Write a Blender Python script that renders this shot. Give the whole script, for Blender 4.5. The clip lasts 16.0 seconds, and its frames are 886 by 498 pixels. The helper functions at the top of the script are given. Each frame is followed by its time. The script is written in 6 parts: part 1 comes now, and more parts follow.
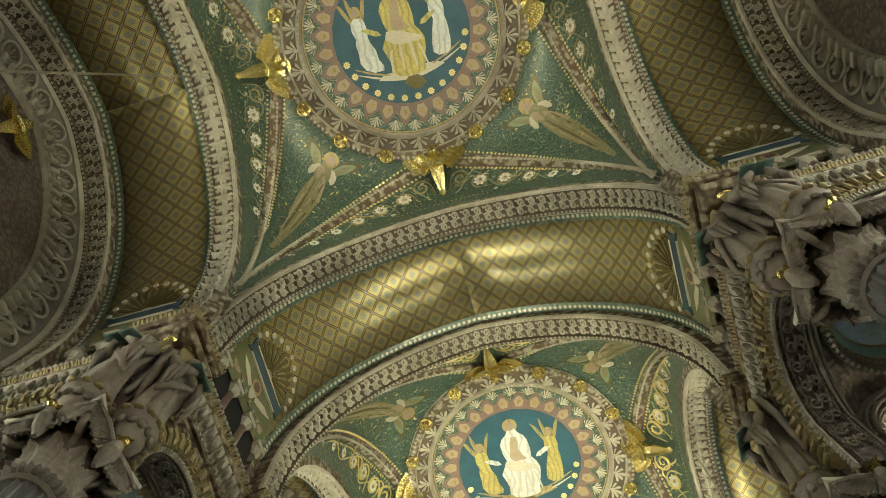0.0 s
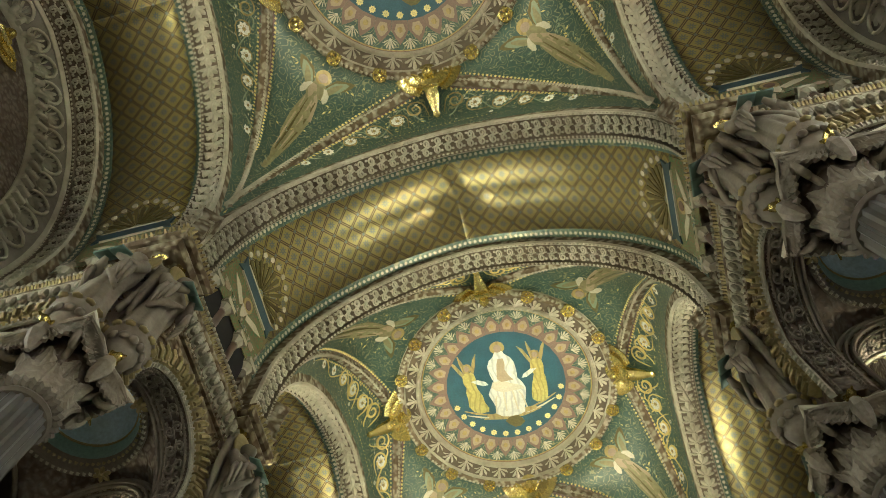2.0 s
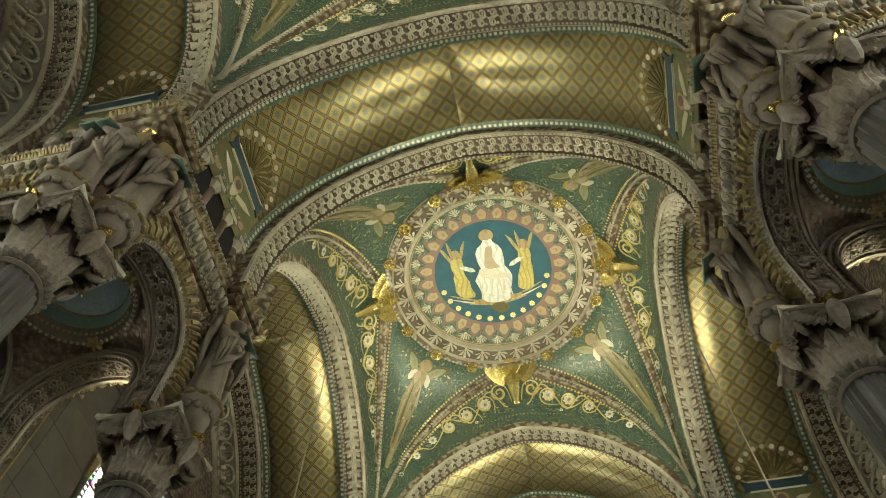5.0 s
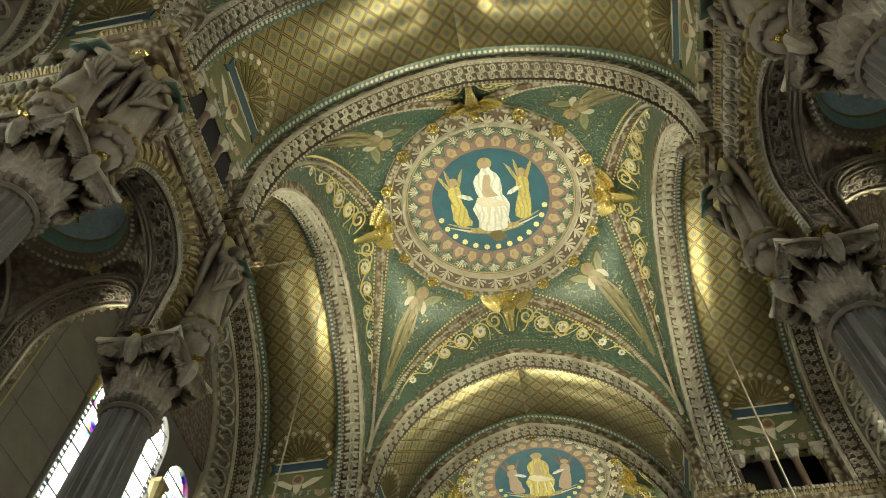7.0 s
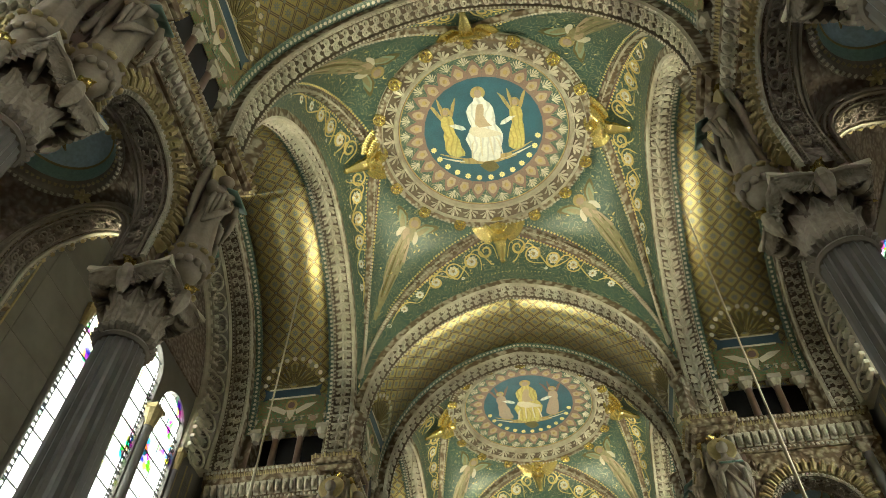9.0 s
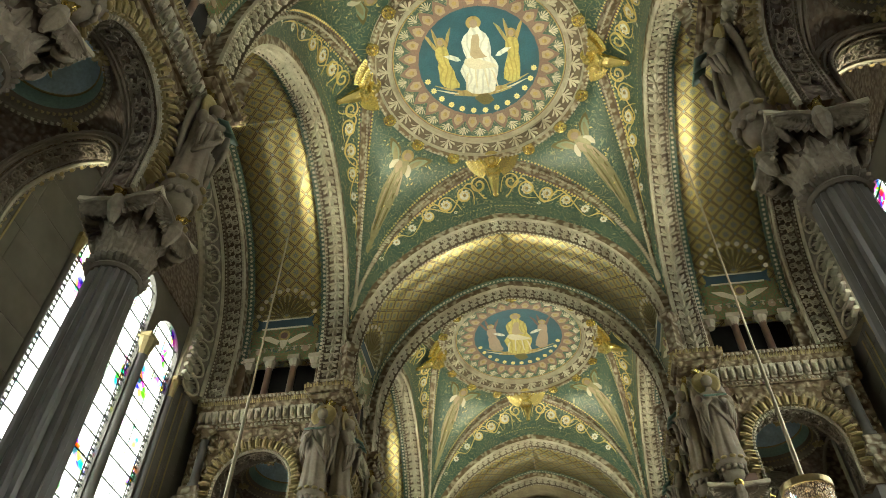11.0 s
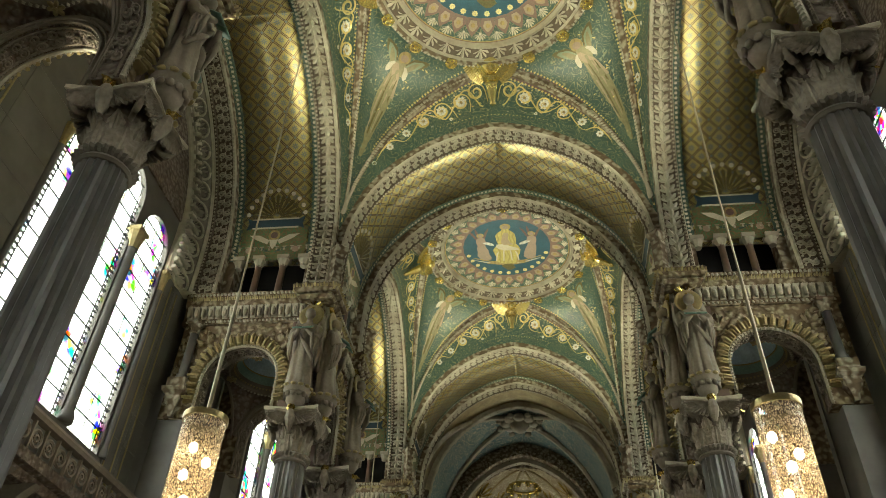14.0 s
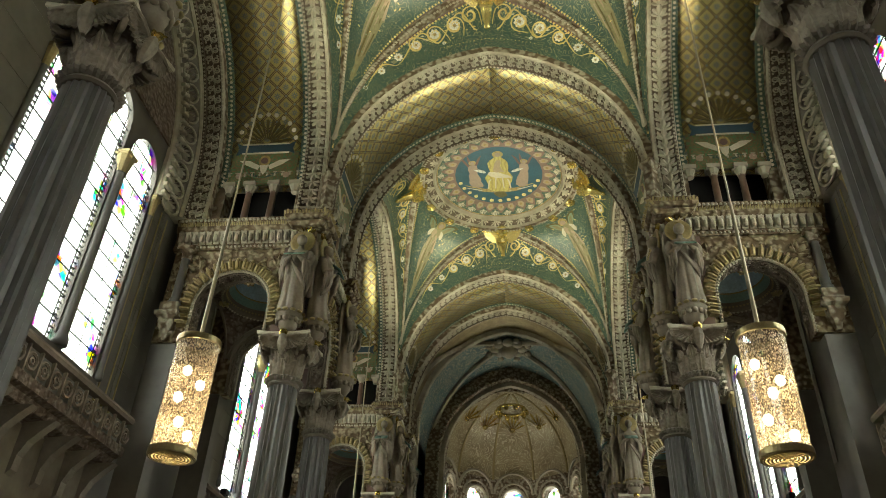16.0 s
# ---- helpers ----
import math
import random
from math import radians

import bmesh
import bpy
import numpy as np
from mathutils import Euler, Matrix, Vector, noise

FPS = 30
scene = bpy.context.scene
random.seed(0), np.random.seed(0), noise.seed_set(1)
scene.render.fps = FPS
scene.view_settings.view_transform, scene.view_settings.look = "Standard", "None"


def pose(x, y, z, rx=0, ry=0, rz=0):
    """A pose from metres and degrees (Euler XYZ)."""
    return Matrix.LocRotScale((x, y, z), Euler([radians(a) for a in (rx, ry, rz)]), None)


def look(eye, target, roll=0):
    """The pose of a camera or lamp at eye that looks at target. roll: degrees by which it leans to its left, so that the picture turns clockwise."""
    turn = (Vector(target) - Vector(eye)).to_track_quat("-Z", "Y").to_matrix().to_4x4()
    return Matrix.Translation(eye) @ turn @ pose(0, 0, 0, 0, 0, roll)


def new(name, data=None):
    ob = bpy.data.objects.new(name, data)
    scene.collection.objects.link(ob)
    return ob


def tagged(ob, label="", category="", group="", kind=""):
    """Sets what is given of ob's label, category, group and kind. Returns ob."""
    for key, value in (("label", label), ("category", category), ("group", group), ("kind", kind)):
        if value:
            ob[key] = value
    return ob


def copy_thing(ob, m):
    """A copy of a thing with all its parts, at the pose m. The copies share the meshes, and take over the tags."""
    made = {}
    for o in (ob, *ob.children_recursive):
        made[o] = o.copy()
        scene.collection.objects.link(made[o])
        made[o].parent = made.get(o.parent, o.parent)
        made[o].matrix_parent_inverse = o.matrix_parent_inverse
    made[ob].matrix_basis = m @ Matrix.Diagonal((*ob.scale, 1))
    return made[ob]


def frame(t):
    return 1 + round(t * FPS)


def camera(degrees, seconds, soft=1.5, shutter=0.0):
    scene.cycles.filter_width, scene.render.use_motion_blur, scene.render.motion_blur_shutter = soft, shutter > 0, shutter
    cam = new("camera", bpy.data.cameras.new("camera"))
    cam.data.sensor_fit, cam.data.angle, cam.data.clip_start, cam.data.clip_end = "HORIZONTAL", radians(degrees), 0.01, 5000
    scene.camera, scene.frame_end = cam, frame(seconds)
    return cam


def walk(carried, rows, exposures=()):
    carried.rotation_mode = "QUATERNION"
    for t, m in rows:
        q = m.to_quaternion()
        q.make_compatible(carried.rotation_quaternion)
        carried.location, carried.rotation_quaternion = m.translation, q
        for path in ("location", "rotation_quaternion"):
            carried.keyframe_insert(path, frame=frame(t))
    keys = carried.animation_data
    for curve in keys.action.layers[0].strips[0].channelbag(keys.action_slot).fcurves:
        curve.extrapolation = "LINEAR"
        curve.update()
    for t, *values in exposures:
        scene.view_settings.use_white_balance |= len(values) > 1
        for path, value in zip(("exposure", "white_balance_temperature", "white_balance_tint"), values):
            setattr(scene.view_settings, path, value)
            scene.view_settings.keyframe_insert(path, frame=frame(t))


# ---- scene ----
import functools

cam = camera(60.93, 16.0, soft=0.9)
# seconds, eye x y z, yaw, pitch up, lean (degrees)
ROWS = [
    (0.0, 1.068, 0.000, 1.600, 18.39, 77.59, 3.15),
    (0.5, 1.070, -0.008, 1.609, 17.35, 76.17, 2.35),
    (1.0, 1.072, -0.015, 1.618, 16.41, 74.63, 1.75),
    (1.5, 1.074, -0.022, 1.627, 15.72, 73.21, 1.41),
    (2.0, 1.076, -0.029, 1.636, 15.16, 71.70, 1.35),
    (2.5, 1.078, -0.035, 1.644, 14.65, 70.31, 1.32),
    (3.0, 1.079, -0.042, 1.653, 14.15, 68.81, 1.20),
    (3.5, 1.081, -0.048, 1.661, 13.69, 67.42, 1.12),
    (4.0, 1.082, -0.054, 1.669, 13.34, 65.88, 1.27),
    (6.5, 1.088, -0.080, 1.708, 12.28, 58.83, 1.61),
    (7.0, 1.089, -0.085, 1.715, 12.14, 57.42, 1.63),
    (7.5, 1.090, -0.089, 1.722, 12.09, 56.08, 1.70),
    (8.0, 1.090, -0.093, 1.730, 11.81, 54.67, 1.51),
    (8.5, 1.091, -0.097, 1.737, 11.37, 53.43, 1.24),
    (9.0, 1.092, -0.101, 1.743, 10.86, 52.09, 1.02),
    (11.5, 1.093, -0.116, 1.775, 9.66, 45.73, 1.14),
    (12.0, 1.093, -0.118, 1.781, 9.51, 44.46, 1.45),
    (12.5, 1.093, -0.120, 1.787, 9.37, 43.32, 1.79),
    (13.0, 1.093, -0.122, 1.793, 9.18, 42.13, 2.13),
    (13.5, 1.092, -0.124, 1.799, 8.95, 41.04, 2.57),
    (14.0, 1.092, -0.125, 1.804, 8.61, 39.93, 2.84),
    (14.5, 1.091, -0.126, 1.809, 8.27, 38.79, 2.93),
    (15.0, 1.091, -0.127, 1.815, 7.93, 37.38, 2.92),
    (15.5, 1.090, -0.128, 1.820, 7.68, 35.95, 2.87),
    (16.0, 1.089, -0.129, 1.825, 7.46, 34.41, 2.65),
]
EXPO = 0.58
walk(cam, [(t, pose(x, y, z, 0, 0, yaw) @ pose(0, 0, 0, 90 + pitch, 0, 0) @ pose(0, 0, 0, 0, 0, roll)) for t, x, y, z, yaw, pitch, roll in ROWS],
     exposures=[(0.0, EXPO + 0.2), (9.0, EXPO + 0.12), (16.0, EXPO)])

# ---- light ----
world = bpy.data.worlds.new("sky")
scene.world = world
world.use_nodes = True
wn = world.node_tree
sky = wn.nodes.new("ShaderNodeTexSky")
sky.sky_type, sky.sun_disc, sky.sun_elevation, sky.sun_rotation = "NISHITA", False, radians(38), radians(250)
wn.links.new(sky.outputs[0], wn.nodes["Background"].inputs[0])
wn.nodes["Background"].inputs[1].default_value = 0.3


def lamp(name, kind, m, energy, colour, size=1.0, size_y=None):
    data = bpy.data.lights.new(name, kind)
    data.energy, data.color = energy, colour
    if kind == "AREA":
        data.shape, data.size, data.size_y = "RECTANGLE", size, size_y or size
    elif kind == "POINT":
        data.shadow_soft_size = size
    ob = new(name, data)
    ob.matrix_world = m
    return ob


GLASS_GLOW = 0.2
LAMP_X, LAMP_DY = 5.28, -0.12
DAY, WARM, FLOOD = 740, (1.0, 0.94, 0.66), (1.0, 0.97, 0.68)
# floodlights on the balconies, up into the vaults
FLOODS = {-1.8: [(-2.9, (1.5, 1.6, 24.0), 2800, 52)],
          12.6: [(-2.9, (1.5, -4.8, 23.0), 3000, 58), (-2.9, (1.5, 3.4, 24.0), 4200, 46)],
          27.0: [(-2.9, (1.5, 3.2, 24.0), 5400, 46)]}
for bay in (-1.8, 12.6, 27.0):
    for side in (-1, 1):
        lamp("window_daylight", "AREA", look((side * 10.8, bay + 0.9, 13.2), (0, bay + 0.9, 13.2)), DAY, (1.0, 0.955, 0.8), 11, 9)
        lamp("lamp_light", "POINT", Matrix.Translation((side * LAMP_X, bay + LAMP_DY, 6.5)), 60, WARM, 0.2)
        for place, aim, watts, cone in FLOODS[bay]:
            spot = lamp("floodlight_beam", "SPOT", look((side * 8.9, bay + place, 9.35), (-side * aim[0], bay + aim[1], aim[2])), watts, FLOOD)
            spot.data.spot_size, spot.data.spot_blend, spot.data.shadow_soft_size = radians(cone), 0.6, 0.12
for side in (-1, 1):
    lamp("apse_daylight", "AREA", look((side * 3.7, 45.2, 12.6), (0, 46.2, 15.0)), 125, (1.0, 0.95, 0.82), 1.1, 6)
lamp("apse_daylight", "AREA", look((0, 49.6, 13.5), (0, 40, 13.0)), 900, (1.0, 0.98, 0.92), 8, 7)

# ---- plan ----
BAYS = (-1.8, 12.6, 27.0)          # dome centres along the nave
PIERS = (-9.0, 5.4, 19.8, 34.2)    # pier centres along the nave
HALF = 5.05                        # half a bay, to the edge of its arches
SPAN, SPRING, CROWN = 4.85, 16.8, 22.4   # arch soffit
PIER_IN, PIER_OUT, PIER_HALF = 5.2, 9.4, 2.0
WALL_X = 9.75
COL_X, COL_Y = 5.38, 1.9           # columns, from the nave axis and from the pier's middle
Z_CAP, Z_NECK, Z_CORNICE, Z_OPEN, Z_TOP = 11.3, 10.05, 14.4, 15.42, 17.4

# ---- materials ----


def material(name, base, rough=0.6, metal=0.0, grain=0.25, scale=9.0, bump=0.15, dirt=0.3, dirt_scale=0.9, spec=0.5):
    m = bpy.data.materials.new(name)
    m.use_nodes = True
    n, l = m.node_tree.nodes, m.node_tree.links
    b = n["Principled BSDF"]
    b.inputs["Roughness"].default_value, b.inputs["Metallic"].default_value = rough, metal
    b.inputs["Specular IOR Level"].default_value = spec
    co = n.new("ShaderNodeTexCoord")
    fine, coarse = n.new("ShaderNodeTexNoise"), n.new("ShaderNodeTexNoise")
    fine.inputs["Scale"].default_value, fine.inputs["Detail"].default_value = scale, 6
    coarse.inputs["Scale"].default_value, coarse.inputs["Detail"].default_value = dirt_scale, 4
    geo = n.new("ShaderNodeNewGeometry")
    l.new(geo.outputs["Position"], fine.inputs["Vector"])
    l.new(geo.outputs["Position"], coarse.inputs["Vector"])
    a = n.new("ShaderNodeMix")
    a.data_type = "RGBA"
    a.inputs[6].default_value = (*[c * (1 - grain) for c in base], 1)
    a.inputs[7].default_value = (*[min(1, c * (1 + grain)) for c in base], 1)
    l.new(fine.outputs["Fac"], a.inputs[0])
    d = n.new("ShaderNodeMix")
    d.data_type, d.blend_type = "RGBA", "MULTIPLY"
    ramp = n.new("ShaderNodeMapRange")
    ramp.inputs[1].default_value, ramp.inputs[2].default_value = 0.4, 0.7
    l.new(coarse.outputs["Fac"], ramp.inputs[0])
    mul = n.new("ShaderNodeMath")
    mul.operation = "MULTIPLY"
    mul.inputs[1].default_value = dirt
    l.new(ramp.outputs[0], mul.inputs[0])
    l.new(mul.outputs[0], d.inputs[0])
    l.new(a.outputs[2], d.inputs[6])
    d.inputs[7].default_value = (0.42, 0.36, 0.3, 1)
    l.new(d.outputs[2], b.inputs["Base Color"])
    if bump:
        bp = n.new("ShaderNodeBump")
        bp.inputs["Strength"].default_value, bp.inputs["Distance"].default_value = bump, 0.02
        l.new(fine.outputs["Fac"], bp.inputs["Height"])
        l.new(bp.outputs[0], b.inputs["Normal"])
    m["base"] = d.name
    return m


STONE = material("carved_stone", (0.42, 0.385, 0.29), 0.75, bump=0.5, scale=7, dirt=0.6)
GROUND = material("dark_ornament_ground", (0.13, 0.1, 0.065), 0.7, bump=0.4, scale=12, dirt=0.4)
STONE_DARK = material("grey_brown_stone", (0.2, 0.175, 0.14), 0.7, bump=0.5, scale=8, dirt=0.5)


def carved(m, scale, depth, sunk_shade=(0.38, 0.3, 0.22)):
    """Adds close leafy carving to a stone as relief, with shade painted into its hollows."""
    n, l = m.node_tree.nodes, m.node_tree.links
    geo, vor = n.new("ShaderNodeNewGeometry"), n.new("ShaderNodeTexVoronoi")
    warp = n.new("ShaderNodeTexNoise")
    warp.inputs["Scale"].default_value = scale * 0.5
    vor.feature, vor.inputs["Scale"].default_value = "SMOOTH_F1", scale
    add = n.new("ShaderNodeMix")
    add.data_type, add.inputs[0].default_value = "VECTOR", 0.12
    l.new(geo.outputs["Position"], warp.inputs["Vector"])
    l.new(geo.outputs["Position"], add.inputs[4])
    l.new(warp.outputs["Color"], add.inputs[5])
    l.new(add.outputs[1], vor.inputs["Vector"])
    bp = n.new("ShaderNodeBump")
    bp.invert = True
    bp.inputs["Strength"].default_value, bp.inputs["Distance"].default_value = 1.0, depth
    l.new(vor.outputs["Distance"], bp.inputs["Height"])
    l.new(bp.outputs[0], n["Principled BSDF"].inputs["Normal"])
    # darkens the colour in the hollows of the relief, as shade there
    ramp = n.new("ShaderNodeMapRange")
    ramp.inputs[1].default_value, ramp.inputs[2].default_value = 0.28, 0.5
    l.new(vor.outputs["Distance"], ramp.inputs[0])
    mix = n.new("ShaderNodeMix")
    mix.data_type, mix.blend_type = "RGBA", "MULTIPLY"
    mix.inputs[7].default_value = (*sunk_shade, 1)
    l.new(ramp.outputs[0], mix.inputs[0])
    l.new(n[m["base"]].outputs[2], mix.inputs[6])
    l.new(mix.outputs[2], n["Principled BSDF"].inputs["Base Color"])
    return m


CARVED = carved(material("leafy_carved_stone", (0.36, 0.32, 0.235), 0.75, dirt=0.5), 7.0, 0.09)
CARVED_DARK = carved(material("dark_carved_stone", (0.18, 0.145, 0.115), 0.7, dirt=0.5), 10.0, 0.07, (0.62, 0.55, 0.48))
# STONE toned down for mouldings in shade; the brown-grey balustrades share it
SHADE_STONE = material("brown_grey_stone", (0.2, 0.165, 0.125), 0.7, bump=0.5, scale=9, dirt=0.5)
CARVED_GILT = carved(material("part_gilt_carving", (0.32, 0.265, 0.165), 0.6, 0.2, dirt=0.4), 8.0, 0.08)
MARBLE = material("veined_grey_marble", (0.11, 0.1, 0.085), 0.4, scale=2.2, grain=0.35, bump=0.05, dirt=0.4)
SHAFT = material("dark_grey_marble", (0.125, 0.12, 0.112), 0.35, scale=3.5, grain=0.3, bump=0.05)
WHITE = material("pale_marble", (0.5, 0.47, 0.4), 0.5, bump=0.2)
GILT = material("gilding", (0.74, 0.6, 0.22), 0.24, 0.95, grain=0.15, bump=0.25, scale=14)
DULL_GILT = material("worn_gilding", (0.36, 0.29, 0.14), 0.5, 0.5, grain=0.3, bump=0.4, scale=14)
GREEN = material("green_glass_mosaic", (0.056, 0.1, 0.074), 0.4, 0.1, grain=0.5, scale=26, bump=0.15, dirt=0.25, dirt_scale=2)
BLUE = material("blue_glass_mosaic", (0.03, 0.09, 0.12), 0.4, grain=0.4, scale=26, bump=0.15, dirt=0.3, dirt_scale=2)
BANNER = material("slate_blue_mosaic", (0.03, 0.065, 0.085), 0.45, grain=0.3, scale=26, bump=0.1)
RED = material("red_brown_mosaic", (0.16, 0.095, 0.075), 0.5, grain=0.4, scale=20, bump=0.1)
OCHRE = material("ochre_mosaic", (0.4, 0.3, 0.12), 0.4, 0.3, grain=0.35, scale=22, bump=0.1)
CREAM = material("cream_mosaic", (0.55, 0.5, 0.37), 0.5, grain=0.25, scale=22, bump=0.1)
FLESH = material("rose_buff_mosaic", (0.34, 0.25, 0.18), 0.5, grain=0.35, scale=22, bump=0.1)
YELLOW = material("yellow_robe_mosaic", (0.5, 0.42, 0.13), 0.45, 0.2, grain=0.4, scale=12, bump=0.1)
WHITE_ROBE = material("white_robe_mosaic", (0.62, 0.62, 0.55), 0.5, grain=0.3, scale=12, bump=0.1)
BROWN = material("brown_marble", (0.15, 0.095, 0.07), 0.35, scale=4, grain=0.4)
# near-black colour standing in for the deep shade of the galleries
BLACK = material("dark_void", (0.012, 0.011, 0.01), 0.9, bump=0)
IRON = material("dark_iron", (0.03, 0.03, 0.03), 0.5, 0.6, bump=0)
BRASS = material("old_brass", (0.36, 0.29, 0.15), 0.35, 0.85, grain=0.3, bump=0.1, scale=20)
STEEL = material("pale_cable", (0.36, 0.32, 0.23), 0.4, 0.7, bump=0)
LEAD = material("lead_came", (0.02, 0.02, 0.02), 0.7, bump=0)
PANEL_GROUND = material("olive_brown_mosaic", (0.17, 0.14, 0.06), 0.45, 0.3, grain=0.5, scale=18, bump=0.1, dirt=0.5, dirt_scale=3)
OLIVE = material("olive_gold_mosaic", (0.16, 0.13, 0.05), 0.4, 0.5, grain=0.4, scale=20, bump=0.1)
FLOORING = material("stone_floor", (0.3, 0.27, 0.22), 0.4, scale=3)


def diaper(name, ground, line, spot):
    """Gold mosaic with a diagonal trellis and a star in each lozenge, laid out in metres by the mesh's own coordinates."""
    m = material(name, ground, 0.35, 0.72, grain=0.3, scale=30, bump=0.12, dirt=0.25, dirt_scale=1.2)
    n, l = m.node_tree.nodes, m.node_tree.links
    uv = n.new("ShaderNodeUVMap")
    sep = n.new("ShaderNodeSeparateXYZ")
    l.new(uv.outputs[0], sep.inputs[0])

    def math_(op, a, b=None, c=None):
        k = n.new("ShaderNodeMath")
        k.operation = op
        for i, v in enumerate((a, b, c)):
            if v is None:
                continue
            if isinstance(v, (int, float)):
                k.inputs[i].default_value = v
            else:
                l.new(v, k.inputs[i])
        return k.outputs[0]

    cell = 0.415
    p = math_("DIVIDE", math_("ADD", sep.outputs[0], sep.outputs[1]), cell * 1.4142)
    q = math_("DIVIDE", math_("SUBTRACT", sep.outputs[0], sep.outputs[1]), cell * 1.4142)
    fp = math_("ABSOLUTE", math_("SUBTRACT", math_("FRACT", math_("ADD", p, 100.0)), 0.5))
    fq = math_("ABSOLUTE", math_("SUBTRACT", math_("FRACT", math_("ADD", q, 100.0)), 0.5))
    edge = math_("MAXIMUM", fp, fq)
    lines = math_("MULTIPLY", math_("GREATER_THAN", edge, 0.405), math_("LESS_THAN", edge, 0.478))
    round_ = math_("SQRT", math_("ADD", math_("MULTIPLY", fp, fp), math_("MULTIPLY", fq, fq)))
    spoke = math_("COSINE", math_("MULTIPLY", math_("ARCTAN2", fp, fq), 8.0))
    star = math_("LESS_THAN", round_, math_("MULTIPLY_ADD", spoke, 0.085, 0.2))
    star = math_("MULTIPLY", star, math_("GREATER_THAN", round_, 0.045))
    cross = math_("GREATER_THAN", math_("MINIMUM", fp, fq), 0.41)
    b = n["Principled BSDF"]
    src = n[m["base"]].outputs[2]
    for fac, colour in ((lines, line), (star, spot), (cross, spot)):
        mix = n.new("ShaderNodeMix")
        mix.data_type = "RGBA"
        l.new(fac, mix.inputs[0])
        l.new(src, mix.inputs[6])
        mix.inputs[7].default_value = (*colour, 1)
        src = mix.outputs[2]
    l.new(src, b.inputs["Base Color"])
    paint = math_("MINIMUM", math_("ADD", math_("ADD", lines, star), cross), 1.0)
    l.new(math_("SUBTRACT", 0.72, math_("MULTIPLY", paint, 0.6)), b.inputs["Metallic"])
    return m



def vined(m, colour, scale, share):
    """Lays fine gold tendrils over a mosaic ground."""
    n, l = m.node_tree.nodes, m.node_tree.links
    geo = n.new("ShaderNodeNewGeometry")
    no = n.new("ShaderNodeTexNoise")
    no.inputs["Scale"].default_value, no.inputs["Detail"].default_value = scale, 1.5
    l.new(geo.outputs["Position"], no.inputs["Vector"])
    a = n.new("ShaderNodeMath")
    a.operation = "PINGPONG"
    a.inputs[1].default_value = 0.05
    l.new(no.outputs["Fac"], a.inputs[0])
    b = n.new("ShaderNodeMath")
    b.operation = "LESS_THAN"
    b.inputs[1].default_value = 0.05 * share
    l.new(a.outputs[0], b.inputs[0])
    mix = n.new("ShaderNodeMix")
    mix.data_type = "RGBA"
    l.new(b.outputs[0], mix.inputs[0])
    l.new(n[m["base"]].outputs[2], mix.inputs[6])
    mix.inputs[7].default_value = (*colour, 1)
    l.new(mix.outputs[2], n["Principled BSDF"].inputs["Base Color"])
    g = n.new("ShaderNodeMath")
    g.operation = "MULTIPLY"
    g.inputs[1].default_value = 0.7
    l.new(b.outputs[0], g.inputs[0])
    l.new(g.outputs[0], n["Principled BSDF"].inputs["Metallic"])


vined(GREEN, (0.27, 0.27, 0.16), 2.8, 0.18)
vined(PANEL_GROUND, (0.12, 0.2, 0.1), 3.0, 0.35)

GOLD_DIAPER = diaper("gold_diaper_mosaic", (0.38, 0.315, 0.125), (0.1, 0.06, 0.03), (0.16, 0.18, 0.155))

GOLD_DOT = material("pale_gold_mosaic", (0.72, 0.6, 0.25), 0.4, 0.2, grain=0.2, scale=22, bump=0.1)
ROBE = material("olive_buff_mosaic", (0.26, 0.235, 0.12), 0.45, 0.2, grain=0.4, scale=12, bump=0.1)
STATUE_STONE = material("smooth_grey_stone", (0.25, 0.213, 0.16), 0.7, bump=0.3, scale=14, grain=0.25, dirt=0.5, dirt_scale=2.0)
CAPSTONE = material("weathered_grey_stone", (0.27, 0.235, 0.18), 0.75, bump=0.8, scale=11, grain=0.45, dirt=0.7, dirt_scale=2.5)
PALE = material("pale_relief_stone", (0.5, 0.46, 0.35), 0.7, bump=0.3, scale=9, dirt=0.5)
SLAB_STONE = material("polished_grey_slab", (0.125, 0.117, 0.098), 0.35, scale=1.6, grain=0.4, bump=0.03, dirt=0.5)
tint_ = SLAB_STONE.node_tree
info_, hsv_ = tint_.nodes.new("ShaderNodeObjectInfo"), tint_.nodes.new("ShaderNodeHueSaturation")
span_ = tint_.nodes.new("ShaderNodeMapRange")
span_.inputs[3].default_value, span_.inputs[4].default_value = 0.85, 1.12
tint_.links.new(info_.outputs["Random"], span_.inputs[0])
tint_.links.new(span_.outputs[0], hsv_.inputs["Value"])
tint_.links.new(tint_.nodes[SLAB_STONE["base"]].outputs[2], hsv_.inputs["Color"])
tint_.links.new(hsv_.outputs[0], tint_.nodes["Principled BSDF"].inputs["Base Color"])
SEA_GREEN = material("sea_green_mosaic", (0.2, 0.33, 0.29), 0.35, grain=0.35, scale=18, bump=0.12)
SKY_BLUE = material("bright_blue_mosaic", (0.48, 0.64, 0.78), 0.22, grain=0.35, scale=14, bump=0.15, dirt=0.3, dirt_scale=2)
VERDIGRIS = material("green_bronze", (0.12, 0.2, 0.16), 0.5, 0.3, grain=0.3)
TEAL = material("teal_mosaic", (0.075, 0.15, 0.15), 0.45, grain=0.5, scale=8, bump=0.1, dirt=0.4, dirt_scale=1.0)
CONCH = material("brown_gold_mosaic", (0.34, 0.28, 0.16), 0.45, 0.3, grain=0.4, scale=14, bump=0.06, dirt=0.5, dirt_scale=1.2)
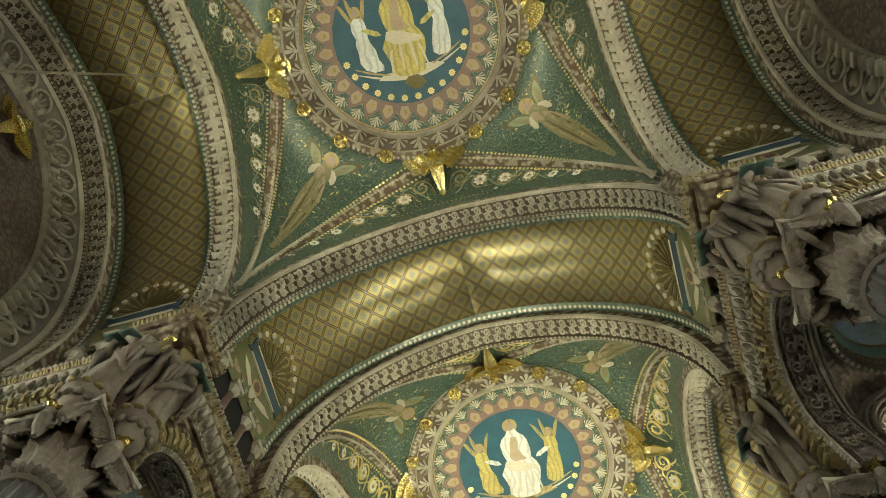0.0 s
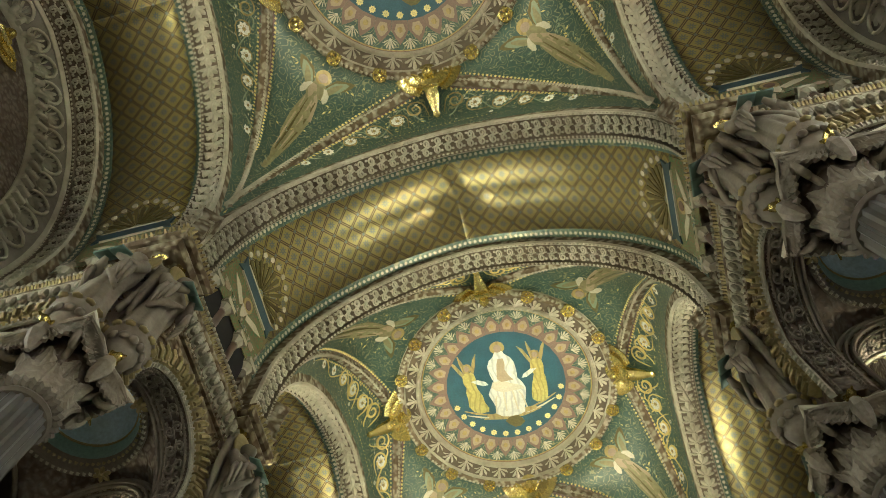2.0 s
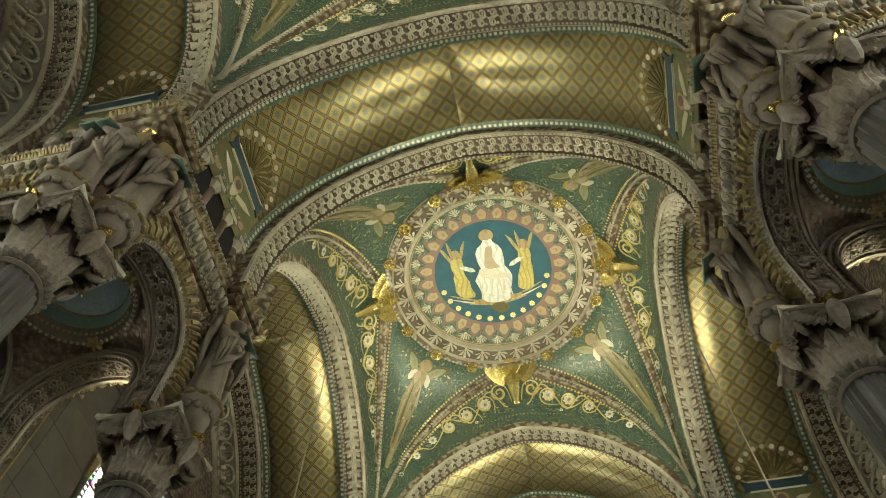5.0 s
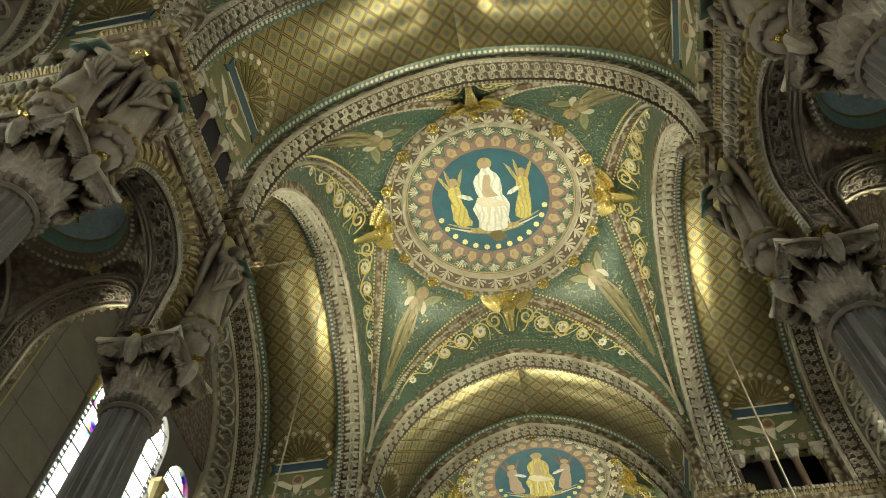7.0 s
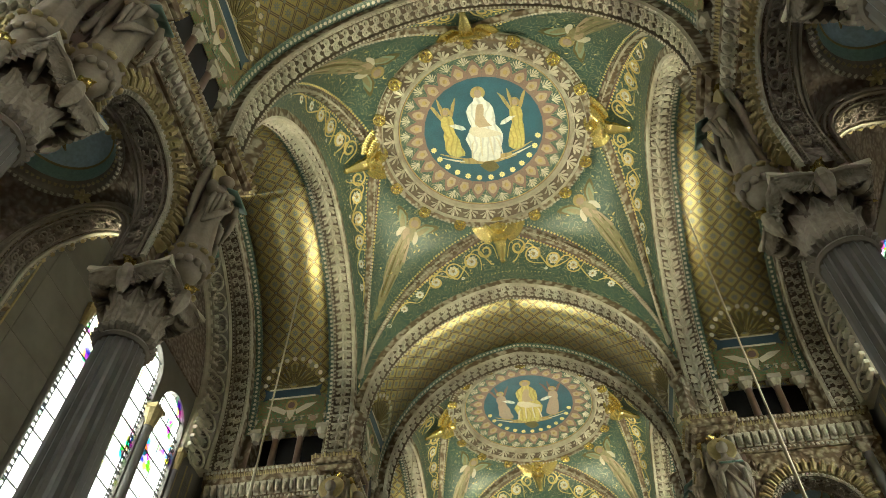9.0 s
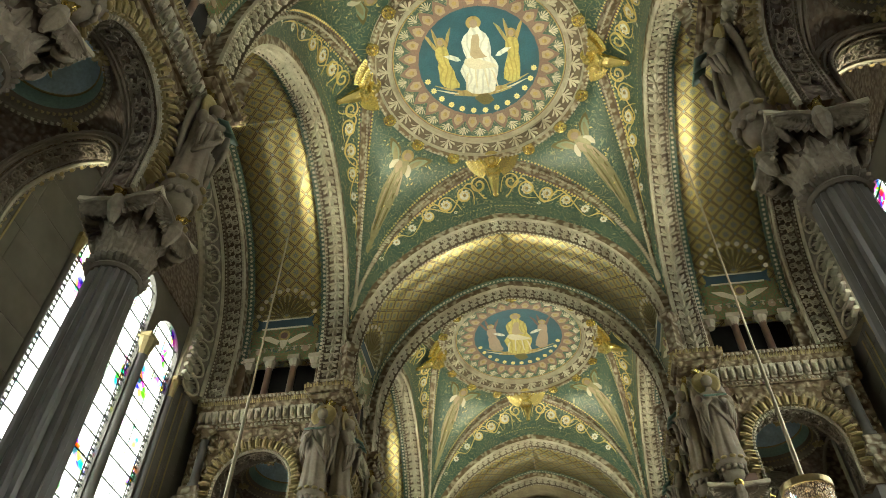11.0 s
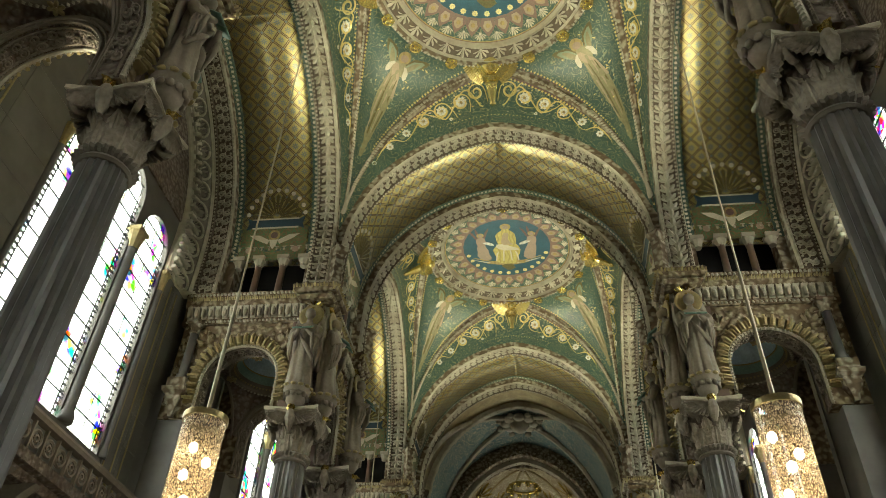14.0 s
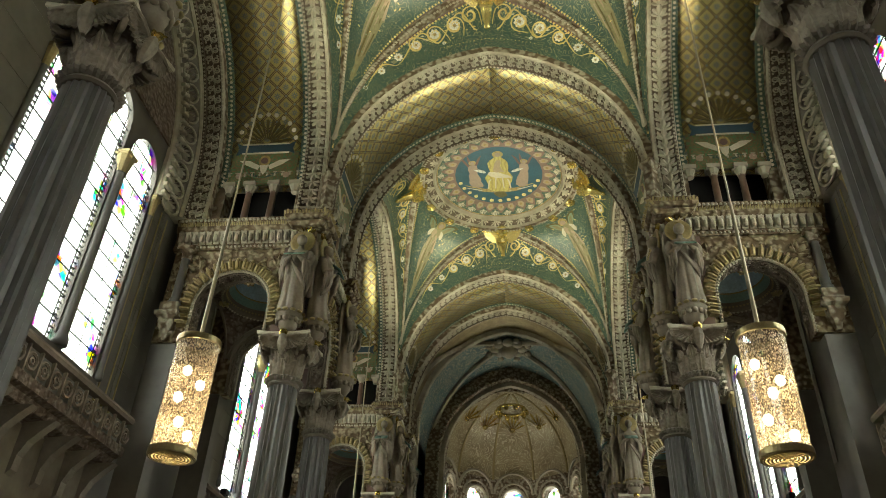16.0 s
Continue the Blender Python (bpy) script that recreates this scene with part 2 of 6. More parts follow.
OLIVE_GOLD = material("dim_gold_mosaic", (0.28, 0.22, 0.1), 0.4, 0.5, grain=0.5, scale=8, bump=0.2, dirt=0.5, dirt_scale=2)
FRESCO = material("faded_mosaic", (0.14, 0.12, 0.085), 0.7, grain=0.5, scale=2.5, bump=0.1, dirt=0.7, dirt_scale=1.4)
vined(TEAL, (0.4, 0.38, 0.28), 1.6, 0.3)
vined(CONCH, (0.55, 0.5, 0.34), 1.8, 0.25)


def stained_glass():
    """Leaded glass: mostly clear, with patches of strong colour."""
    m = bpy.data.materials.new("stained_glass")
    m.use_nodes = True
    n, l = m.node_tree.nodes, m.node_tree.links
    n.remove(n["Principled BSDF"])
    geo = n.new("ShaderNodeNewGeometry")
    vor, big = n.new("ShaderNodeTexVoronoi"), n.new("ShaderNodeTexNoise")
    vor.inputs["Scale"].default_value, big.inputs["Scale"].default_value = 6.0, 1.1
    l.new(geo.outputs["Position"], vor.inputs["Vector"])
    l.new(geo.outputs["Position"], big.inputs["Vector"])
    hue = n.new("ShaderNodeHueSaturation")
    hue.inputs["Saturation"].default_value, hue.inputs["Value"].default_value = 1.05, 0.65
    l.new(vor.outputs["Color"], hue.inputs["Color"])
    ramp = n.new("ShaderNodeMapRange")
    ramp.inputs[1].default_value, ramp.inputs[2].default_value = 0.52, 0.64
    l.new(big.outputs["Fac"], ramp.inputs[0])
    mix = n.new("ShaderNodeMix")
    mix.data_type = "RGBA"
    mix.inputs[6].default_value = (0.8, 0.83, 0.8, 1)
    l.new(ramp.outputs[0], mix.inputs[0])
    l.new(hue.outputs[0], mix.inputs[7])
    tr, gl, sh = n.new("ShaderNodeBsdfTransparent"), n.new("ShaderNodeBsdfGlossy"), n.new("ShaderNodeMixShader")
    gl.inputs["Roughness"].default_value = 0.15
    sh.inputs[0].default_value = 0.06
    l.new(mix.outputs[2], tr.inputs[0])
    l.new(tr.outputs[0], sh.inputs[1])
    l.new(gl.outputs[0], sh.inputs[2])
    l.new(sh.outputs[0], n["Material Output"].inputs[0])
    return m


def cut_glass():
    """Amber beads of glass in a wire net, lit from within."""
    m = bpy.data.materials.new("amber_cut_glass")
    m.use_nodes = True
    n, l = m.node_tree.nodes, m.node_tree.links
    b = n["Principled BSDF"]
    co = n.new("ShaderNodeTexCoord")
    vor = n.new("ShaderNodeTexVoronoi")
    vor.inputs["Scale"].default_value = 36.0
    sc = n.new("ShaderNodeMapping")
    sc.inputs["Scale"].default_value = (1, 1, 0.6)
    l.new(co.outputs["Object"], sc.inputs[0])
    l.new(sc.outputs[0], vor.inputs["Vector"])
    ramp = n.new("ShaderNodeValToRGB")
    ramp.color_ramp.elements[0].color = (0.85, 0.66, 0.4, 1)
    ramp.color_ramp.elements[1].position, ramp.color_ramp.elements[1].color = 0.75, (0.12, 0.075, 0.035, 1)
    l.new(vor.outputs["Distance"], ramp.inputs[0])
    l.new(ramp.outputs[0], b.inputs["Base Color"])
    l.new(ramp.outputs[0], b.inputs["Emission Color"])
    b.inputs["Emission Strength"].default_value = GLASS_GLOW
    b.inputs["Roughness"].default_value, b.inputs["Metallic"].default_value = 0.25, 0.3
    tr, sh = n.new("ShaderNodeBsdfTransparent"), n.new("ShaderNodeMixShader")
    gap = n.new("ShaderNodeMapRange")
    gap.inputs[1].default_value, gap.inputs[2].default_value = 0.36, 0.2
    l.new(vor.outputs["Distance"], gap.inputs[0])
    k = n.new("ShaderNodeMath")
    k.operation = "MULTIPLY"
    k.inputs[1].default_value = 0.7
    l.new(gap.outputs[0], k.inputs[0])
    sh.inputs[0].default_value = 0.3
    l.new(b.outputs[0], sh.inputs[1])
    l.new(tr.outputs[0], sh.inputs[2])
    l.new(sh.outputs[0], n["Material Output"].inputs[0])
    bp = n.new("ShaderNodeBump")
    bp.inputs["Strength"].default_value, bp.inputs["Distance"].default_value = 0.8, 0.02
    bp.invert = True
    l.new(vor.outputs["Distance"], bp.inputs["Height"])
    l.new(bp.outputs[0], b.inputs["Normal"])
    return m


GLASS, CUT_GLASS = stained_glass(), cut_glass()
BULB_GLOW = bpy.data.materials.new("bulb_glow")
BULB_GLOW.use_nodes = True
BULB_GLOW.node_tree.nodes["Principled BSDF"].inputs["Emission Color"].default_value = (1.0, 0.85, 0.55, 1)
BULB_GLOW.node_tree.nodes["Principled BSDF"].inputs["Emission Strength"].default_value = 60



def folded(m, dark, scale):
    """Drapery-like streaks in a mosaic robe."""
    n, l = m.node_tree.nodes, m.node_tree.links
    geo, wave = n.new("ShaderNodeNewGeometry"), n.new("ShaderNodeTexWave")
    wave.bands_direction, wave.inputs["Scale"].default_value = "X", scale
    wave.inputs["Distortion"].default_value, wave.inputs["Detail"].default_value, wave.inputs["Detail Scale"].default_value = 14.0, 3.0, 0.5
    l.new(geo.outputs["Position"], wave.inputs["Vector"])
    ramp = n.new("ShaderNodeMapRange")
    ramp.inputs[1].default_value, ramp.inputs[2].default_value, ramp.inputs[4].default_value = 0.4, 0.0, 0.55
    l.new(wave.outputs["Fac"], ramp.inputs[0])
    mix = n.new("ShaderNodeMix")
    mix.data_type = "RGBA"
    l.new(ramp.outputs[0], mix.inputs[0])
    l.new(n[m["base"]].outputs[2], mix.inputs[6])
    mix.inputs[7].default_value = (*dark, 1)
    l.new(mix.outputs[2], n["Principled BSDF"].inputs["Base Color"])


folded(WHITE_ROBE, (0.3, 0.3, 0.27), 1.6)
folded(YELLOW, (0.22, 0.16, 0.05), 1.6)
folded(OCHRE, (0.2, 0.14, 0.06), 1.4)
SKYLIGHT = bpy.data.materials.new("bright_sky")
SKYLIGHT.use_nodes = True
SKYLIGHT.node_tree.nodes["Principled BSDF"].inputs["Emission Color"].default_value = (1.0, 1.0, 0.97, 1)
SKYLIGHT.node_tree.nodes["Principled BSDF"].inputs["Emission Strength"].default_value = 5.5

DAISY_WHITE = material("white_flower_mosaic", (0.72, 0.7, 0.6), 0.5, grain=0.15, scale=22, bump=0.1)
SKY_DIM = SKYLIGHT.copy()
SKY_DIM.node_tree.nodes["Principled BSDF"].inputs["Emission Strength"].default_value = 2.6
PINK = material("rose_mosaic", (0.21, 0.135, 0.105), 0.5, grain=0.35, scale=22, bump=0.1)
BRIGHT_GILT = material("bright_gilding", (0.82, 0.68, 0.27), 0.27, 0.95, grain=0.2, bump=0.2, scale=14)
SPRIG_GREEN = material("pale_green_mosaic", (0.24, 0.29, 0.18), 0.45, grain=0.3, scale=22, bump=0.1)
LEAF_GOLD = material("gold_leaf_mosaic", (0.72, 0.58, 0.22), 0.35, 0.6, grain=0.25, bump=0.2, scale=20)

# ---- building blocks ----


def mesh_of(name, verts, faces, mats, uvs=None, smooth=False, mat_ids=None):
    me = bpy.data.meshes.new(name)
    me.from_pydata([tuple(v) for v in verts], [], faces)
    for m in (mats if isinstance(mats, (list, tuple)) else [mats]):
        me.materials.append(m)
    if uvs is not None:
        lay = me.uv_layers.new(name="UVMap")
        for lp in me.loops:
            lay.data[lp.index].uv = uvs[lp.vertex_index]
    if smooth:
        me.polygons.foreach_set("use_smooth", [True] * len(me.polygons))
    if mat_ids is not None:
        me.polygons.foreach_set("material_index", mat_ids)
    me.update()
    return me


def thing(name, label, category, m=None, group="", kind="", data=None):
    ob = new(name, data)
    if m is not None:
        ob.matrix_basis = m
    return tagged(ob, label, category, group, kind)


def piece(name, me, parent, m=None, label="", kind=""):
    """One mesh object under a thing or a part."""
    ob = new(name, me)
    ob.parent = parent
    if m is not None:
        ob.matrix_basis = m
    return tagged(ob, label, kind=kind)


class Shape:
    """Collects solids into one mesh."""

    def __init__(self):
        self.v, self.f, self.m = [], [], []

    def add(self, verts, faces, mat=0, at=None):
        k = len(self.v)
        self.v += [tuple(at @ Vector(p)) if at is not None else tuple(p) for p in verts]
        self.f += [tuple(i + k for i in f) for f in faces]
        self.m += [mat] * len(faces)
        return self

    def box(self, x0, y0, z0, x1, y1, z1, mat=0, at=None, bevel=0.0):
        b = bevel
        if not b:
            v = [(x, y, z) for z in (z0, z1) for y in (y0, y1) for x in (x0, x1)]
            f = [(0, 2, 3, 1), (4, 5, 7, 6), (0, 1, 5, 4), (2, 6, 7, 3), (0, 4, 6, 2), (1, 3, 7, 5)]
            return self.add(v, f, mat, at)
        ring = lambda z, d: [(x0 + d, y0 + d, z), (x1 - d, y0 + d, z), (x1 - d, y1 - d, z), (x0 + d, y1 - d, z)]
        return self.loft([ring(z0, b), ring(z0 + b, 0), ring(z1 - b, 0), ring(z1, b)], mat, at)

    def loft(self, rings, mat=0, at=None, cap=True, closed=True):
        n = len(rings[0])
        v = [p for r in rings for p in r]
        f = []
        for i in range(len(rings) - 1):
            for j in range(n if closed else n - 1):
                k = (j + 1) % n
                f.append((i * n + j, i * n + k, (i + 1) * n + k, (i + 1) * n + j))
        if cap:
            f += [tuple(range(n - 1, -1, -1)), tuple((len(rings) - 1) * n + j for j in range(n))]
        return self.add(v, f, mat, at)

    def turned(self, profile, n=16, mat=0, at=None, flute=0.0):
        """Profile of (radius, height), turned about z."""
        rings = []
        for r, z in profile:
            rings.append([((r - (flute * r if flute and j % 2 else 0)) * math.cos(2 * math.pi * j / n), (r - (flute * r if flute and j % 2 else 0)) * math.sin(2 * math.pi * j / n), z) for j in range(n)])
        return self.loft(rings, mat, at)

    def ball(self, c, r, mat=0, n=8, rings=5, at=None):
        rx, ry, rz = r if isinstance(r, tuple) else (r, r, r)
        rr = []
        for i in range(1, rings + 1):
            a = math.pi * i / (rings + 1)
            rr.append([(c[0] + rx * math.sin(a) * math.cos(2 * math.pi * j / n), c[1] + ry * math.sin(a) * math.sin(2 * math.pi * j / n), c[2] - rz * math.cos(a)) for j in range(n)])
        return self.loft(rr, mat, at)

    def tube(self, pts, r, n=6, mat=0, at=None):
        rings = []
        for i, p in enumerate(pts):
            p = Vector(p)
            t = (Vector(pts[min(i + 1, len(pts) - 1)]) - Vector(pts[max(i - 1, 0)])).normalized()
            s = t.orthogonal().normalized() if i == 0 else (side - t * side.dot(t)).normalized()
            side = s
            q = t.cross(s)
            rad = r[i] if isinstance(r, (list, tuple)) else r
            rings.append([p + (s * math.cos(2 * math.pi * j / n) + q * math.sin(2 * math.pi * j / n)) * rad for j in range(n)])
        return self.loft(rings, mat, at)

    def mesh(self, name, mats, smooth=False):
        return mesh_of(name, self.v, self.f, mats, None, smooth, self.m)


def bay_z(u, a=SPAN, off=0.0, zs=SPRING, crown=CROWN):
    """Height of the arch curve at u from its middle."""
    c = ((crown - zs) ** 2 - a * a) / (2 * a)
    r = a + c + off
    return zs + math.sqrt(max(r * r - (abs(u) + c) ** 2, 0.0))


def arch_pts(a, zs, crown, off=0.0, z0=None, n=14):
    """A slightly pointed arch from one foot to the other, (u, z)."""
    c = ((crown - zs) ** 2 - a * a) / (2 * a)
    r, top = a + c + off, None
    end = math.acos(c / r)
    half = [(c - r * math.cos(end * i / n), zs + r * math.sin(end * i / n)) for i in range(n + 1)]
    if z0 is not None and z0 < zs - 0.01:
        k = max(1, int((zs - z0) / 0.6))
        half = [(half[0][0], z0 + (zs - z0) * i / k) for i in range(k)] + half
    return half + [(-u, z) for u, z in half[-2::-1]]


def along(pts, step, first=0.0):
    """Points and directions at even steps along a polyline of (u, z)."""
    out, left = [], first
    for (u0, z0), (u1, z1) in zip(pts, pts[1:]):
        d = math.hypot(u1 - u0, z1 - z0)
        while left < d:
            f = left / d
            out.append((u0 + (u1 - u0) * f, z0 + (z1 - z0) * f, math.atan2(z1 - z0, u1 - u0)))
            left += step
        left -= d
    return out


def across(yc):
    """Frame of an arch that spans the nave at yc: u to x, w along y."""
    return Matrix(((1, 0, 0, 0), (0, 1, 0, yc), (0, 0, 1, 0), (0, 0, 0, 1)))


def aside(x, yc, side):
    """Frame of an arch in the side of a bay: u along y, w outwards."""
    return Matrix(((0, side, 0, x), (-side, 0, 0, yc), (0, 0, 1, 0), (0, 0, 0, 1)))


def swept(pts_of, section, mat_name, mats, ids=None):
    """Section of (w, off) swept along the arch whose curve at each off is pts_of(off); u, w, z."""
    cols = [pts_of(off) for w, off in section]
    n, s = len(cols[0]), len(section)
    v = [(cols[j][i][0], section[j][0], cols[j][i][1]) for i in range(n) for j in range(s)]
    f = [(i * s + j, (i + 1) * s + j, (i + 1) * s + (j + 1) % s, i * s + (j + 1) % s) for i in range(n - 1) for j in range(s)]
    f += [tuple(range(s)), tuple((n - 1) * s + j for j in range(s - 1, -1, -1))]
    return mesh_of(mat_name, v, f, mats, None, False, [ids[j] for i in range(n - 1) for j in range(s)] + [0, 0] if ids else None)


def pierced(name, u0, u1, z0, z1, thick, holes, mats, n=10):
    """A wall slab in u, z with thickness in w (0 to thick) and arched holes (middle, half width, sill, spring, rise)."""
    s = Shape()
    us = {u0, u1}
    for c, h, zb, zs, rise in holes:
        us |= {c - h * math.cos(math.pi * i / n) for i in range(n + 1)}
    us = sorted(us)

    def gap(u):
        for c, h, zb, zs, rise in holes:
            if abs(u - c) < h - 1e-6:
                return (zb, zs + rise * math.sqrt(max(0.0, 1 - ((u - c) / h) ** 2)))
            if abs(abs(u - c) - h) <= 1e-6:
                return (zb, zs)
        return None
    for a, b in zip(us, us[1:]):
        if b - a < 1e-6:
            continue
        g = gap((a + b) / 2)
        if g is None:
            s.add([(a, 0, z0), (b, 0, z0), (b, 0, z1), (a, 0, z1), (a, thick, z0), (b, thick, z0), (b, thick, z1), (a, thick, z1)], [(0, 1, 2, 3), (5, 4, 7, 6), (4, 5, 1, 0), (3, 2, 6, 7)])
        else:
            ga, gb = gap(a) or g, gap(b) or g
            for (la, lb, ha, hb) in ((z0, z0, ga[0], gb[0]), (ga[1], gb[1], z1, z1)):
                if max(ha - la, hb - lb) > 1e-4:
                    s.add([(a, 0, la), (b, 0, lb), (b, 0, hb), (a, 0, ha), (a, thick, la), (b, thick, lb), (b, thick, hb), (a, thick, ha)], [(0, 1, 2, 3), (5, 4, 7, 6), (4, 5, 1, 0), (3, 2, 6, 7)])
    for c, h, zb, zs, rise in holes:
        for u, sg in ((c - h, 1), (c + h, -1)):
            q = [(u, 0, zb), (u, thick, zb), (u, thick, zs), (u, 0, zs)]
            s.add(q, [(0, 1, 2, 3) if sg > 0 else (3, 2, 1, 0)])
    s.add([(u0, 0, z0), (u0, 0, z1), (u0, thick, z1), (u0, thick, z0)], [(0, 1, 2, 3)])
    s.add([(u1, 0, z0), (u1, 0, z1), (u1, thick, z1), (u1, thick, z0)], [(3, 2, 1, 0)])
    return s.mesh(name, mats)

# ---- vaults ----


def barrel(name, m, length, label):
    """Gold barrel between two ribs: a shell 0.3 thick."""
    inner, outer = arch_pts(SPAN, SPRING, CROWN, 0.3, Z_TOP, 24), arch_pts(SPAN, SPRING, CROWN, 0.6, Z_TOP, 24)
    n = len(inner)
    d = [0.0]
    for (a, b), (c, e) in zip(inner, inner[1:]):
        d.append(d[-1] + math.hypot(c - a, e - b))
    v, uv, f = [], [], []
    for i in range(n):
        for w in (0.0, length):
            v.append((inner[i][0], w, inner[i][1]))
            uv.append((d[i] - d[-1] / 2, w - length / 2))
    for i in range(n):
        for w in (0.0, length):
            v.append((outer[i][0], w, outer[i][1]))
            uv.append((d[i], w))
    for i in range(n - 1):
        f.append((2 * i, 2 * i + 1, 2 * i + 3, 2 * i + 2))
        k = 2 * n
        f.append((k + 2 * i + 2, k + 2 * i + 3, k + 2 * i + 1, k + 2 * i))
        f.append((2 * i, 2 * i + 2, k + 2 * i + 2, k + 2 * i))
        f.append((2 * i + 3, 2 * i + 1, k + 2 * i + 1, k + 2 * i + 3))
    # the crown of the pointed arch is a crease: its two halves share no corners there
    mid = (n - 1) // 2
    twins = {}
    for w in (0, 1):
        twins[2 * mid + w] = len(v)
        v.append(v[2 * mid + w])
        uv.append(uv[2 * mid + w])
    f = [tuple(twins.get(p, p) for p in q) if max(q) < 2 * n and min(q) >= 2 * mid else q for q in f]
    me = mesh_of(name, v, f, GOLD_DIAPER, uv, True)
    top = thing(name, label, "vault", m, kind="structure", data=me)
    for nm, pm, word in PANELS:
        piece(nm, pm, top, label=word)
    return top


BARREL_FINE = arch_pts(SPAN, SPRING, CROWN, 0.3, Z_TOP, 40)
BARREL_D = [0.0]
for (a_, b_), (c_, e_) in zip(BARREL_FINE, BARREL_FINE[1:]):
    BARREL_D.append(BARREL_D[-1] + math.hypot(c_ - a_, e_ - b_))
BARREL_LEN = BARREL_D[-1]


def on_barrel(d, w, lift):
    """Point on the gold barrel at d along the arch from its foot, w along its axis, lift proud of it."""
    d = min(max(d, 0.0), BARREL_LEN)
    i = next(k for k in range(1, len(BARREL_D)) if BARREL_D[k] >= d - 1e-9)
    (u0, z0), (u1, z1) = BARREL_FINE[i - 1], BARREL_FINE[i]
    t = (d - BARREL_D[i - 1]) / (BARREL_D[i] - BARREL_D[i - 1])
    n = Vector((z1 - z0, 0, -(u1 - u0))).normalized()
    return Vector((u0 + (u1 - u0) * t, w, z0 + (z1 - z0) * t)) + n * lift


def barrel_shape(sh, outline, lift, mat, far):
    """Outline of (w, d) laid on the barrel as thin fan of faces; far: from the other foot."""
    pts = [on_barrel(BARREL_LEN - d if far else d, w, lift) for w, d in outline]
    base = [on_barrel(BARREL_LEN - d if far else d, w, 0.002) for w, d in outline]
    n = len(pts)
    sh.add([*pts, *base], [tuple(range(n))] + [(i, (i + 1) % n, n + (i + 1) % n, n + i) for i in range(n)], mat)


def barrel_panels():
    out = []
    for far in (False, True):
        sh = Shape()
        for i in range(6):
            barrel_shape(sh, [(0.3, 0.22 * i), (2.5, 0.22 * i), (2.5, 0.22 * i + 0.22), (0.3, 0.22 * i + 0.22)], 0.012, 0, far)
        out.append(("foot_panel", sh.mesh("foot_panel", PANEL_GROUND), "brown and green mosaic panel at the vault's foot"))
        sh = Shape()
        for a, b in ((0.42, 0.62), (0.62, 1.4), (1.4, 2.18), (2.18, 2.38)):
            e0, e1 = (1.28, 1.28)
            fork = 0.1 if a in (0.42, 2.18) else 0.0
            if a == 0.42:
                barrel_shape(sh, [(0.42, 1.22), (0.62, 1.3), (0.62, 1.56), (0.42, 1.66), (0.5, 1.44)], 0.05, 0, far)
            elif a == 2.18:
                barrel_shape(sh, [(2.18, 1.3), (2.38, 1.22), (2.3, 1.44), (2.38, 1.66), (2.18, 1.56)], 0.05, 0, far)
            else:
                barrel_shape(sh, [(a, 1.3), (b, 1.3), (b, 1.56), (a, 1.56)], 0.05, 0, far)
        for d in (1.27, 1.59):
            barrel_shape(sh, [(0.62, d - 0.02), (2.18, d - 0.02), (2.18, d + 0.02), (0.62, d + 0.02)], 0.055, 1, far)
        out.append(("banner", sh.mesh("banner", [BANNER, CREAM]), "blue mosaic banner with forked ends"))
        sh = Shape()
        for k in range(13):
            a0, a1 = math.pi * k / 13 + 0.05, math.pi * (k + 1) / 13 - 0.05
            barrel_shape(sh, [(1.4 + 0.15 * math.cos(a0), 1.64 + 0.15 * math.sin(a0)), (1.4 + 0.8 * math.cos(a0), 1.64 + 0.8 * math.sin(a0)), (1.4 + 0.86 * math.cos((a0 + a1) / 2), 1.64 + 0.86 * math.sin((a0 + a1) / 2)), (1.4 + 0.8 * math.cos(a1), 1.64 + 0.8 * math.sin(a1)), (1.4 + 0.15 * math.cos(a1), 1.64 + 0.15 * math.sin(a1))], 0.03, 0, far)
        for k in range(11):
            a = math.pi * (k + 0.5) / 11
            c = (1.4 + 0.98 * math.cos(a), 1.66 + 1.0 * math.sin(a))
            barrel_shape(sh, [(c[0] + 0.075 * math.cos(q), c[1] + 0.075 * math.sin(q)) for q in [i * math.pi / 4 for i in range(8)]], 0.03, 1, far)
        out.append(("fan", sh.mesh("fan", [OLIVE, CREAM]), "olive mosaic fan with pale dots"))
        sh = Shape()
        barrel_shape(sh, [(1.4 + 0.2 * math.cos(q), 0.98 + 0.2 * math.sin(q)) for q in [i * math.pi / 8 for i in range(16)]], 0.03, 1, far)
        barrel_shape(sh, [(1.4 + 0.12 * math.cos(q), 0.98 + 0.12 * math.sin(q)) for q in [i * math.pi / 6 for i in range(12)]], 0.04, 2, far)
        barrel_shape(sh, [(1.25, 0.85), (1.55, 0.85), (1.5, 0.6), (1.4, 0.45), (1.3, 0.6)], 0.03, 0, far)
        for sg in (-1, 1):
            barrel_shape(sh, [(1.4 + 0.14 * sg, 0.8), (1.4 + 0.5 * sg, 1.0), (1.4 + 0.85 * sg, 1.02), (1.4 + 0.6 * sg, 0.84), (1.4 + 0.2 * sg, 0.65)], 0.025, 0, far)
            barrel_shape(sh, [(1.4 + 0.05 * sg, 0.32), (1.4 + 0.3 * sg, 0.5), (1.4 + 0.55 * sg, 0.52), (1.4 + 0.3 * sg, 0.38)], 0.025, 3, far)
            barrel_shape(sh, [(1.4 + 0.78 * sg + 0.12 * math.cos(q), 0.42 + 0.12 * math.sin(q)) for q in [i * math.pi / 4 for i in range(8)]], 0.025, 4, far)
        out.append(("winged_shape", sh.mesh("winged_shape", [CREAM, OCHRE, RED, GREEN, FLESH]), "pale winged mosaic ornament"))
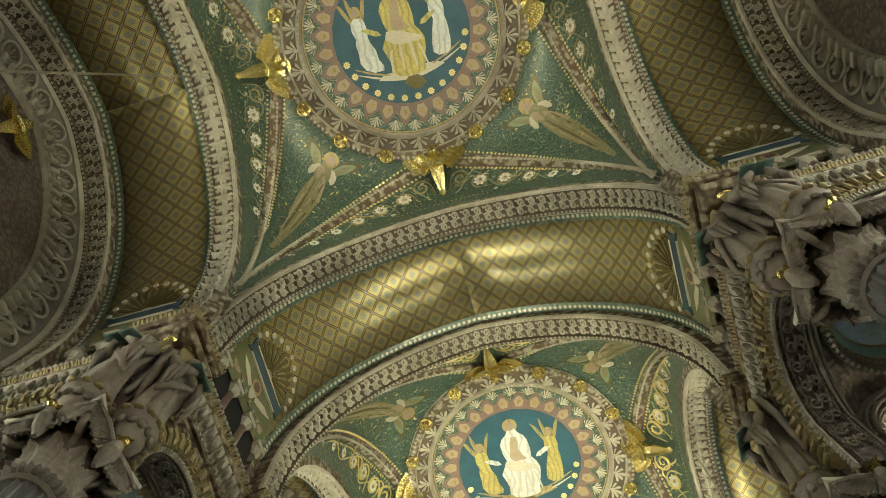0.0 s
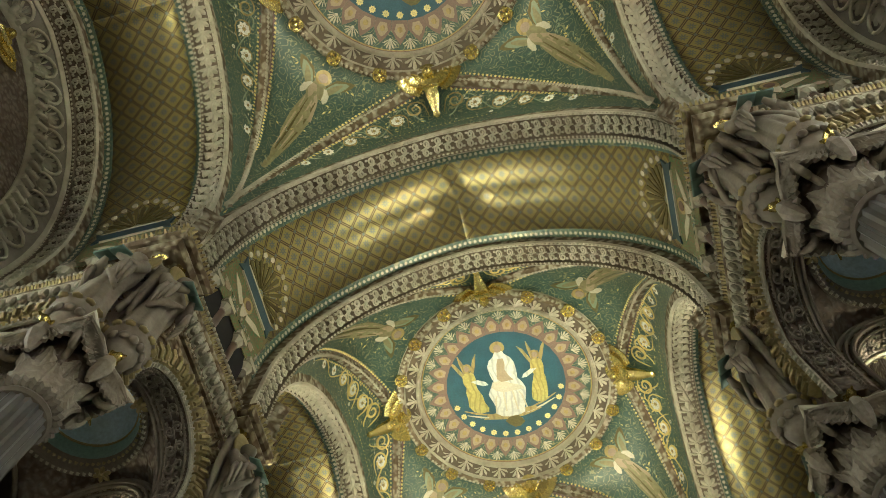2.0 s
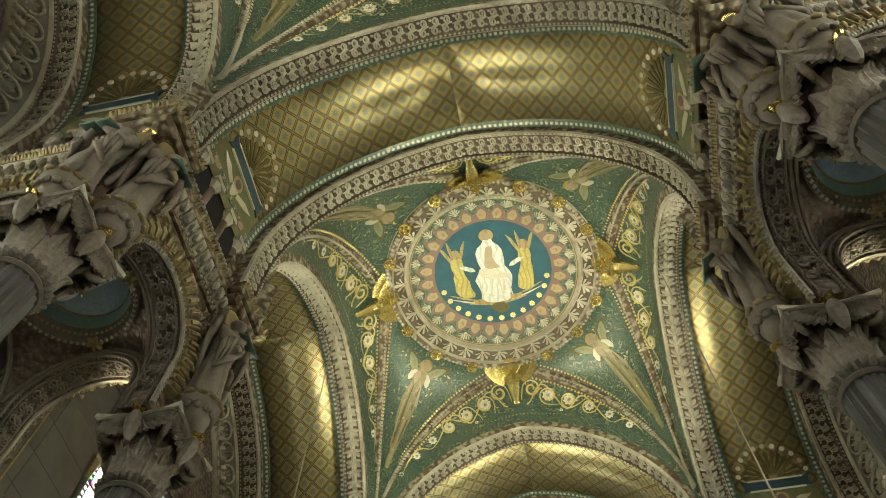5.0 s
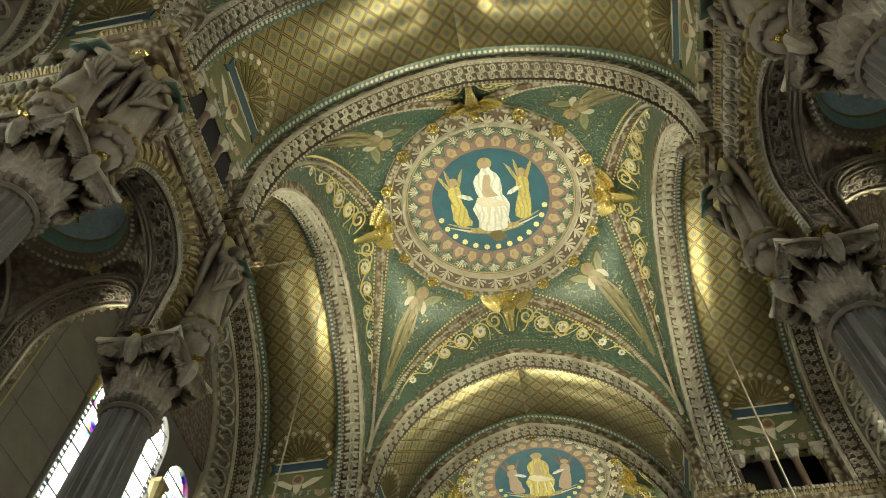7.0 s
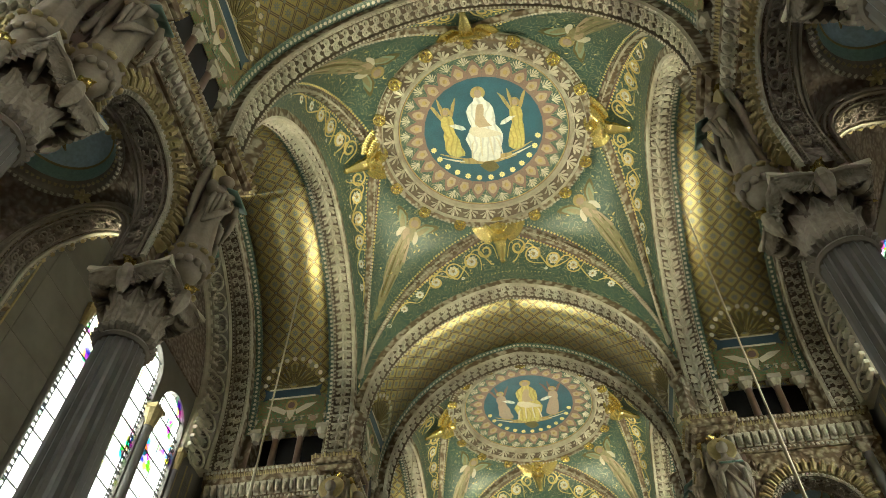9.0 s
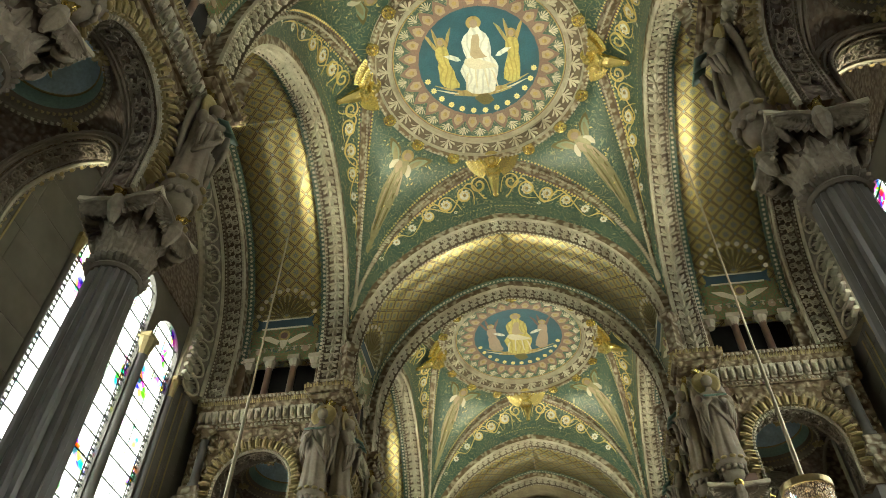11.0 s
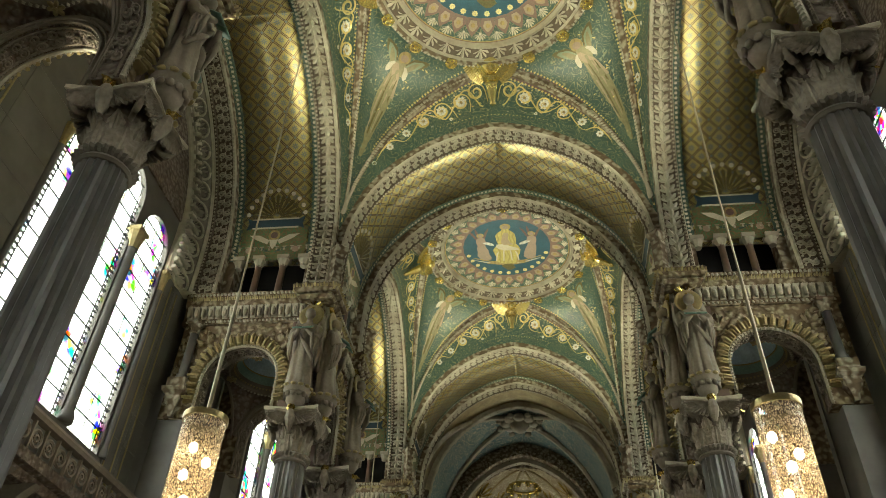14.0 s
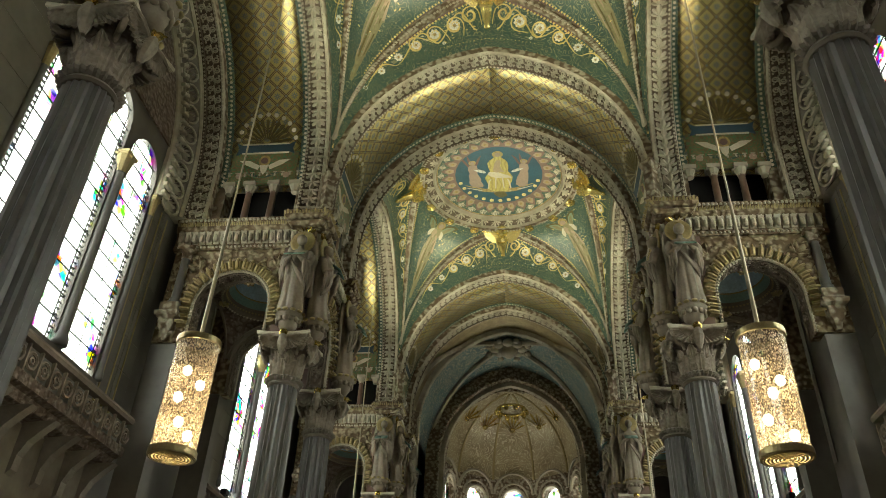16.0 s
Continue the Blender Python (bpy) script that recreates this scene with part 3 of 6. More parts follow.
    for w in (0.0, 2.56):
        sh = Shape()
        n = 46
        for i in range(n):
            d0, d1 = BARREL_LEN * i / n, BARREL_LEN * (i + 1) / n
            barrel_shape(sh, [(w, d0), (w + 0.24, d0), (w + 0.24, d1), (w, d1)], 0.01, 0, False)
        for i in range(110):
            d = BARREL_LEN * (i + 0.5) / 110
            barrel_shape(sh, [(w + 0.12 + 0.05 * math.cos(q), d + 0.05 * math.sin(q)) for q in [k * math.pi / 3 for k in range(6)]], 0.022, 1, False)
        out.append(("border", sh.mesh("border", [GREEN, CREAM]), "green mosaic border with pale dots"))
    return out


PANELS = barrel_panels()


RIB_W = 0.75
RIB_SECTION = [(0, 0.34), (0, 0.06), (0.04, 0), (0.11, 0), (0.13, 0.09), (0.62, 0.09), (0.64, 0), (0.71, 0), (0.75, 0.06), (0.75, 0.34)]


def curl_mesh():
    """A carved double scroll with a bud, in u (along), w (across), n (proud)."""
    s = Shape()
    for sg in (1, -1):
        pts = []
        for k in range(15):
            q = 0.1 * (1 - k / 18)
            a = -1.2 + k * 0.62
            pts.append((sg * (q * math.cos(a) + 0.02), sg * (0.095 + q * math.sin(a)), 0.03 + 0.02 * k / 14))
        pts = [(sg * -0.16, sg * -0.02, 0.02)] + pts
        s.tube(pts, [0.018] + [0.026] * 13 + [0.03, 0.035], 5)
        s.ball((sg * -0.1, sg * 0.14, 0.02), (0.05, 0.035, 0.04), n=5, rings=3)
    s.ball((0, 0, 0.03), (0.05, 0.04, 0.06), n=6, rings=3)
    return s.mesh("curl", STONE, True)


def leaf_mesh(mat=None):
    """A carved acanthus leaf: five ridged lobes that spread from a root, tips lifted."""
    s = Shape()
    for a, reach, w in ((0.0, 0.36, 0.075), (0.62, 0.29, 0.06), (-0.62, 0.29, 0.06), (1.25, 0.22, 0.05), (-1.25, 0.22, 0.05)):
        c, d = math.cos(a), math.sin(a)
        rows = []
        for t, q, h in ((0.0, 0.3, 0.02), (0.35, 0.9, 0.05), (0.7, 1.0, 0.085), (0.92, 0.7, 0.12), (1.0, 0.25, 0.1)):
            x, y = -0.14 + c * reach * t, d * reach * t
            rows.append([(x + d * w * q, y - c * w * q, h * 0.35), (x, y, h), (x - d * w * q, y + c * w * q, h * 0.35), (x, y, h * 0.1)])
        s.loft(rows)
    return s.mesh("leaf", mat or STONE)


CURL, LEAF = curl_mesh(), leaf_mesh()
BEAD_V = [(1, 0, 0), (0, 1, 0), (-1, 0, 0), (0, -1, 0), (0, 0, 1)]
BEAD_F = [(0, 1, 4), (1, 2, 4), (2, 3, 4), (3, 0, 4)]


def rib(m, ornament, word, label, foot=Z_OPEN):
    """A carved arch rib that stands at w = 0 to 0.75 of its frame, with its ornaments and bead rows."""
    body = swept(lambda off: arch_pts(SPAN, SPRING, CROWN, off, foot), RIB_SECTION, "vault_rib", [STONE, GROUND, CARVED], [2, 0, 0, 0, 1, 1, 1, 0, 0, 2])
    top = thing("vault_rib", label, "vault rib", m, "ribs of the vaults", data=body)
    mid = arch_pts(SPAN, SPRING, CROWN, 0.09, foot)
    for u, z, a in along(mid, 0.33, 0.2):
        piece(word, ornament, top, Matrix.Translation((u, 0.375, z)) @ Matrix.Rotation(-a, 4, "Y") @ Matrix.Rotation(math.pi, 4, "X") @ Matrix.Diagonal((1.0, 1.2, 1.2, 1)))
    s = Shape()
    for w, off in ((0.08, 0.0), (0.67, 0.0)):
        for u, z, a in along(arch_pts(SPAN, SPRING, CROWN, off, foot), 0.13, 0.05):
            s.add(BEAD_V, BEAD_F, 0, Matrix.Translation((u, w, z)) @ Matrix.Rotation(-a, 4, "Y") @ Matrix.Rotation(math.pi, 4, "X") @ Matrix.Diagonal((0.05, 0.04, 0.045, 1)))
    piece("bead_row", s.mesh("bead_row", STONE), top, kind="stuff")
    return top


GOLD_LABEL = "barrel vault of gold mosaic with brown trellis and small blue stars"
for yc in PIERS:
    barrel("vault_transverse", across(yc - 1.4), 2.8, GOLD_LABEL)
    rib(across(yc - 2.15), CURL, "curl", "carved pale stone arch rib with scrolls spanning the nave")
    rib(across(yc + 1.4), CURL, "curl", "carved pale stone arch rib with scrolls spanning the nave")
for yc in BAYS:
    for side in (-1, 1):
        barrel("vault_side", aside(side * 5.8, yc, side), 2.8, GOLD_LABEL)
        rib(aside(side * 5.05, yc, side), LEAF, "leaf", "carved pale stone arch rib with acanthus leaves beside the nave")
        rib(aside(side * 8.6, yc, side), CURL, "curl", "carved pale stone arch rib framing the window wall")


RING_R, RING_Z = 3.55, 24.25


def sail(x, y):
    """Height of a domed bay's soffit outside its ring, from the bay's middle."""
    r = math.hypot(x, y)
    big = max(abs(x), abs(y))
    if big < 1e-6:
        return RING_Z
    edge = r * HALF / big
    u = (y if abs(x) >= abs(y) else x) * HALF / big
    z1 = max(bay_z(u, off=0.3), 16.0)
    t = min(max((r - RING_R) / (edge - RING_R), 0.0), 1.0)
    return z1 + (RING_Z - z1) * (1 - t ** 1.9) ** 0.62


def sail_frame(x, y, turn=0.0):
    """Pose on the soffit at (x, y): z down out of the surface, x towards turn."""
    e = 0.03
    p = Vector((x, y, sail(x, y)))
    k = 0.0 if math.hypot(x, y) > RING_R + 0.05 else 0.06
    dx = Vector((e, 0, sail(x + e, y) - sail(x - e, y) if False else (sail(x + e, y) - sail(x, y))))
    dy = Vector((0, e, sail(x, y + e) - sail(x, y)))
    n = dy.cross(dx).normalized()
    t = Vector((math.cos(turn), math.sin(turn), 0))
    t = (t - n * t.dot(n)).normalized()
    s = n.cross(t)
    return Matrix((( t.x, s.x, n.x, p.x), (t.y, s.y, n.y, p.y), (t.z, s.z, n.z, p.z), (0, 0, 0, 1)))


def sail_mesh():
    v, f, n, k = [], [], 96, 12
    for up in (0.0, 0.3):
        for i in range(n):
            a = 2 * math.pi * (i + 0.0) / n
            edge = HALF / max(abs(math.cos(a)), abs(math.sin(a)))
            for j in range(k + 1):
                r = RING_R - 0.02 + (edge + 0.02 - RING_R) * (j / k)
                x, y = r * math.cos(a), r * math.sin(a)
                v.append((x, y, sail(x, y) + up))
    o = n * (k + 1)
    for i in range(n):
        h = (i + 1) % n
        for j in range(k):
            q = (i * (k + 1) + j, i * (k + 1) + j + 1, h * (k + 1) + j + 1, h * (k + 1) + j)
            f.append(q[::-1])
            f.append(tuple(p + o for p in q))
    return mesh_of("pendentive_vault", v, f, GREEN, None, True)


def cap_z(r):
    return 24.45 + 0.35 * (1 - (r / 2.95) ** 2)


def dome_mesh():
    """The roundel: rings of mosaic on a shallow cap."""
    s = Shape()
    cap = cap_z
    bands = [(2.95, 2.9, 1), (2.9, 2.86, 3), (2.86, 2.1, 2), (2.1, 0.02, 0)]
    n = 64
    for r0, r1, mat in bands:
        k = 5 if mat == 0 else 2
        rr = [r0 + (r1 - r0) * i / k for i in range(k + 1)]
        s.loft([[(r * math.cos(2 * math.pi * j / n), r * math.sin(2 * math.pi * j / n), cap(r)) for j in range(n)] for r in rr], mat, cap=False)
    s.loft([[(r * math.cos(2 * math.pi * j / n), r * math.sin(2 * math.pi * j / n), z) for j in range(n)] for r, z in ((0.02, 25.5), (2.95, 24.8))], 0, cap=False)
    return s.mesh("dome_cap", [BLUE, RED, GREEN, OCHRE], True)


SAIL, CAP = sail_mesh(), dome_mesh()
RING_PROFILE = [(3.72, RING_Z + 0.05), (3.7, RING_Z - 0.12), (3.6, RING_Z - 0.2), (3.46, RING_Z - 0.16), (3.42, RING_Z - 0.02), (3.08, RING_Z + 0.1), (3.04, RING_Z + 0.02), (2.96, RING_Z + 0.02), (2.92, RING_Z + 0.2), (2.94, 24.7), (3.72, 24.7)]
RING = Shape().loft([[(r * math.cos(2 * math.pi * j / 72), r * math.sin(2 * math.pi * j / 72), z) for j in range(72)] for r, z in RING_PROFILE + RING_PROFILE[:1]], cap=False)
RING.m = [1 if k // 72 == 4 else (2 if k // 72 in (1, 2) else 0) for k in range(len(RING.f))]
RING = RING.mesh("dome_ring", [STONE, GROUND, CARVED])


def plate(pts, thick, mat, name="plate"):
    """A thin flat plate with the outline pts (x, y) and its face at +z."""
    sh = Shape().loft([[(x, y, 0.0) for x, y in pts], [(x, y, thick) for x, y in pts]])
    return sh.mesh(name, mat)


def fan_mesh(name, mat, size, lobes=5, depth=0.05, spread=1.15, fill=1.0):
    """A fan-shaped palmette: ribs that spread from a root, each a pointed swelling."""
    sh = Shape()
    for k in range(lobes):
        a = spread * (2 * k / (lobes - 1) - 1)
        reach = size * (1 - 0.18 * abs(2 * k / (lobes - 1) - 1))
        c, d = math.cos(a), math.sin(a)
        w = size * 0.5 * spread / lobes * fill
        prof = [(0.08, 0.35), (0.5, 0.9), (0.82, 1.0), (1.0, 0.25)]
        rows = []
        for t, q in prof:
            x, y = c * reach * t, d * reach * t
            rows.append([(x - d * -w * q * t ** 0.6 * -1, y + c * -w * q * t ** 0.6, 0), (x, y, depth * (0.4 + 0.6 * q)), (x - d * w * q * t ** 0.6, y + c * w * q * t ** 0.6, 0)])
        rows = [[(x * 1.0, y * 1.0, z) for x, y, z in r] for r in rows]
        sh.loft(rows, cap=False, closed=False)
    sh.ball((0.02, 0, 0), (size * 0.16, size * 0.16, depth), n=6, rings=3)
    return sh.mesh(name, mat)


def flower_mesh(name, mats, size, petals=8, depth=0.03):
    sh = Shape()
    for k in range(petals):
        a = 2 * math.pi * k / petals
        m = Matrix.Rotation(a, 4, "Z")
        h = size * math.sin(math.pi / petals) * 0.8
        sh.add([(0.15 * size, 0, 0), (0.65 * size, -h, 0), (size, 0, 0), (0.65 * size, h, 0), (0.6 * size, 0, depth)], [(0, 1, 4), (1, 2, 4), (2, 3, 4), (3, 0, 4)], 0, m)
    sh.ball((0, 0, 0), (size * 0.25, size * 0.25, depth * 1.3), 1, 8, 3)
    return sh.mesh(name, mats)


def boss_mesh():
    """A gilded four-petalled boss with a round eye."""
    sh = Shape()
    for k in range(4):
        m = Matrix.Rotation(math.pi / 4 + k * math.pi / 2, 4, "Z")
        sh.ball((0.13, 0, 0.04), (0.1, 0.11, 0.06), 0, 6, 3, m)
    sh.turned([(0.02, 0.06), (0.16, 0.07), (0.17, 0.0)], 14, 1)
    sh.loft([[(r * math.cos(2 * math.pi * j / 14), r * math.sin(2 * math.pi * j / 14), z) for j in range(14)] for r, z in ((0.15, 0.05), (0.2, 0.05), (0.2, 0.11), (0.16, 0.13), (0.15, 0.05))], 0, cap=False)
    sh.ball((0, 0, 0.11), (0.085, 0.085, 0.075), 0, 10, 5)
    return sh.mesh("boss", [BRIGHT_GILT, GROUND], True)


def wing(sh, mat, root, tip, drop, n=6, thick=0.05):
    """A wing of overlapping feathers from root to tip; drop is the way that the feathers hang."""
    root, tip, drop = Vector(root), Vector(tip), Vector(drop)
    nrm = (tip - root).cross(drop).normalized() * thick
    for k in range(n):
        t = k / (n - 1)
        p = root.lerp(tip, t * 0.9)
        q = p + drop * (0.55 + 0.45 * math.sin(math.pi * (0.25 + 0.6 * t))) + (tip - root) * 0.16 * t
        side = (tip - root) * (1.05 / n)
        a = [p - side * 0.7 + nrm * 0.2, p + side * 0.7 + nrm * (0.2 + 0.5 * (k % 2)), q + side * 0.55, q - side * 0.5]
        b = [v - nrm for v in a]
        mid = (p + q) / 2 + nrm * 0.9
        sh.add([*a, mid, *b], [(0, 1, 4), (1, 2, 4), (2, 3, 4), (3, 0, 4), (8, 7, 6, 5), (0, 3, 8, 5), (1, 0, 5, 6), (2, 1, 6, 7), (3, 2, 7, 8)], mat)
    sh.tube([root + nrm * 0.5, root.lerp(tip, 0.5) + nrm * 0.9 - drop * 0.05, tip + nrm * 0.4], [0.05, 0.05, 0.02], 6, mat)


def gilded_angel_mesh():
    """Small gilded winged statue: x away from the dome's ring, z out of the vault."""
    sh = Shape()
    sh.ball((-0.05, 0, 0.3), (0.15, 0.14, 0.18), 0, 12, 8)
    sh.turned([(0.02, 0.0), (0.26, 0.02), (0.27, 0.05), (0.02, 0.06)], 16, 0, Matrix.Translation((-0.08, 0, 0.12)))
    rows = []
    for x, w, h in ((0.1, 0.1, 0.16), (0.18, 0.19, 0.26), (0.32, 0.21, 0.3), (0.46, 0.16, 0.27), (0.6, 0.16, 0.24), (0.74, 0.13, 0.19), (0.88, 0.1, 0.13), (1.0, 0.075, 0.09), (1.08, 0.09, 0.07), (1.14, 0.03, 0.03)):
        rows.append([(x, w * math.cos(2 * math.pi * j / 12) * (1 + 0.18 * (j % 2)), 0.1 + h * 0.5 + h * 0.55 * math.sin(2 * math.pi * j / 12)) for j in range(12)])
    sh.loft(rows)
    for sg in (-1, 1):
        wing(sh, 0, (0.16, 0.13 * sg, 0.14), (-0.3, 0.62 * sg, 0.06), (0.36, 0.26 * sg, 0.04), 12, 0.03)
        wing(sh, 0, (0.14, 0.13 * sg, 0.2), (-0.2, 0.46 * sg, 0.14), (0.2, 0.16 * sg, 0.04), 8, 0.03)
        sh.tube([(0.25, 0.22 * sg, 0.32), (0.42, 0.16 * sg, 0.44), (0.4, 0.0, 0.46)], 0.05, 6)
    return sh.mesh("gilded_angel", BRIGHT_GILT)


def spiral_mesh(name, mat, size, turns=1.6, r=0.025):
    pts = []
    for k in range(22):
        t = k / 21
        a = turns * 2 * math.pi * t
        q = size * (1 - 0.8 * t)
        pts.append((q * math.cos(a), q * math.sin(a), 0.01))
    pts = [(size * 1.05, -size * 1.9, 0.01), (size * 1.12, -size * 0.9, 0.01)] + pts
    sh = Shape().tube(pts, [r * (0.5 + 0.8 * math.sin(math.pi * i / len(pts))) for i in range(len(pts))], 4)
    return sh.mesh(name, mat)


PALMETTE = fan_mesh("palmette", PALE, 0.36, 5, 0.08, 1.2, 1.75)
SMALL_FAN = fan_mesh("palmette", CREAM, 0.27, 7, 0.02, 1.1, 1.5)
BOSS = boss_mesh()
GILDED = gilded_angel_mesh()
DAISY = flower_mesh("rosette", [DAISY_WHITE, OCHRE], 0.23)
SCROLL_L = spiral_mesh("scroll", OCHRE, 0.3)
SCROLL_G = spiral_mesh("scroll", LEAF_GOLD, 0.34, r=0.035)
CREAM_ROSE = material("buff_mosaic", (0.38, 0.29, 0.18), 0.5, grain=0.3, scale=22, bump=0.1)
PETAL = Shape()
PETAL.loft([[(x, y, 0) for x, y in o] for o in [[(-0.06, -0.2), (0.16, -0.23), (0.34, -0.13), (0.5, 0), (0.34, 0.13), (0.16, 0.23), (-0.06, 0.2)]]] + [[(x, y, 0.012) for x, y in [(-0.06, -0.2), (0.16, -0.23), (0.34, -0.13), (0.5, 0), (0.34, 0.13), (0.16, 0.23), (-0.06, 0.2)]]], 0)
PETAL.loft([[(0.02 + 0.33 * x, 0.15 * y, 0.013) for x, y in ((0, -0.6), (0.5, -1), (0.85, -0.5), (1, 0), (0.85, 0.5), (0.5, 1), (0, 0.6))], [(0.02 + 0.33 * x, 0.15 * y, 0.022) for x, y in ((0, -0.6), (0.5, -1), (0.85, -0.5), (1, 0), (0.85, 0.5), (0.5, 1), (0, 0.6))]], 1)
PETAL.ball((0.16, 0, 0.022), (0.075, 0.075, 0.012), 2, 6, 3)
PETAL = PETAL.mesh("petal", [PINK, CREAM_ROSE, OCHRE])
RING_BEADS = Shape()
for k in range(150):
    for r, z, q in ((2.99, RING_Z + 0.0, 0.05), (3.62, RING_Z - 0.2, 0.06)):
        a = 2 * math.pi * (k + 0.5) / 150
        RING_BEADS.add(BEAD_V, BEAD_F, 0, Matrix.Translation((r * math.cos(a), r * math.sin(a), z)) @ Matrix.Rotation(math.pi, 4, "X") @ Matrix.Diagonal((q, q, q, 1)))
RING_BEADS = RING_BEADS.mesh("bead_row", STONE)
STAR = flower_mesh("star", [GOLD_DOT, GOLD_DOT], 0.115, 8, 0.012)


def on_cap(x, y, turn=0.0, lift=0.012):
    """Pose on the medallion with z downwards, out of the mosaic."""
    n = Vector((-0.0804 * x, -0.0804 * y, -1)).normalized()
    t = Vector((math.cos(turn), math.sin(turn), 0))
    t = (t - n * t.dot(n)).normalized()
    q = n.cross(t)
    return Matrix(((t.x, q.x, n.x, x), (t.y, q.y, n.y, y), (t.z, q.z, n.z, cap_z(math.hypot(x, y)) - lift), (0, 0, 0, 1)))


FORM = 1.28


def cloth(top, mat, name, rows, lift):
    """A plain robe shape laid on the medallion, as a band of (y, left, right)."""
    rows = [(y * FORM, a * FORM, b * FORM) for y, a, b in rows]
    v, f = [], []
    for y, a, b in rows:
        for x in (a, (a + b) / 2, b):
            v.append((x, y, cap_z(math.hypot(x, y)) - lift))
    n = len(v)
    v += [(x, y, z + lift - 0.004) for x, y, z in v]
    for i in range(len(rows) - 1):
        for j in range(2):
            q = (3 * i + j, 3 * i + j + 1, 3 * i + j + 4, 3 * i + j + 3)
            f.append(q)
        f.append((3 * i, 3 * i + 3, n + 3 * i + 3, n + 3 * i))
        f.append((3 * i + 5, 3 * i + 2, n + 3 * i + 2, n + 3 * i + 5))
    return piece(name, mesh_of(name, v, f, mat), top)


def medallion_shapes(top, k):
    """Plain shapes of the mosaic: three robed forms, halos, wings and gold stars."""
    main, sides, wingmat = ((YELLOW, WHITE_ROBE, OCHRE), (WHITE_ROBE, YELLOW, OCHRE), (YELLOW, FLESH, RED))[k]
    cloth(top, CREAM if k == 0 else OCHRE, "cloud", [(0.8, -0.65, 0.6), (0.9, -0.8, 0.8), (0.98, -0.5, 0.55), (1.04, -0.2, 0.25)], 0.012)
    for sg in (-1, 1):
        for q in range(2):
            cloth(top, (CREAM, OCHRE)[q], "ray", [(0.98 - 0.1 * q, sg * (0.3 + 0.1 * q) - 0.05, sg * (0.3 + 0.1 * q) + 0.05), (0.84 - 0.12 * q, sg * (0.8 + 0.07 * q) - 0.07, sg * (0.8 + 0.07 * q) + 0.07), (0.66 - 0.14 * q, sg * (1.22 + 0.04 * q) - 0.02, sg * (1.22 + 0.04 * q) + 0.02)], 0.014 + 0.002 * q)
    cloth(top, OLIVE, "scroll_shape", [(0.98, -0.1, 0.12), (1.08, -0.24, 0.22), (1.2, -0.14, 0.28), (1.3, -0.02, 0.12)], 0.03)
    cloth(top, main, "robe", [(-1.0, -0.1, 0.1), (-0.88, -0.16, 0.15), (-0.76, -0.3, 0.27), (-0.6, -0.38, 0.34), (-0.35, -0.36, 0.36), (-0.1, -0.3, 0.34), (0.05, -0.42, 0.44), (0.22, -0.52, 0.5), (0.42, -0.46, 0.47), (0.62, -0.4, 0.4), (0.8, -0.43, 0.36), (0.92, -0.3, 0.34), (0.97, -0.12, 0.2)], 0.03)
    cloth(top, CREAM_ROSE, "tunic", [(-0.78, -0.06, 0.08), (-0.62, -0.12, 0.1), (-0.42, -0.16, 0.06), (-0.2, -0.2, 0.14), (-0.08, -0.1, 0.24)], 0.042)
    cloth(top, CREAM, "mantle", [(-0.12, -0.34, -0.1), (0.02, -0.4, 0.16), (0.14, -0.3, 0.42), (0.24, -0.1, 0.46)], 0.038)
    for q in (-0.3, -0.1, 0.12, 0.3):
        cloth(top, CREAM if main is not CREAM else OCHRE, "fold", [(-0.0 + abs(q), q - 0.02, q + 0.02), (0.4, q * 1.2 - 0.03, q * 1.2 + 0.02), (0.8, q * 1.4 - 0.02, q * 1.4 + 0.02)], 0.04)
    piece("halo", plate([(0.25 * math.cos(a * math.pi / 8), 0.25 * math.sin(a * math.pi / 8)) for a in range(16)], 0.01, OCHRE, "halo"), top, on_cap(0, -1.12 * FORM, 0, 0.02))
    piece("disc", plate([(0.13 * math.cos(a * math.pi / 6), 0.16 * math.sin(a * math.pi / 6)) for a in range(12)], 0.01, FLESH, "disc"), top, on_cap(0, -1.1 * FORM, 0, 0.032))
    for sg in (-1, 1):
        x = 0.92 * sg
        cloth(top, sides, "robe", [(-0.58, x - 0.07, x + 0.07), (-0.5, x - 0.16, x + 0.15), (-0.32, x - 0.18, x + 0.17), (-0.12, x - 0.13, x + 0.14), (0.0, x - 0.17, x + 0.16), (0.2, x - 0.2 - 0.04 * sg, x + 0.2 - 0.04 * sg), (0.42, x * 0.94 - 0.24, x * 0.94 + 0.2), (0.6, x * 0.88 - 0.2, x * 0.88 + 0.22), (0.7, x * 0.84 - 0.05, x * 0.84 + 0.16)], 0.03)
        cloth(top, WHITE_ROBE if sides is not WHITE_ROBE else YELLOW, "sleeve", [(-0.3, x - sg * 0.1 - 0.08, x - sg * 0.1 + 0.08), (-0.18, x - sg * 0.28 - 0.12, x - sg * 0.28 + 0.12), (-0.08, x - sg * 0.4 - 0.06, x - sg * 0.4 + 0.06)], 0.042)
        for q in (-0.26, -0.1, 0.2):
            cloth(top, wingmat, "wing_shape", [(-1.2 + abs(q) * 0.6, x + q * 1.6 - 0.01, x + q * 1.6 + 0.01), (-0.9, x + q * 1.2 - 0.045, x + q * 1.2 + 0.045), (-0.6, x + q * 0.7 - 0.05, x + q * 0.7 + 0.05), (-0.4, x + q * 0.3 - 0.04, x + q * 0.3 + 0.04)], 0.02)
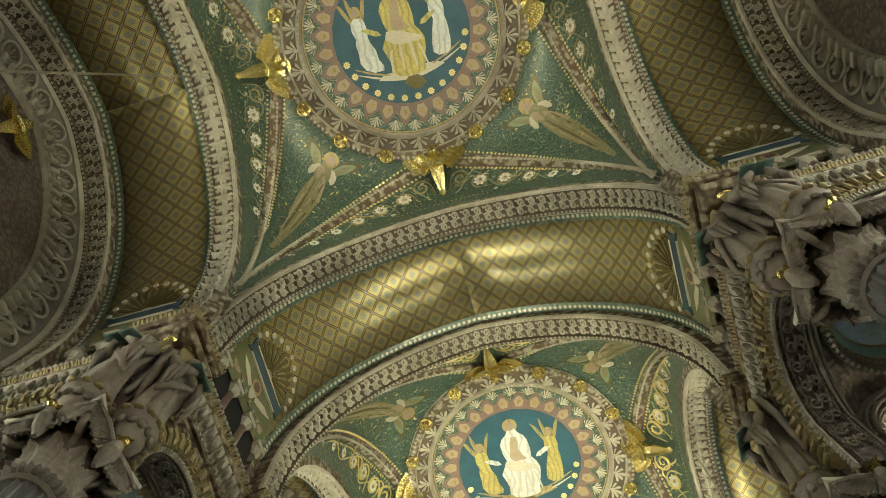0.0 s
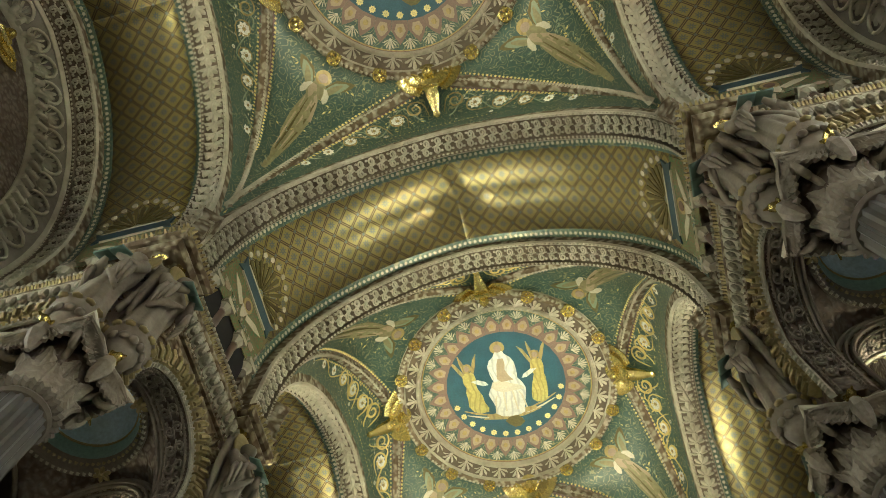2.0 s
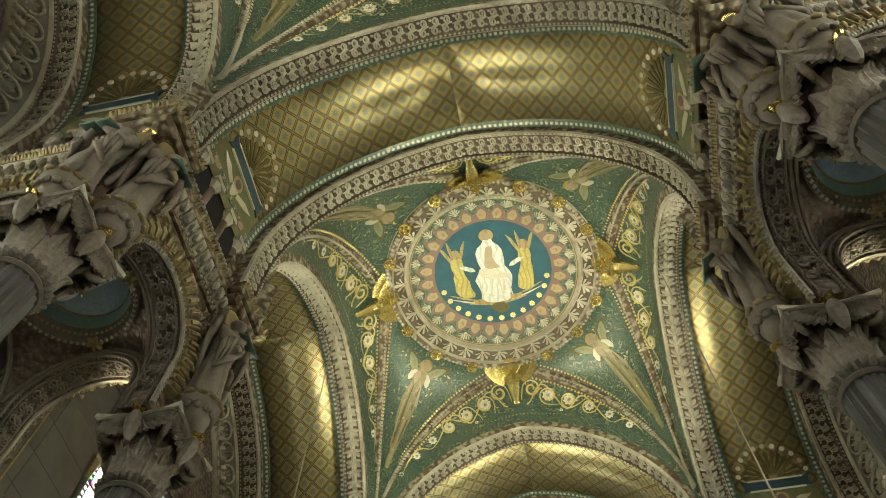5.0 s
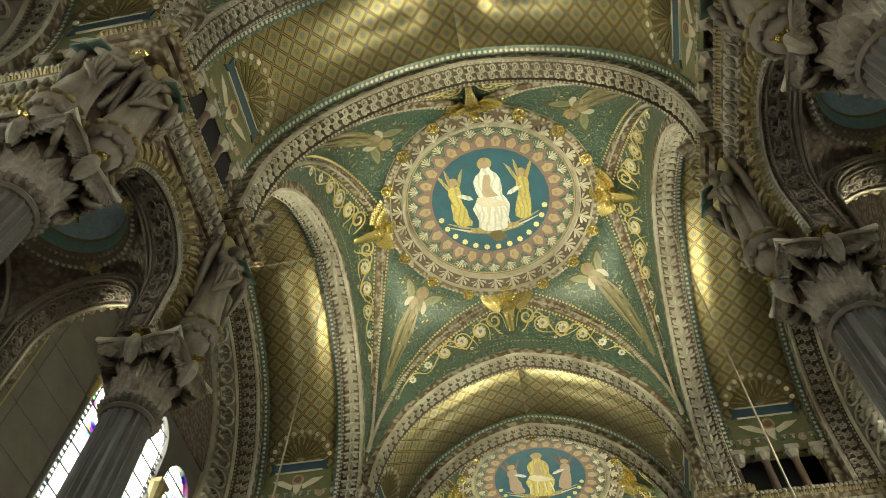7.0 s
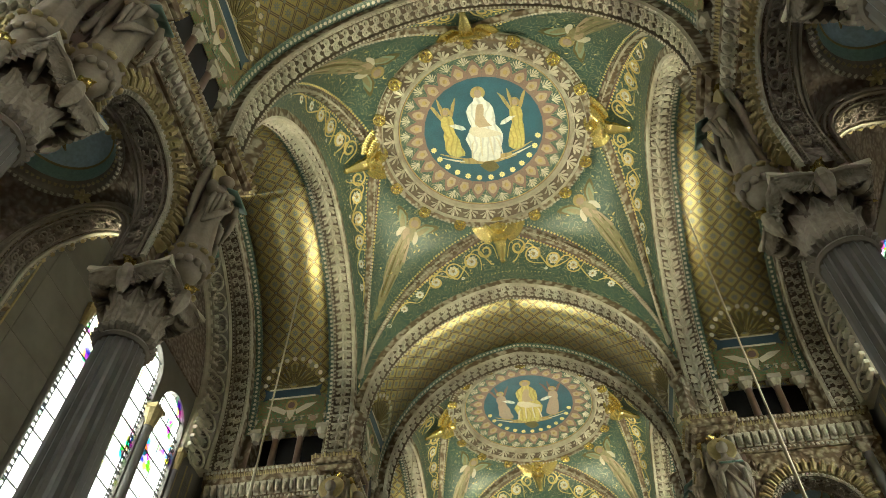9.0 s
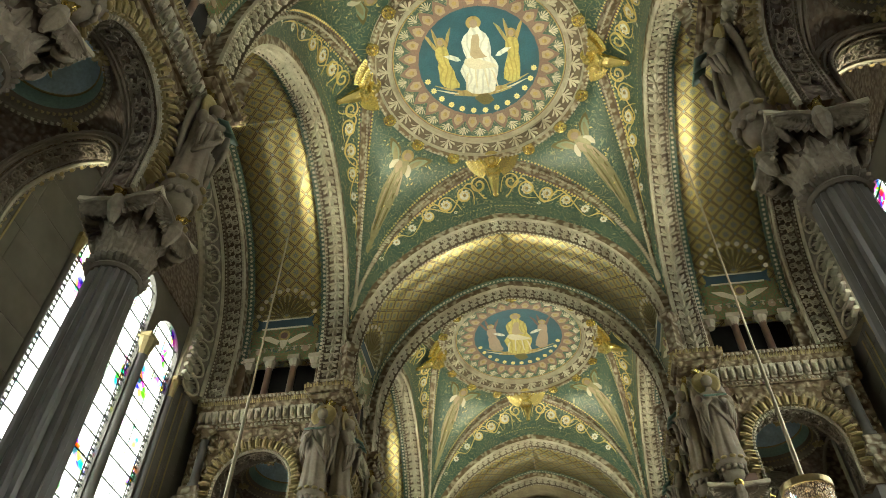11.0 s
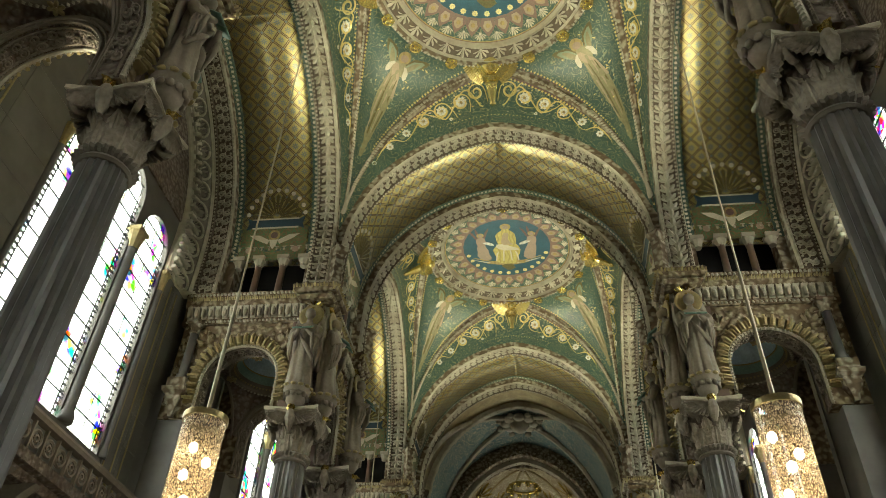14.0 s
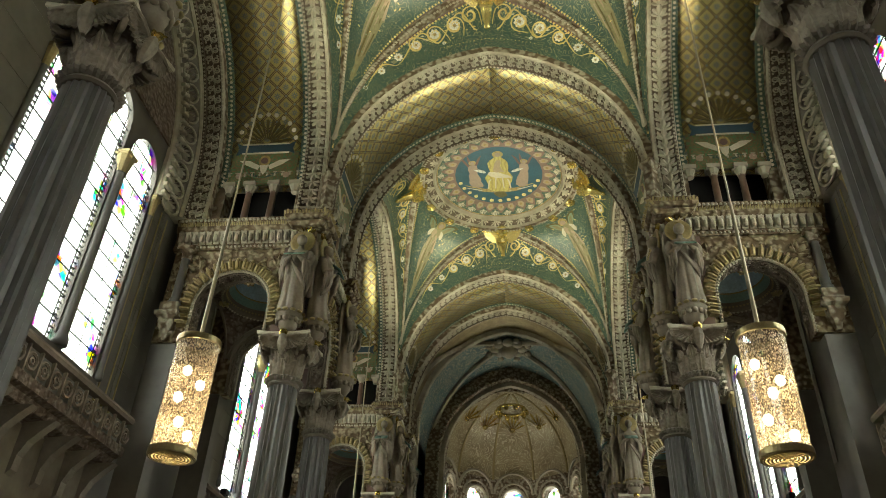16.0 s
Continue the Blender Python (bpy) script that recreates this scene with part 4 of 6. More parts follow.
        piece("halo", plate([(0.17 * math.cos(a * math.pi / 8), 0.17 * math.sin(a * math.pi / 8)) for a in range(16)], 0.01, OCHRE, "halo"), top, on_cap(x * FORM, -0.72 * FORM, 0, 0.03))
        piece("disc", plate([(0.09 * math.cos(a * math.pi / 6), 0.11 * math.sin(a * math.pi / 6)) for a in range(12)], 0.01, FLESH, "disc"), top, on_cap(x * FORM, -0.71 * FORM, 0, 0.042))
    for j in range(13):
        a = math.pi * (0.08 + 0.84 * j / 12)
        piece("star", STAR, top, on_cap(1.88 * math.cos(a), 1.88 * math.sin(a)))


def strip_y(d, t):
    """Across the strip between a groin rib (t = 0) and the arch (t = 1), d along from the middle of the side."""
    q = min(max((5.02 - d) / 4.8, 0.0), 1.0)
    low = 5.02 - 1.17 * q + 0.28 * q * (1 - q)
    return low + (5.04 - low) * t


def sail_path(x0, y0, x1, y1, n=14, drop=0.0):
    out = []
    for i in range(n + 1):
        t = (i / n) ** 2.2
        x, y = x0 + (x1 - x0) * t, y0 + (y1 - y0) * t
        bow = 0.07 * 4 * t * (1 - t)
        if abs(x1) < abs(y1):
            y += math.copysign(bow, y1)
        else:
            x += math.copysign(bow, x1)
        out.append(sail_frame(x, y, math.atan2(y1 - y0, x1 - x0)) @ Matrix.Translation((0, 0, drop)))
    return out


def groin_rib_mesh(sx, sy, flip):
    """A narrow moulded rib from the corner of a bay to the middle of one side of its ring."""
    a, b = (5.02 * sx, 5.02 * sy), ((0.22 * sx, 3.85 * sy) if flip else (3.85 * sx, 0.22 * sy))
    sh, rows = Shape(), []
    for m in sail_path(*a, *b, 30):
        rows.append([m @ Vector((0, y, z)) for y, z in ((-0.16, -0.03), (-0.16, 0.06), (-0.1, 0.1), (-0.06, 0.15), (0.06, 0.15), (0.1, 0.1), (0.16, 0.06), (0.16, -0.03))])
    sh.loft(rows)
    for sg in (-1, 1):
        lo, hi = sorted((sg * 0.17, sg * 0.36))
        sh.loft([[m @ Vector((0, y, z)) for y, z in ((lo, -0.02), (hi, -0.02), (hi, 0.012), (lo, 0.012))] for m in sail_path(*a, *b, 30)], 1)
    return sh.mesh("groin_rib", [CARVED, RED])


def groin_beads_mesh(sx, sy, flip):
    a, b = (5.02 * sx, 5.02 * sy), ((0.22 * sx, 3.85 * sy) if flip else (3.85 * sx, 0.22 * sy))
    sh = Shape()
    for m in sail_path(*a, *b, 76):
        sh.add(BEAD_V, BEAD_F, 0, m @ Matrix.Translation((0, 0, 0.14)) @ Matrix.Diagonal((0.085, 0.06, 0.07, 1)))
        for q in (-0.26, 0.26):
            sh.add(BEAD_V, BEAD_F, 1, m @ Matrix.Translation((0, q, 0.012)) @ Matrix.Diagonal((0.06, 0.06, 0.03, 1)))
    return sh.mesh("bead_row", [STONE, LEAF_GOLD])


GROINS = [(groin_rib_mesh(sx, sy, fl), groin_beads_mesh(sx, sy, fl)) for sx in (-1, 1) for sy in (-1, 1) for fl in (0, 1)]


def band_on_sail(mat, name, rows, phi, lift):
    """A plain shape on a pendentive: rows of (radius, side0, side1) about the diagonal phi."""
    v, f = [], []
    for r, a, b in rows:
        for q in (a * 1.3, (a + b) * 0.65, b * 1.3):
            x, y = r * math.cos(phi) - q * math.sin(phi), r * math.sin(phi) + q * math.cos(phi)
            m = sail_frame(x, y)
            v.append(m @ Vector((0, 0, lift)))
    n = len(v)
    for i, p in enumerate(list(v)):
        v.append(p + Vector((0, 0, 0.02)))
    for i in range(len(rows) - 1):
        for j in range(2):
            f.append((3 * i + j, 3 * i + j + 1, 3 * i + j + 4, 3 * i + j + 3))
        f.append((3 * i, 3 * i + 3, n + 3 * i + 3, n + 3 * i))
        f.append((3 * i + 5, 3 * i + 2, n + 3 * i + 2, n + 3 * i + 5))
    return mesh_of(name, v, f, mat)


FIGURES = []
for q in range(4):
    phi = math.pi / 4 + q * math.pi / 2
    set_ = []
    for sg in (-1, 1):
        for k, (reach, mat) in enumerate(((1.0, OLIVE), (0.78, SPRIG_GREEN), (0.55, ROBE))):
            rows = [(4.62, 0.12, 0.16), (4.45, 0.14, 0.14 + 0.22 * reach), (4.28, 0.2, 0.14 + 0.42 * reach), (4.1, 0.3, 0.16 + 0.5 * reach), (3.96, 0.2 + 0.4 * reach, 0.2 + 0.5 * reach)]
            set_.append(("wing_shape", band_on_sail(mat, "wing_shape", [(r + 0.1 * k, *sorted((sg * a, sg * b))) for r, a, b in rows], phi, 0.016 + 0.006 * k)))
    set_.append(("robe", band_on_sail(ROBE, "robe", [(4.36, -0.06, 0.07), (4.46, -0.16, 0.15), (4.62, -0.19, 0.18), (4.8, -0.15, 0.15), (5.05, -0.2, 0.19), (5.4, -0.25, 0.22), (5.75, -0.23, 0.18), (6.05, -0.18, 0.12), (6.35, -0.11, 0.07), (6.55, -0.05, 0.03)], phi, 0.04)))
    for a, b, mat in ((-0.13, -0.16, OLIVE), (-0.04, -0.07, CREAM_ROSE), (0.05, 0.03, OLIVE), (0.13, 0.11, CREAM_ROSE)):
        set_.append(("fold", band_on_sail(mat, "fold", [(4.9, a - 0.012, a + 0.012), (5.3, (a + b) / 2 - 0.022, (a + b) / 2 + 0.022), (5.7, b - 0.022, b + 0.022), (6.2, b * 0.6 - 0.01, b * 0.6 + 0.01)], phi, 0.05)))
    set_.append(("mantle", band_on_sail(CREAM_ROSE, "mantle", [(4.5, 0.04, 0.15), (4.7, -0.05, 0.17), (4.9, -0.17, 0.06), (5.1, -0.22, -0.06), (5.4, -0.28, -0.16)], phi, 0.05)))
    for sg in (-1, 1):
        set_.append(("sleeve", band_on_sail(CREAM, "sleeve", [(r, *sorted((sg * a, sg * b))) for r, a, b in ((4.5, 0.13, 0.2), (4.62, 0.18, 0.32), (4.78, 0.2, 0.34), (4.86, 0.26, 0.3))], phi, 0.05)))
    FIGURES.append((phi, set_))
HALO = plate([(0.24 * math.cos(a * math.pi / 8), 0.24 * math.sin(a * math.pi / 8)) for a in range(16)], 0.02, OCHRE, "halo")
DISC = plate([(0.13 * math.cos(a * math.pi / 6), 0.15 * math.sin(a * math.pi / 6)) for a in range(12)], 0.02, FLESH, "disc")



def vine_mesh(golden):
    """Curling vines with small leaves and sprigs that fill the ground of a vault."""
    rng, sh = random.Random(5), Shape()
    for q in range(4):
        turn = Matrix.Rotation(q * math.pi / 2, 4, "Z")
        for sg in (-1, 1):
            stem = []
            for i in range(41):
                d = 0.35 + 4.2 * i / 40
                f = turn @ sail_frame(strip_y(d, 0.58 + 0.24 * math.sin(d * 4.6)), sg * d, 0.0)
                stem.append(f @ Vector((0, 0, 0.014)))
                for e in range(3):
                    a = rng.uniform(0, 6.28)
                    g = turn @ sail_frame(strip_y(d, rng.uniform(0.22, 0.97)), sg * (d + rng.uniform(0, 0.09)), a)
                    s = rng.uniform(0.04, 0.085)
                    sh.add([g @ Vector(p) for p in ((0, 0, 0.006), (s, -0.4 * s, 0.008), (2.1 * s, 0, 0.012), (s, 0.4 * s, 0.008), (s, 0, 0.024))], [(0, 1, 4), (1, 2, 4), (2, 3, 4), (3, 0, 4)], rng.choice((0, 0, 1, 2)))
            sh.tube(stem, 0.026 if golden else 0.018, 4, 1 if golden else 0)
        phi = math.pi / 4 + q * math.pi / 2
        for i in range(110):
            r, w = rng.uniform(3.85, 6.7), rng.uniform(-1, 1)
            w *= max(0.06, (6.9 - r) * 0.42)
            g = sail_frame(r * math.cos(phi) - w * math.sin(phi), r * math.sin(phi) + w * math.cos(phi), rng.uniform(0, 6.28))
            s = rng.uniform(0.04, 0.085)
            sh.add([g @ Vector(p) for p in ((0, 0, 0.006), (s, -0.4 * s, 0.008), (2.1 * s, 0, 0.012), (s, 0.4 * s, 0.008), (s, 0, 0.024))], [(0, 1, 4), (1, 2, 4), (2, 3, 4), (3, 0, 4)], rng.choice((0, 0, 1)))
    return sh.mesh("vine", [SPRIG_GREEN, LEAF_GOLD, CREAM])


VINE, GOLD_VINE = vine_mesh(False), vine_mesh(True)
EDGE_BEADS = Shape()
for q in range(4):
    for k in range(74):
        for r, mat, h in ((5.02, 1, 0.07), (4.985, 0, 0.06)):
            EDGE_BEADS.add(BEAD_V, BEAD_F, mat, Matrix.Rotation(q * math.pi / 2, 4, "Z") @ sail_frame(r, -4.8 + 9.6 * k / 73, 1.57) @ Matrix.Diagonal((0.065, h, 0.035, 1)))
EDGE_BEADS = EDGE_BEADS.mesh("bead_row", [LEAF_GOLD, RED])
for k, yc in enumerate(BAYS):
    here = Matrix.Translation((0, yc, 0))
    vault = thing("vault_pendentive", "green and gold mosaic pendentive vault under a round medallion", "vault", here, kind="structure", data=SAIL)
    cap = thing("vault_medallion", "round mosaic medallion with blue ground and petal border", "medallion", here, kind="structure", data=CAP)
    ring = thing("dome_ring", "carved stone ring moulding with gilded bosses round a medallion", "ring moulding", here, "dome rings", data=RING)
    for j in range(32):
        a = 2 * math.pi * (j + 0.5) / 32
        piece("palmette", PALMETTE, ring, Matrix.Translation((3.12 * math.cos(a), 3.12 * math.sin(a), RING_Z + 0.075)) @ Matrix.Rotation(a, 4, "Z") @ Matrix.Rotation(math.pi, 4, "X") @ Matrix.Rotation(-0.34, 4, "Y") @ Matrix.Translation((-0.02, 0, 0.03)))
        if j % 2 == 0 and j % 8:
            b = 2 * math.pi * j / 32
            piece("boss", BOSS, ring, Matrix.Translation((3.58 * math.cos(b), 3.58 * math.sin(b), RING_Z - 0.23)) @ Matrix.Rotation(b, 4, "Z") @ Matrix.Rotation(math.pi, 4, "X") @ Matrix.Scale(1.08, 4), "gilded flower boss")
    for j in range(28):
        a = 2 * math.pi * j / 28
        piece("petal", PETAL, cap, on_cap(2.1 * math.cos(a), 2.1 * math.sin(a), a) @ Matrix.Diagonal((1.25, 1.12, 1, 1)))
        a += math.pi / 28
        piece("palmette", SMALL_FAN, cap, on_cap(2.56 * math.cos(a), 2.56 * math.sin(a), a) @ Matrix.Scale(1.15, 4))
    medallion_shapes(cap, k)
    piece("bead_row", RING_BEADS, ring, kind="stuff")
    for g, b in GROINS:
        r = thing("groin_rib", "narrow beaded stone rib rising to the dome ring", "vault rib", here, "groin ribs", data=g)
        piece("bead_row", b, r, kind="stuff")
    for q in range(4):
        a = q * math.pi / 2
        turn = Matrix.Rotation(a, 4, "Z")
        thing("gilded_angel", "gilded winged statue fixed to the dome ring", "statue", here @ turn @ sail_frame(3.8, 0.0, 0.0) @ Matrix.Translation((0, 0, 0.08)) @ Matrix.Rotation(-0.34, 4, "Y") @ Matrix.Scale(1.15, 4), "gilded statues", data=GILDED)
        for sg in (-1, 1):
            for d, size in ((1.15, 1.0), (1.85, 0.95), (2.5, 0.85), (3.1, 0.75), (3.65, 0.65), (4.15, 0.5)):
                m = turn @ sail_frame(strip_y(d, 0.6), sg * d, 0.3) @ Matrix.Translation((0, 0, 0.012))
                piece("rosette", DAISY, vault, m @ Matrix.Translation((0, 0, 0.02)) @ Matrix.Scale(size, 4))
                if d > 1.5:
                    piece("rosette", DAISY, vault, turn @ sail_frame(strip_y(d - 0.33, 0.86), sg * (d - 0.33), 0.9) @ Matrix.Translation((0, 0, 0.012)) @ Matrix.Scale(0.32, 4))
                if d < 2.6:
                    piece("scroll", SCROLL_L if k == 0 else SCROLL_G, vault, m @ Matrix.Rotation(0.6 * sg + d, 4, "Z") @ Matrix.Diagonal((size, size * sg, 1, 1)))
            piece("scroll", SCROLL_L if k == 0 else SCROLL_G, vault, turn @ sail_frame(4.5, 0.6 * sg, 0.0) @ Matrix.Translation((0, 0, 0.012)) @ Matrix.Rotation(math.pi / 2 * sg, 4, "Z") @ Matrix.Diagonal((1, sg, 1, 1)))
    piece("bead_row", EDGE_BEADS, vault, kind="stuff")
    piece("vine", VINE if k == 0 else GOLD_VINE, vault, kind="stuff")
    for phi, set_ in FIGURES:
        for name, me in set_:
            piece(name, me, vault)
        x, y = 4.25 * math.cos(phi), 4.25 * math.sin(phi)
        piece("halo", HALO, vault, sail_frame(x, y, phi) @ Matrix.Translation((0, 0, 0.03)))
        piece("disc", DISC, vault, sail_frame(x, y, phi) @ Matrix.Translation((0.02, 0, 0.055)))

# ---- piers ----


def archivolt_frames(half_w, spring, rise, n):
    """Even places round a half ellipse: angle, u, z."""
    return [(a, -half_w * math.cos(a), spring + rise * math.sin(a)) for a in [math.pi * (i + 0.5) / n for i in range(n)]]


TOOTH = Shape().loft([[(-0.05, -0.1, 0), (0.3, -0.14, 0), (0.3, 0.14, 0), (-0.05, 0.1, 0)], [(-0.02, -0.07, 0.14), (0.2, -0.08, 0.2), (0.2, 0.08, 0.2), (-0.02, 0.07, 0.14)]]).tube([(0.0, 0, 0.17), (0.14, 0, 0.23), (0.27, 0, 0.2)], 0.045, 6).mesh("voussoir", DULL_GILT)
CORBEL = Shape().loft([[(-0.11, -0.02, z0), (0.11, -0.02, z0), (0.11, y, z0), (-0.11, y, z0)] for z0, y in ((0, 0.06), (0.1, 0.1), (0.28, 0.24), (0.36, 0.26))]).ball((0, 0.2, 0.14), (0.1, 0.13, 0.16), 0, 8, 5).mesh("corbel", STONE)
DROP = Shape().ball((0, 0.05, 0), (0.055, 0.06, 0.09), 0, 6, 3).box(-0.07, -0.02, 0.07, 0.07, 0.09, 0.12).mesh("drop", STONE)
CREST = Shape()
for k, (y, h) in enumerate(((-0.09, 0.16), (0.0, 0.22), (0.09, 0.16))):
    CREST.loft([[(y - 0.035, 0, -0.12), (y + 0.035, 0, -0.12), (y + 0.03, 0.07, -0.12), (y - 0.03, 0.07, -0.12)], [(y - 0.05, 0.06, 0.0), (y + 0.05, 0.06, 0.0), (y + 0.03, 0.15, -0.01), (y - 0.03, 0.15, -0.01)], [(y - 0.02, 0.16, h - 0.1), (y + 0.02, 0.16, h - 0.1), (y + 0.015, 0.22, h - 0.13), (y - 0.015, 0.22, h - 0.13)]])
CREST = CREST.mesh("crest_leaf", DULL_GILT)
COLONNETTE = Shape().turned([(0.15, 0), (0.15, 0.06), (0.11, 0.1), (0.1, 0.9), (0.12, 0.94)], 12).mesh("colonnette_shaft", BROWN, True)
COLON_CAP = Shape().turned([(0.12, 0.92), (0.12, 0.98), (0.19, 1.12)], 8).box(-0.19, -0.19, 1.12, 0.19, 0.19, 1.24).mesh("colonnette_capital", STONE)
SWIRL = spiral_mesh("swirl", STONE, 0.16, r=0.035)
BIG_LEAF = leaf_mesh(CARVED_GILT)


def moulding(name, half, pts, mat, ends=0.0):
    """A straight moulding of profile pts (out, z) from -half to half along u; out is towards -w."""
    rows = [[(u, -o, z) for o, z in pts] for u in (-half - ends, half + ends)]
    return Shape().loft(rows).mesh(name, mat)


# the rib scroll again, with the shade of the arch in its colour
SHADE_CURL = CURL.copy()
SHADE_CURL.materials[0] = SHADE_STONE
ARCH_R, ARCH_Z = 1.15, 12.45


def round_arch(r, w):
    """Path of a stilted round arch at w through the wall."""
    return [(-r, w, Z_CAP)] + [(-r * math.cos(math.pi * i / 28), w, ARCH_Z + r * math.sin(math.pi * i / 28)) for i in range(29)] + [(r, w, Z_CAP)]


def twisted(path, r, step):
    """A rope moulding: a core with a bead at each turn of the strand."""
    sh = Shape().tube(path, r * 0.8, 6)
    left = 0.0
    for p, q in zip(path, path[1:]):
        p, q = Vector(p), Vector(q)
        d = (q - p).length
        while left < d:
            c = p.lerp(q, left / d)
            ax = (q - p).normalized()
            sh.add([c + v for v in (ax * 0.45 * step + Vector((0, -r * 1.25, 0)), Vector((0, -r * 0.5, 0)) + ax.cross(Vector((0, 1, 0))) * r * 1.2, -ax * 0.45 * step + Vector((0, r * 0.9, 0)), Vector((0, -r * 0.5, 0)) - ax.cross(Vector((0, 1, 0))) * r * 1.2, Vector((0, -r * 1.5, 0)))], BEAD_F)
            left += step
        left -= d
    return sh


# front rope in plain STONE; inner ropes and soffit carry shade as darker stone
ARCH_ROPES = [twisted(round_arch(ARCH_R - 0.02, -0.04), 0.055, 0.1).mesh("rope", STONE),
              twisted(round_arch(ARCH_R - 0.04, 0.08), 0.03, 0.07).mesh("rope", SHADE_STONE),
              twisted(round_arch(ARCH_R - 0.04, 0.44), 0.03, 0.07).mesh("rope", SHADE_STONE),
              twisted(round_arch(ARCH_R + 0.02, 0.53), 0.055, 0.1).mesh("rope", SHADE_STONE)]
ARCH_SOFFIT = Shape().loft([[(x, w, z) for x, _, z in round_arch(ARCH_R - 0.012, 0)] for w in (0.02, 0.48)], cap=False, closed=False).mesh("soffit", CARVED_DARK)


def pier_face(m, half, shift, rich):
    """One face of a pier above its capitals: arch, cornice, gallery of three openings, frieze."""
    low = thing("wall_pier_arch", "carved stone wall over a small round arch between columns", "wall", m, kind="structure",
                data=pierced("pier_arch", -half, half, Z_CAP, Z_CORNICE, 0.5, [(0, ARCH_R, Z_CAP, ARCH_Z, ARCH_R)], CARVED_GILT, 16))
    if rich:
        for a, u, z in archivolt_frames(ARCH_R + 0.05, ARCH_Z, ARCH_R + 0.05, 19):
            piece("voussoir", TOOTH, low, Matrix(((-math.cos(a), math.sin(a), 0, u), (0, 0, -1, -0.0), (math.sin(a), math.cos(a), 0, z), (0, 0, 0, 1))))
        for sg in (-1, 1):
            for k in range(3):
                piece("voussoir", TOOTH, low, Matrix(((sg, 0, 0, sg * (ARCH_R + 0.05)), (0, 0, -1, 0.0), (0, sg, 0, ARCH_Z - 0.16 - 0.21 * k), (0, 0, 0, 1))) @ Matrix.Diagonal((1, 0.8, 1, 1)))
        for me in ARCH_ROPES:
            piece("rope_moulding", me, low)
        piece("soffit", ARCH_SOFFIT, low, label="carved soffit of the arch, toned darker as if in shade")
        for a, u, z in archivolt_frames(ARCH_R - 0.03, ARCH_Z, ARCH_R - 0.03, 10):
            piece("soffit_scroll", SHADE_CURL, low, Matrix(((math.sin(a), 0, math.cos(a), u), (0, 1, 0, 0.26), (math.cos(a), 0, -math.sin(a), z), (0, 0, 0, 1))) @ Matrix.Diagonal((1.05, 0.85, 1.0, 1)))
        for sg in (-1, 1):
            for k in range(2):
                piece("soffit_scroll", SHADE_CURL, low, Matrix(((0, 0, -sg, sg * (ARCH_R - 0.03)), (0, 1, 0, 0.26), (1, 0, 0, ARCH_Z - 0.25 - 0.36 * k), (0, 0, 0, 1))) @ Matrix.Diagonal((1.05, 0.85, 1.0, 1)))
    for sg in (-1, 1):
        piece("spandrel_leaf", BIG_LEAF, low, Matrix.Translation((sg * 1.3, -0.02, 13.85)) @ Matrix.Rotation(math.pi / 2, 4, "X") @ Matrix.Rotation(math.pi * 0.25 if sg > 0 else math.pi * 0.75, 4, "Z") @ Matrix.Scale(1.35, 4))
        piece("spandrel_scroll", SWIRL, low, Matrix.Translation((sg * 1.66, -0.02, 13.2)) @ Matrix.Rotation(math.pi / 2, 4, "X") @ Matrix.Diagonal((sg, 1, 1, 1)))
    for sg in (-1, 1):
        for k in range(4):
            piece("jamb_leaf", BIG_LEAF, low, Matrix.Translation((sg * (half - 0.2), -0.01, 11.8 + 0.6 * k)) @ Matrix.Rotation(math.pi / 2, 4, "X") @ Matrix.Rotation(math.pi / 2, 4, "Z") @ Matrix.Scale(0.8, 4))
    up = thing("wall_pier_gallery", "stone wall with a dark gallery of three openings", "wall", m, kind="structure",
               data=pierced("pier_gallery", -half, half, Z_CORNICE, Z_TOP, 0.5, [(shift, 1.16, Z_OPEN, 16.95, 0.03)], CARVED))
    for k in (-0.4, 0.4):
        c = piece("colonnette", COLONNETTE, up, Matrix.Translation((shift + k, 0.02, Z_OPEN)) @ Matrix.Diagonal((1, 1, 1.23, 1)), "brown marble colonnette")
        piece("capital", COLON_CAP, c, label="carved stone capital")
    for k in (-1.08, 1.08):
        piece("half_capital", COLON_CAP, up, Matrix.Translation((shift + k, 0.04, Z_OPEN)) @ Matrix.Diagonal((1, 1, 1.23, 1)), "carved stone capital")
    for k in (-1.5, -0.9, -0.3, 0.3, 0.9, 1.5):
        piece("swirl", SWIRL, up, Matrix.Translation((shift + 0.7 * k, -0.01, 17.12)) @ Matrix.Rotation(math.pi / 2, 4, "X") @ Matrix.Diagonal((0.7 if k > 0 else -0.7, 0.7, 1, 1)))
    for k in range(12):
        piece("drop", DROP, up, Matrix.Translation((shift - 1.4 + 0.25 * k, 0.0, 17.26)) @ Matrix.Rotation(math.pi, 4, "Z"))
    cor = thing("cornice", "carved and part-gilded stone cornice on a pier", "cornice", m, "pier cornices",
                data=moulding("cornice", half + 0.1, [(-0.1, 14.38), (0.07, 14.38), (0.09, 14.5), (0.05, 14.56), (0.05, 14.95), (0.14, 14.98), (0.18, 15.1), (0.19, 15.26), (0.24, 15.3), (0.26, 15.41), (-0.1, 15.41)], CARVED_GILT))
    if rich:
        sh = Shape()
        for out, z, q in ((0.25, 15.34, 0.05), (0.08, 14.46, 0.045), (0.13, 14.97, 0.04)):
            for k in range(int(2 * half / 0.12)):
                sh.ball((-half + 0.12 * (k + 0.5), -out, z), (q, q * 0.9, q * 1.1), 0, 5, 3)
        piece("bead_row", sh.mesh("bead_row", STONE, True), cor, kind="stuff")
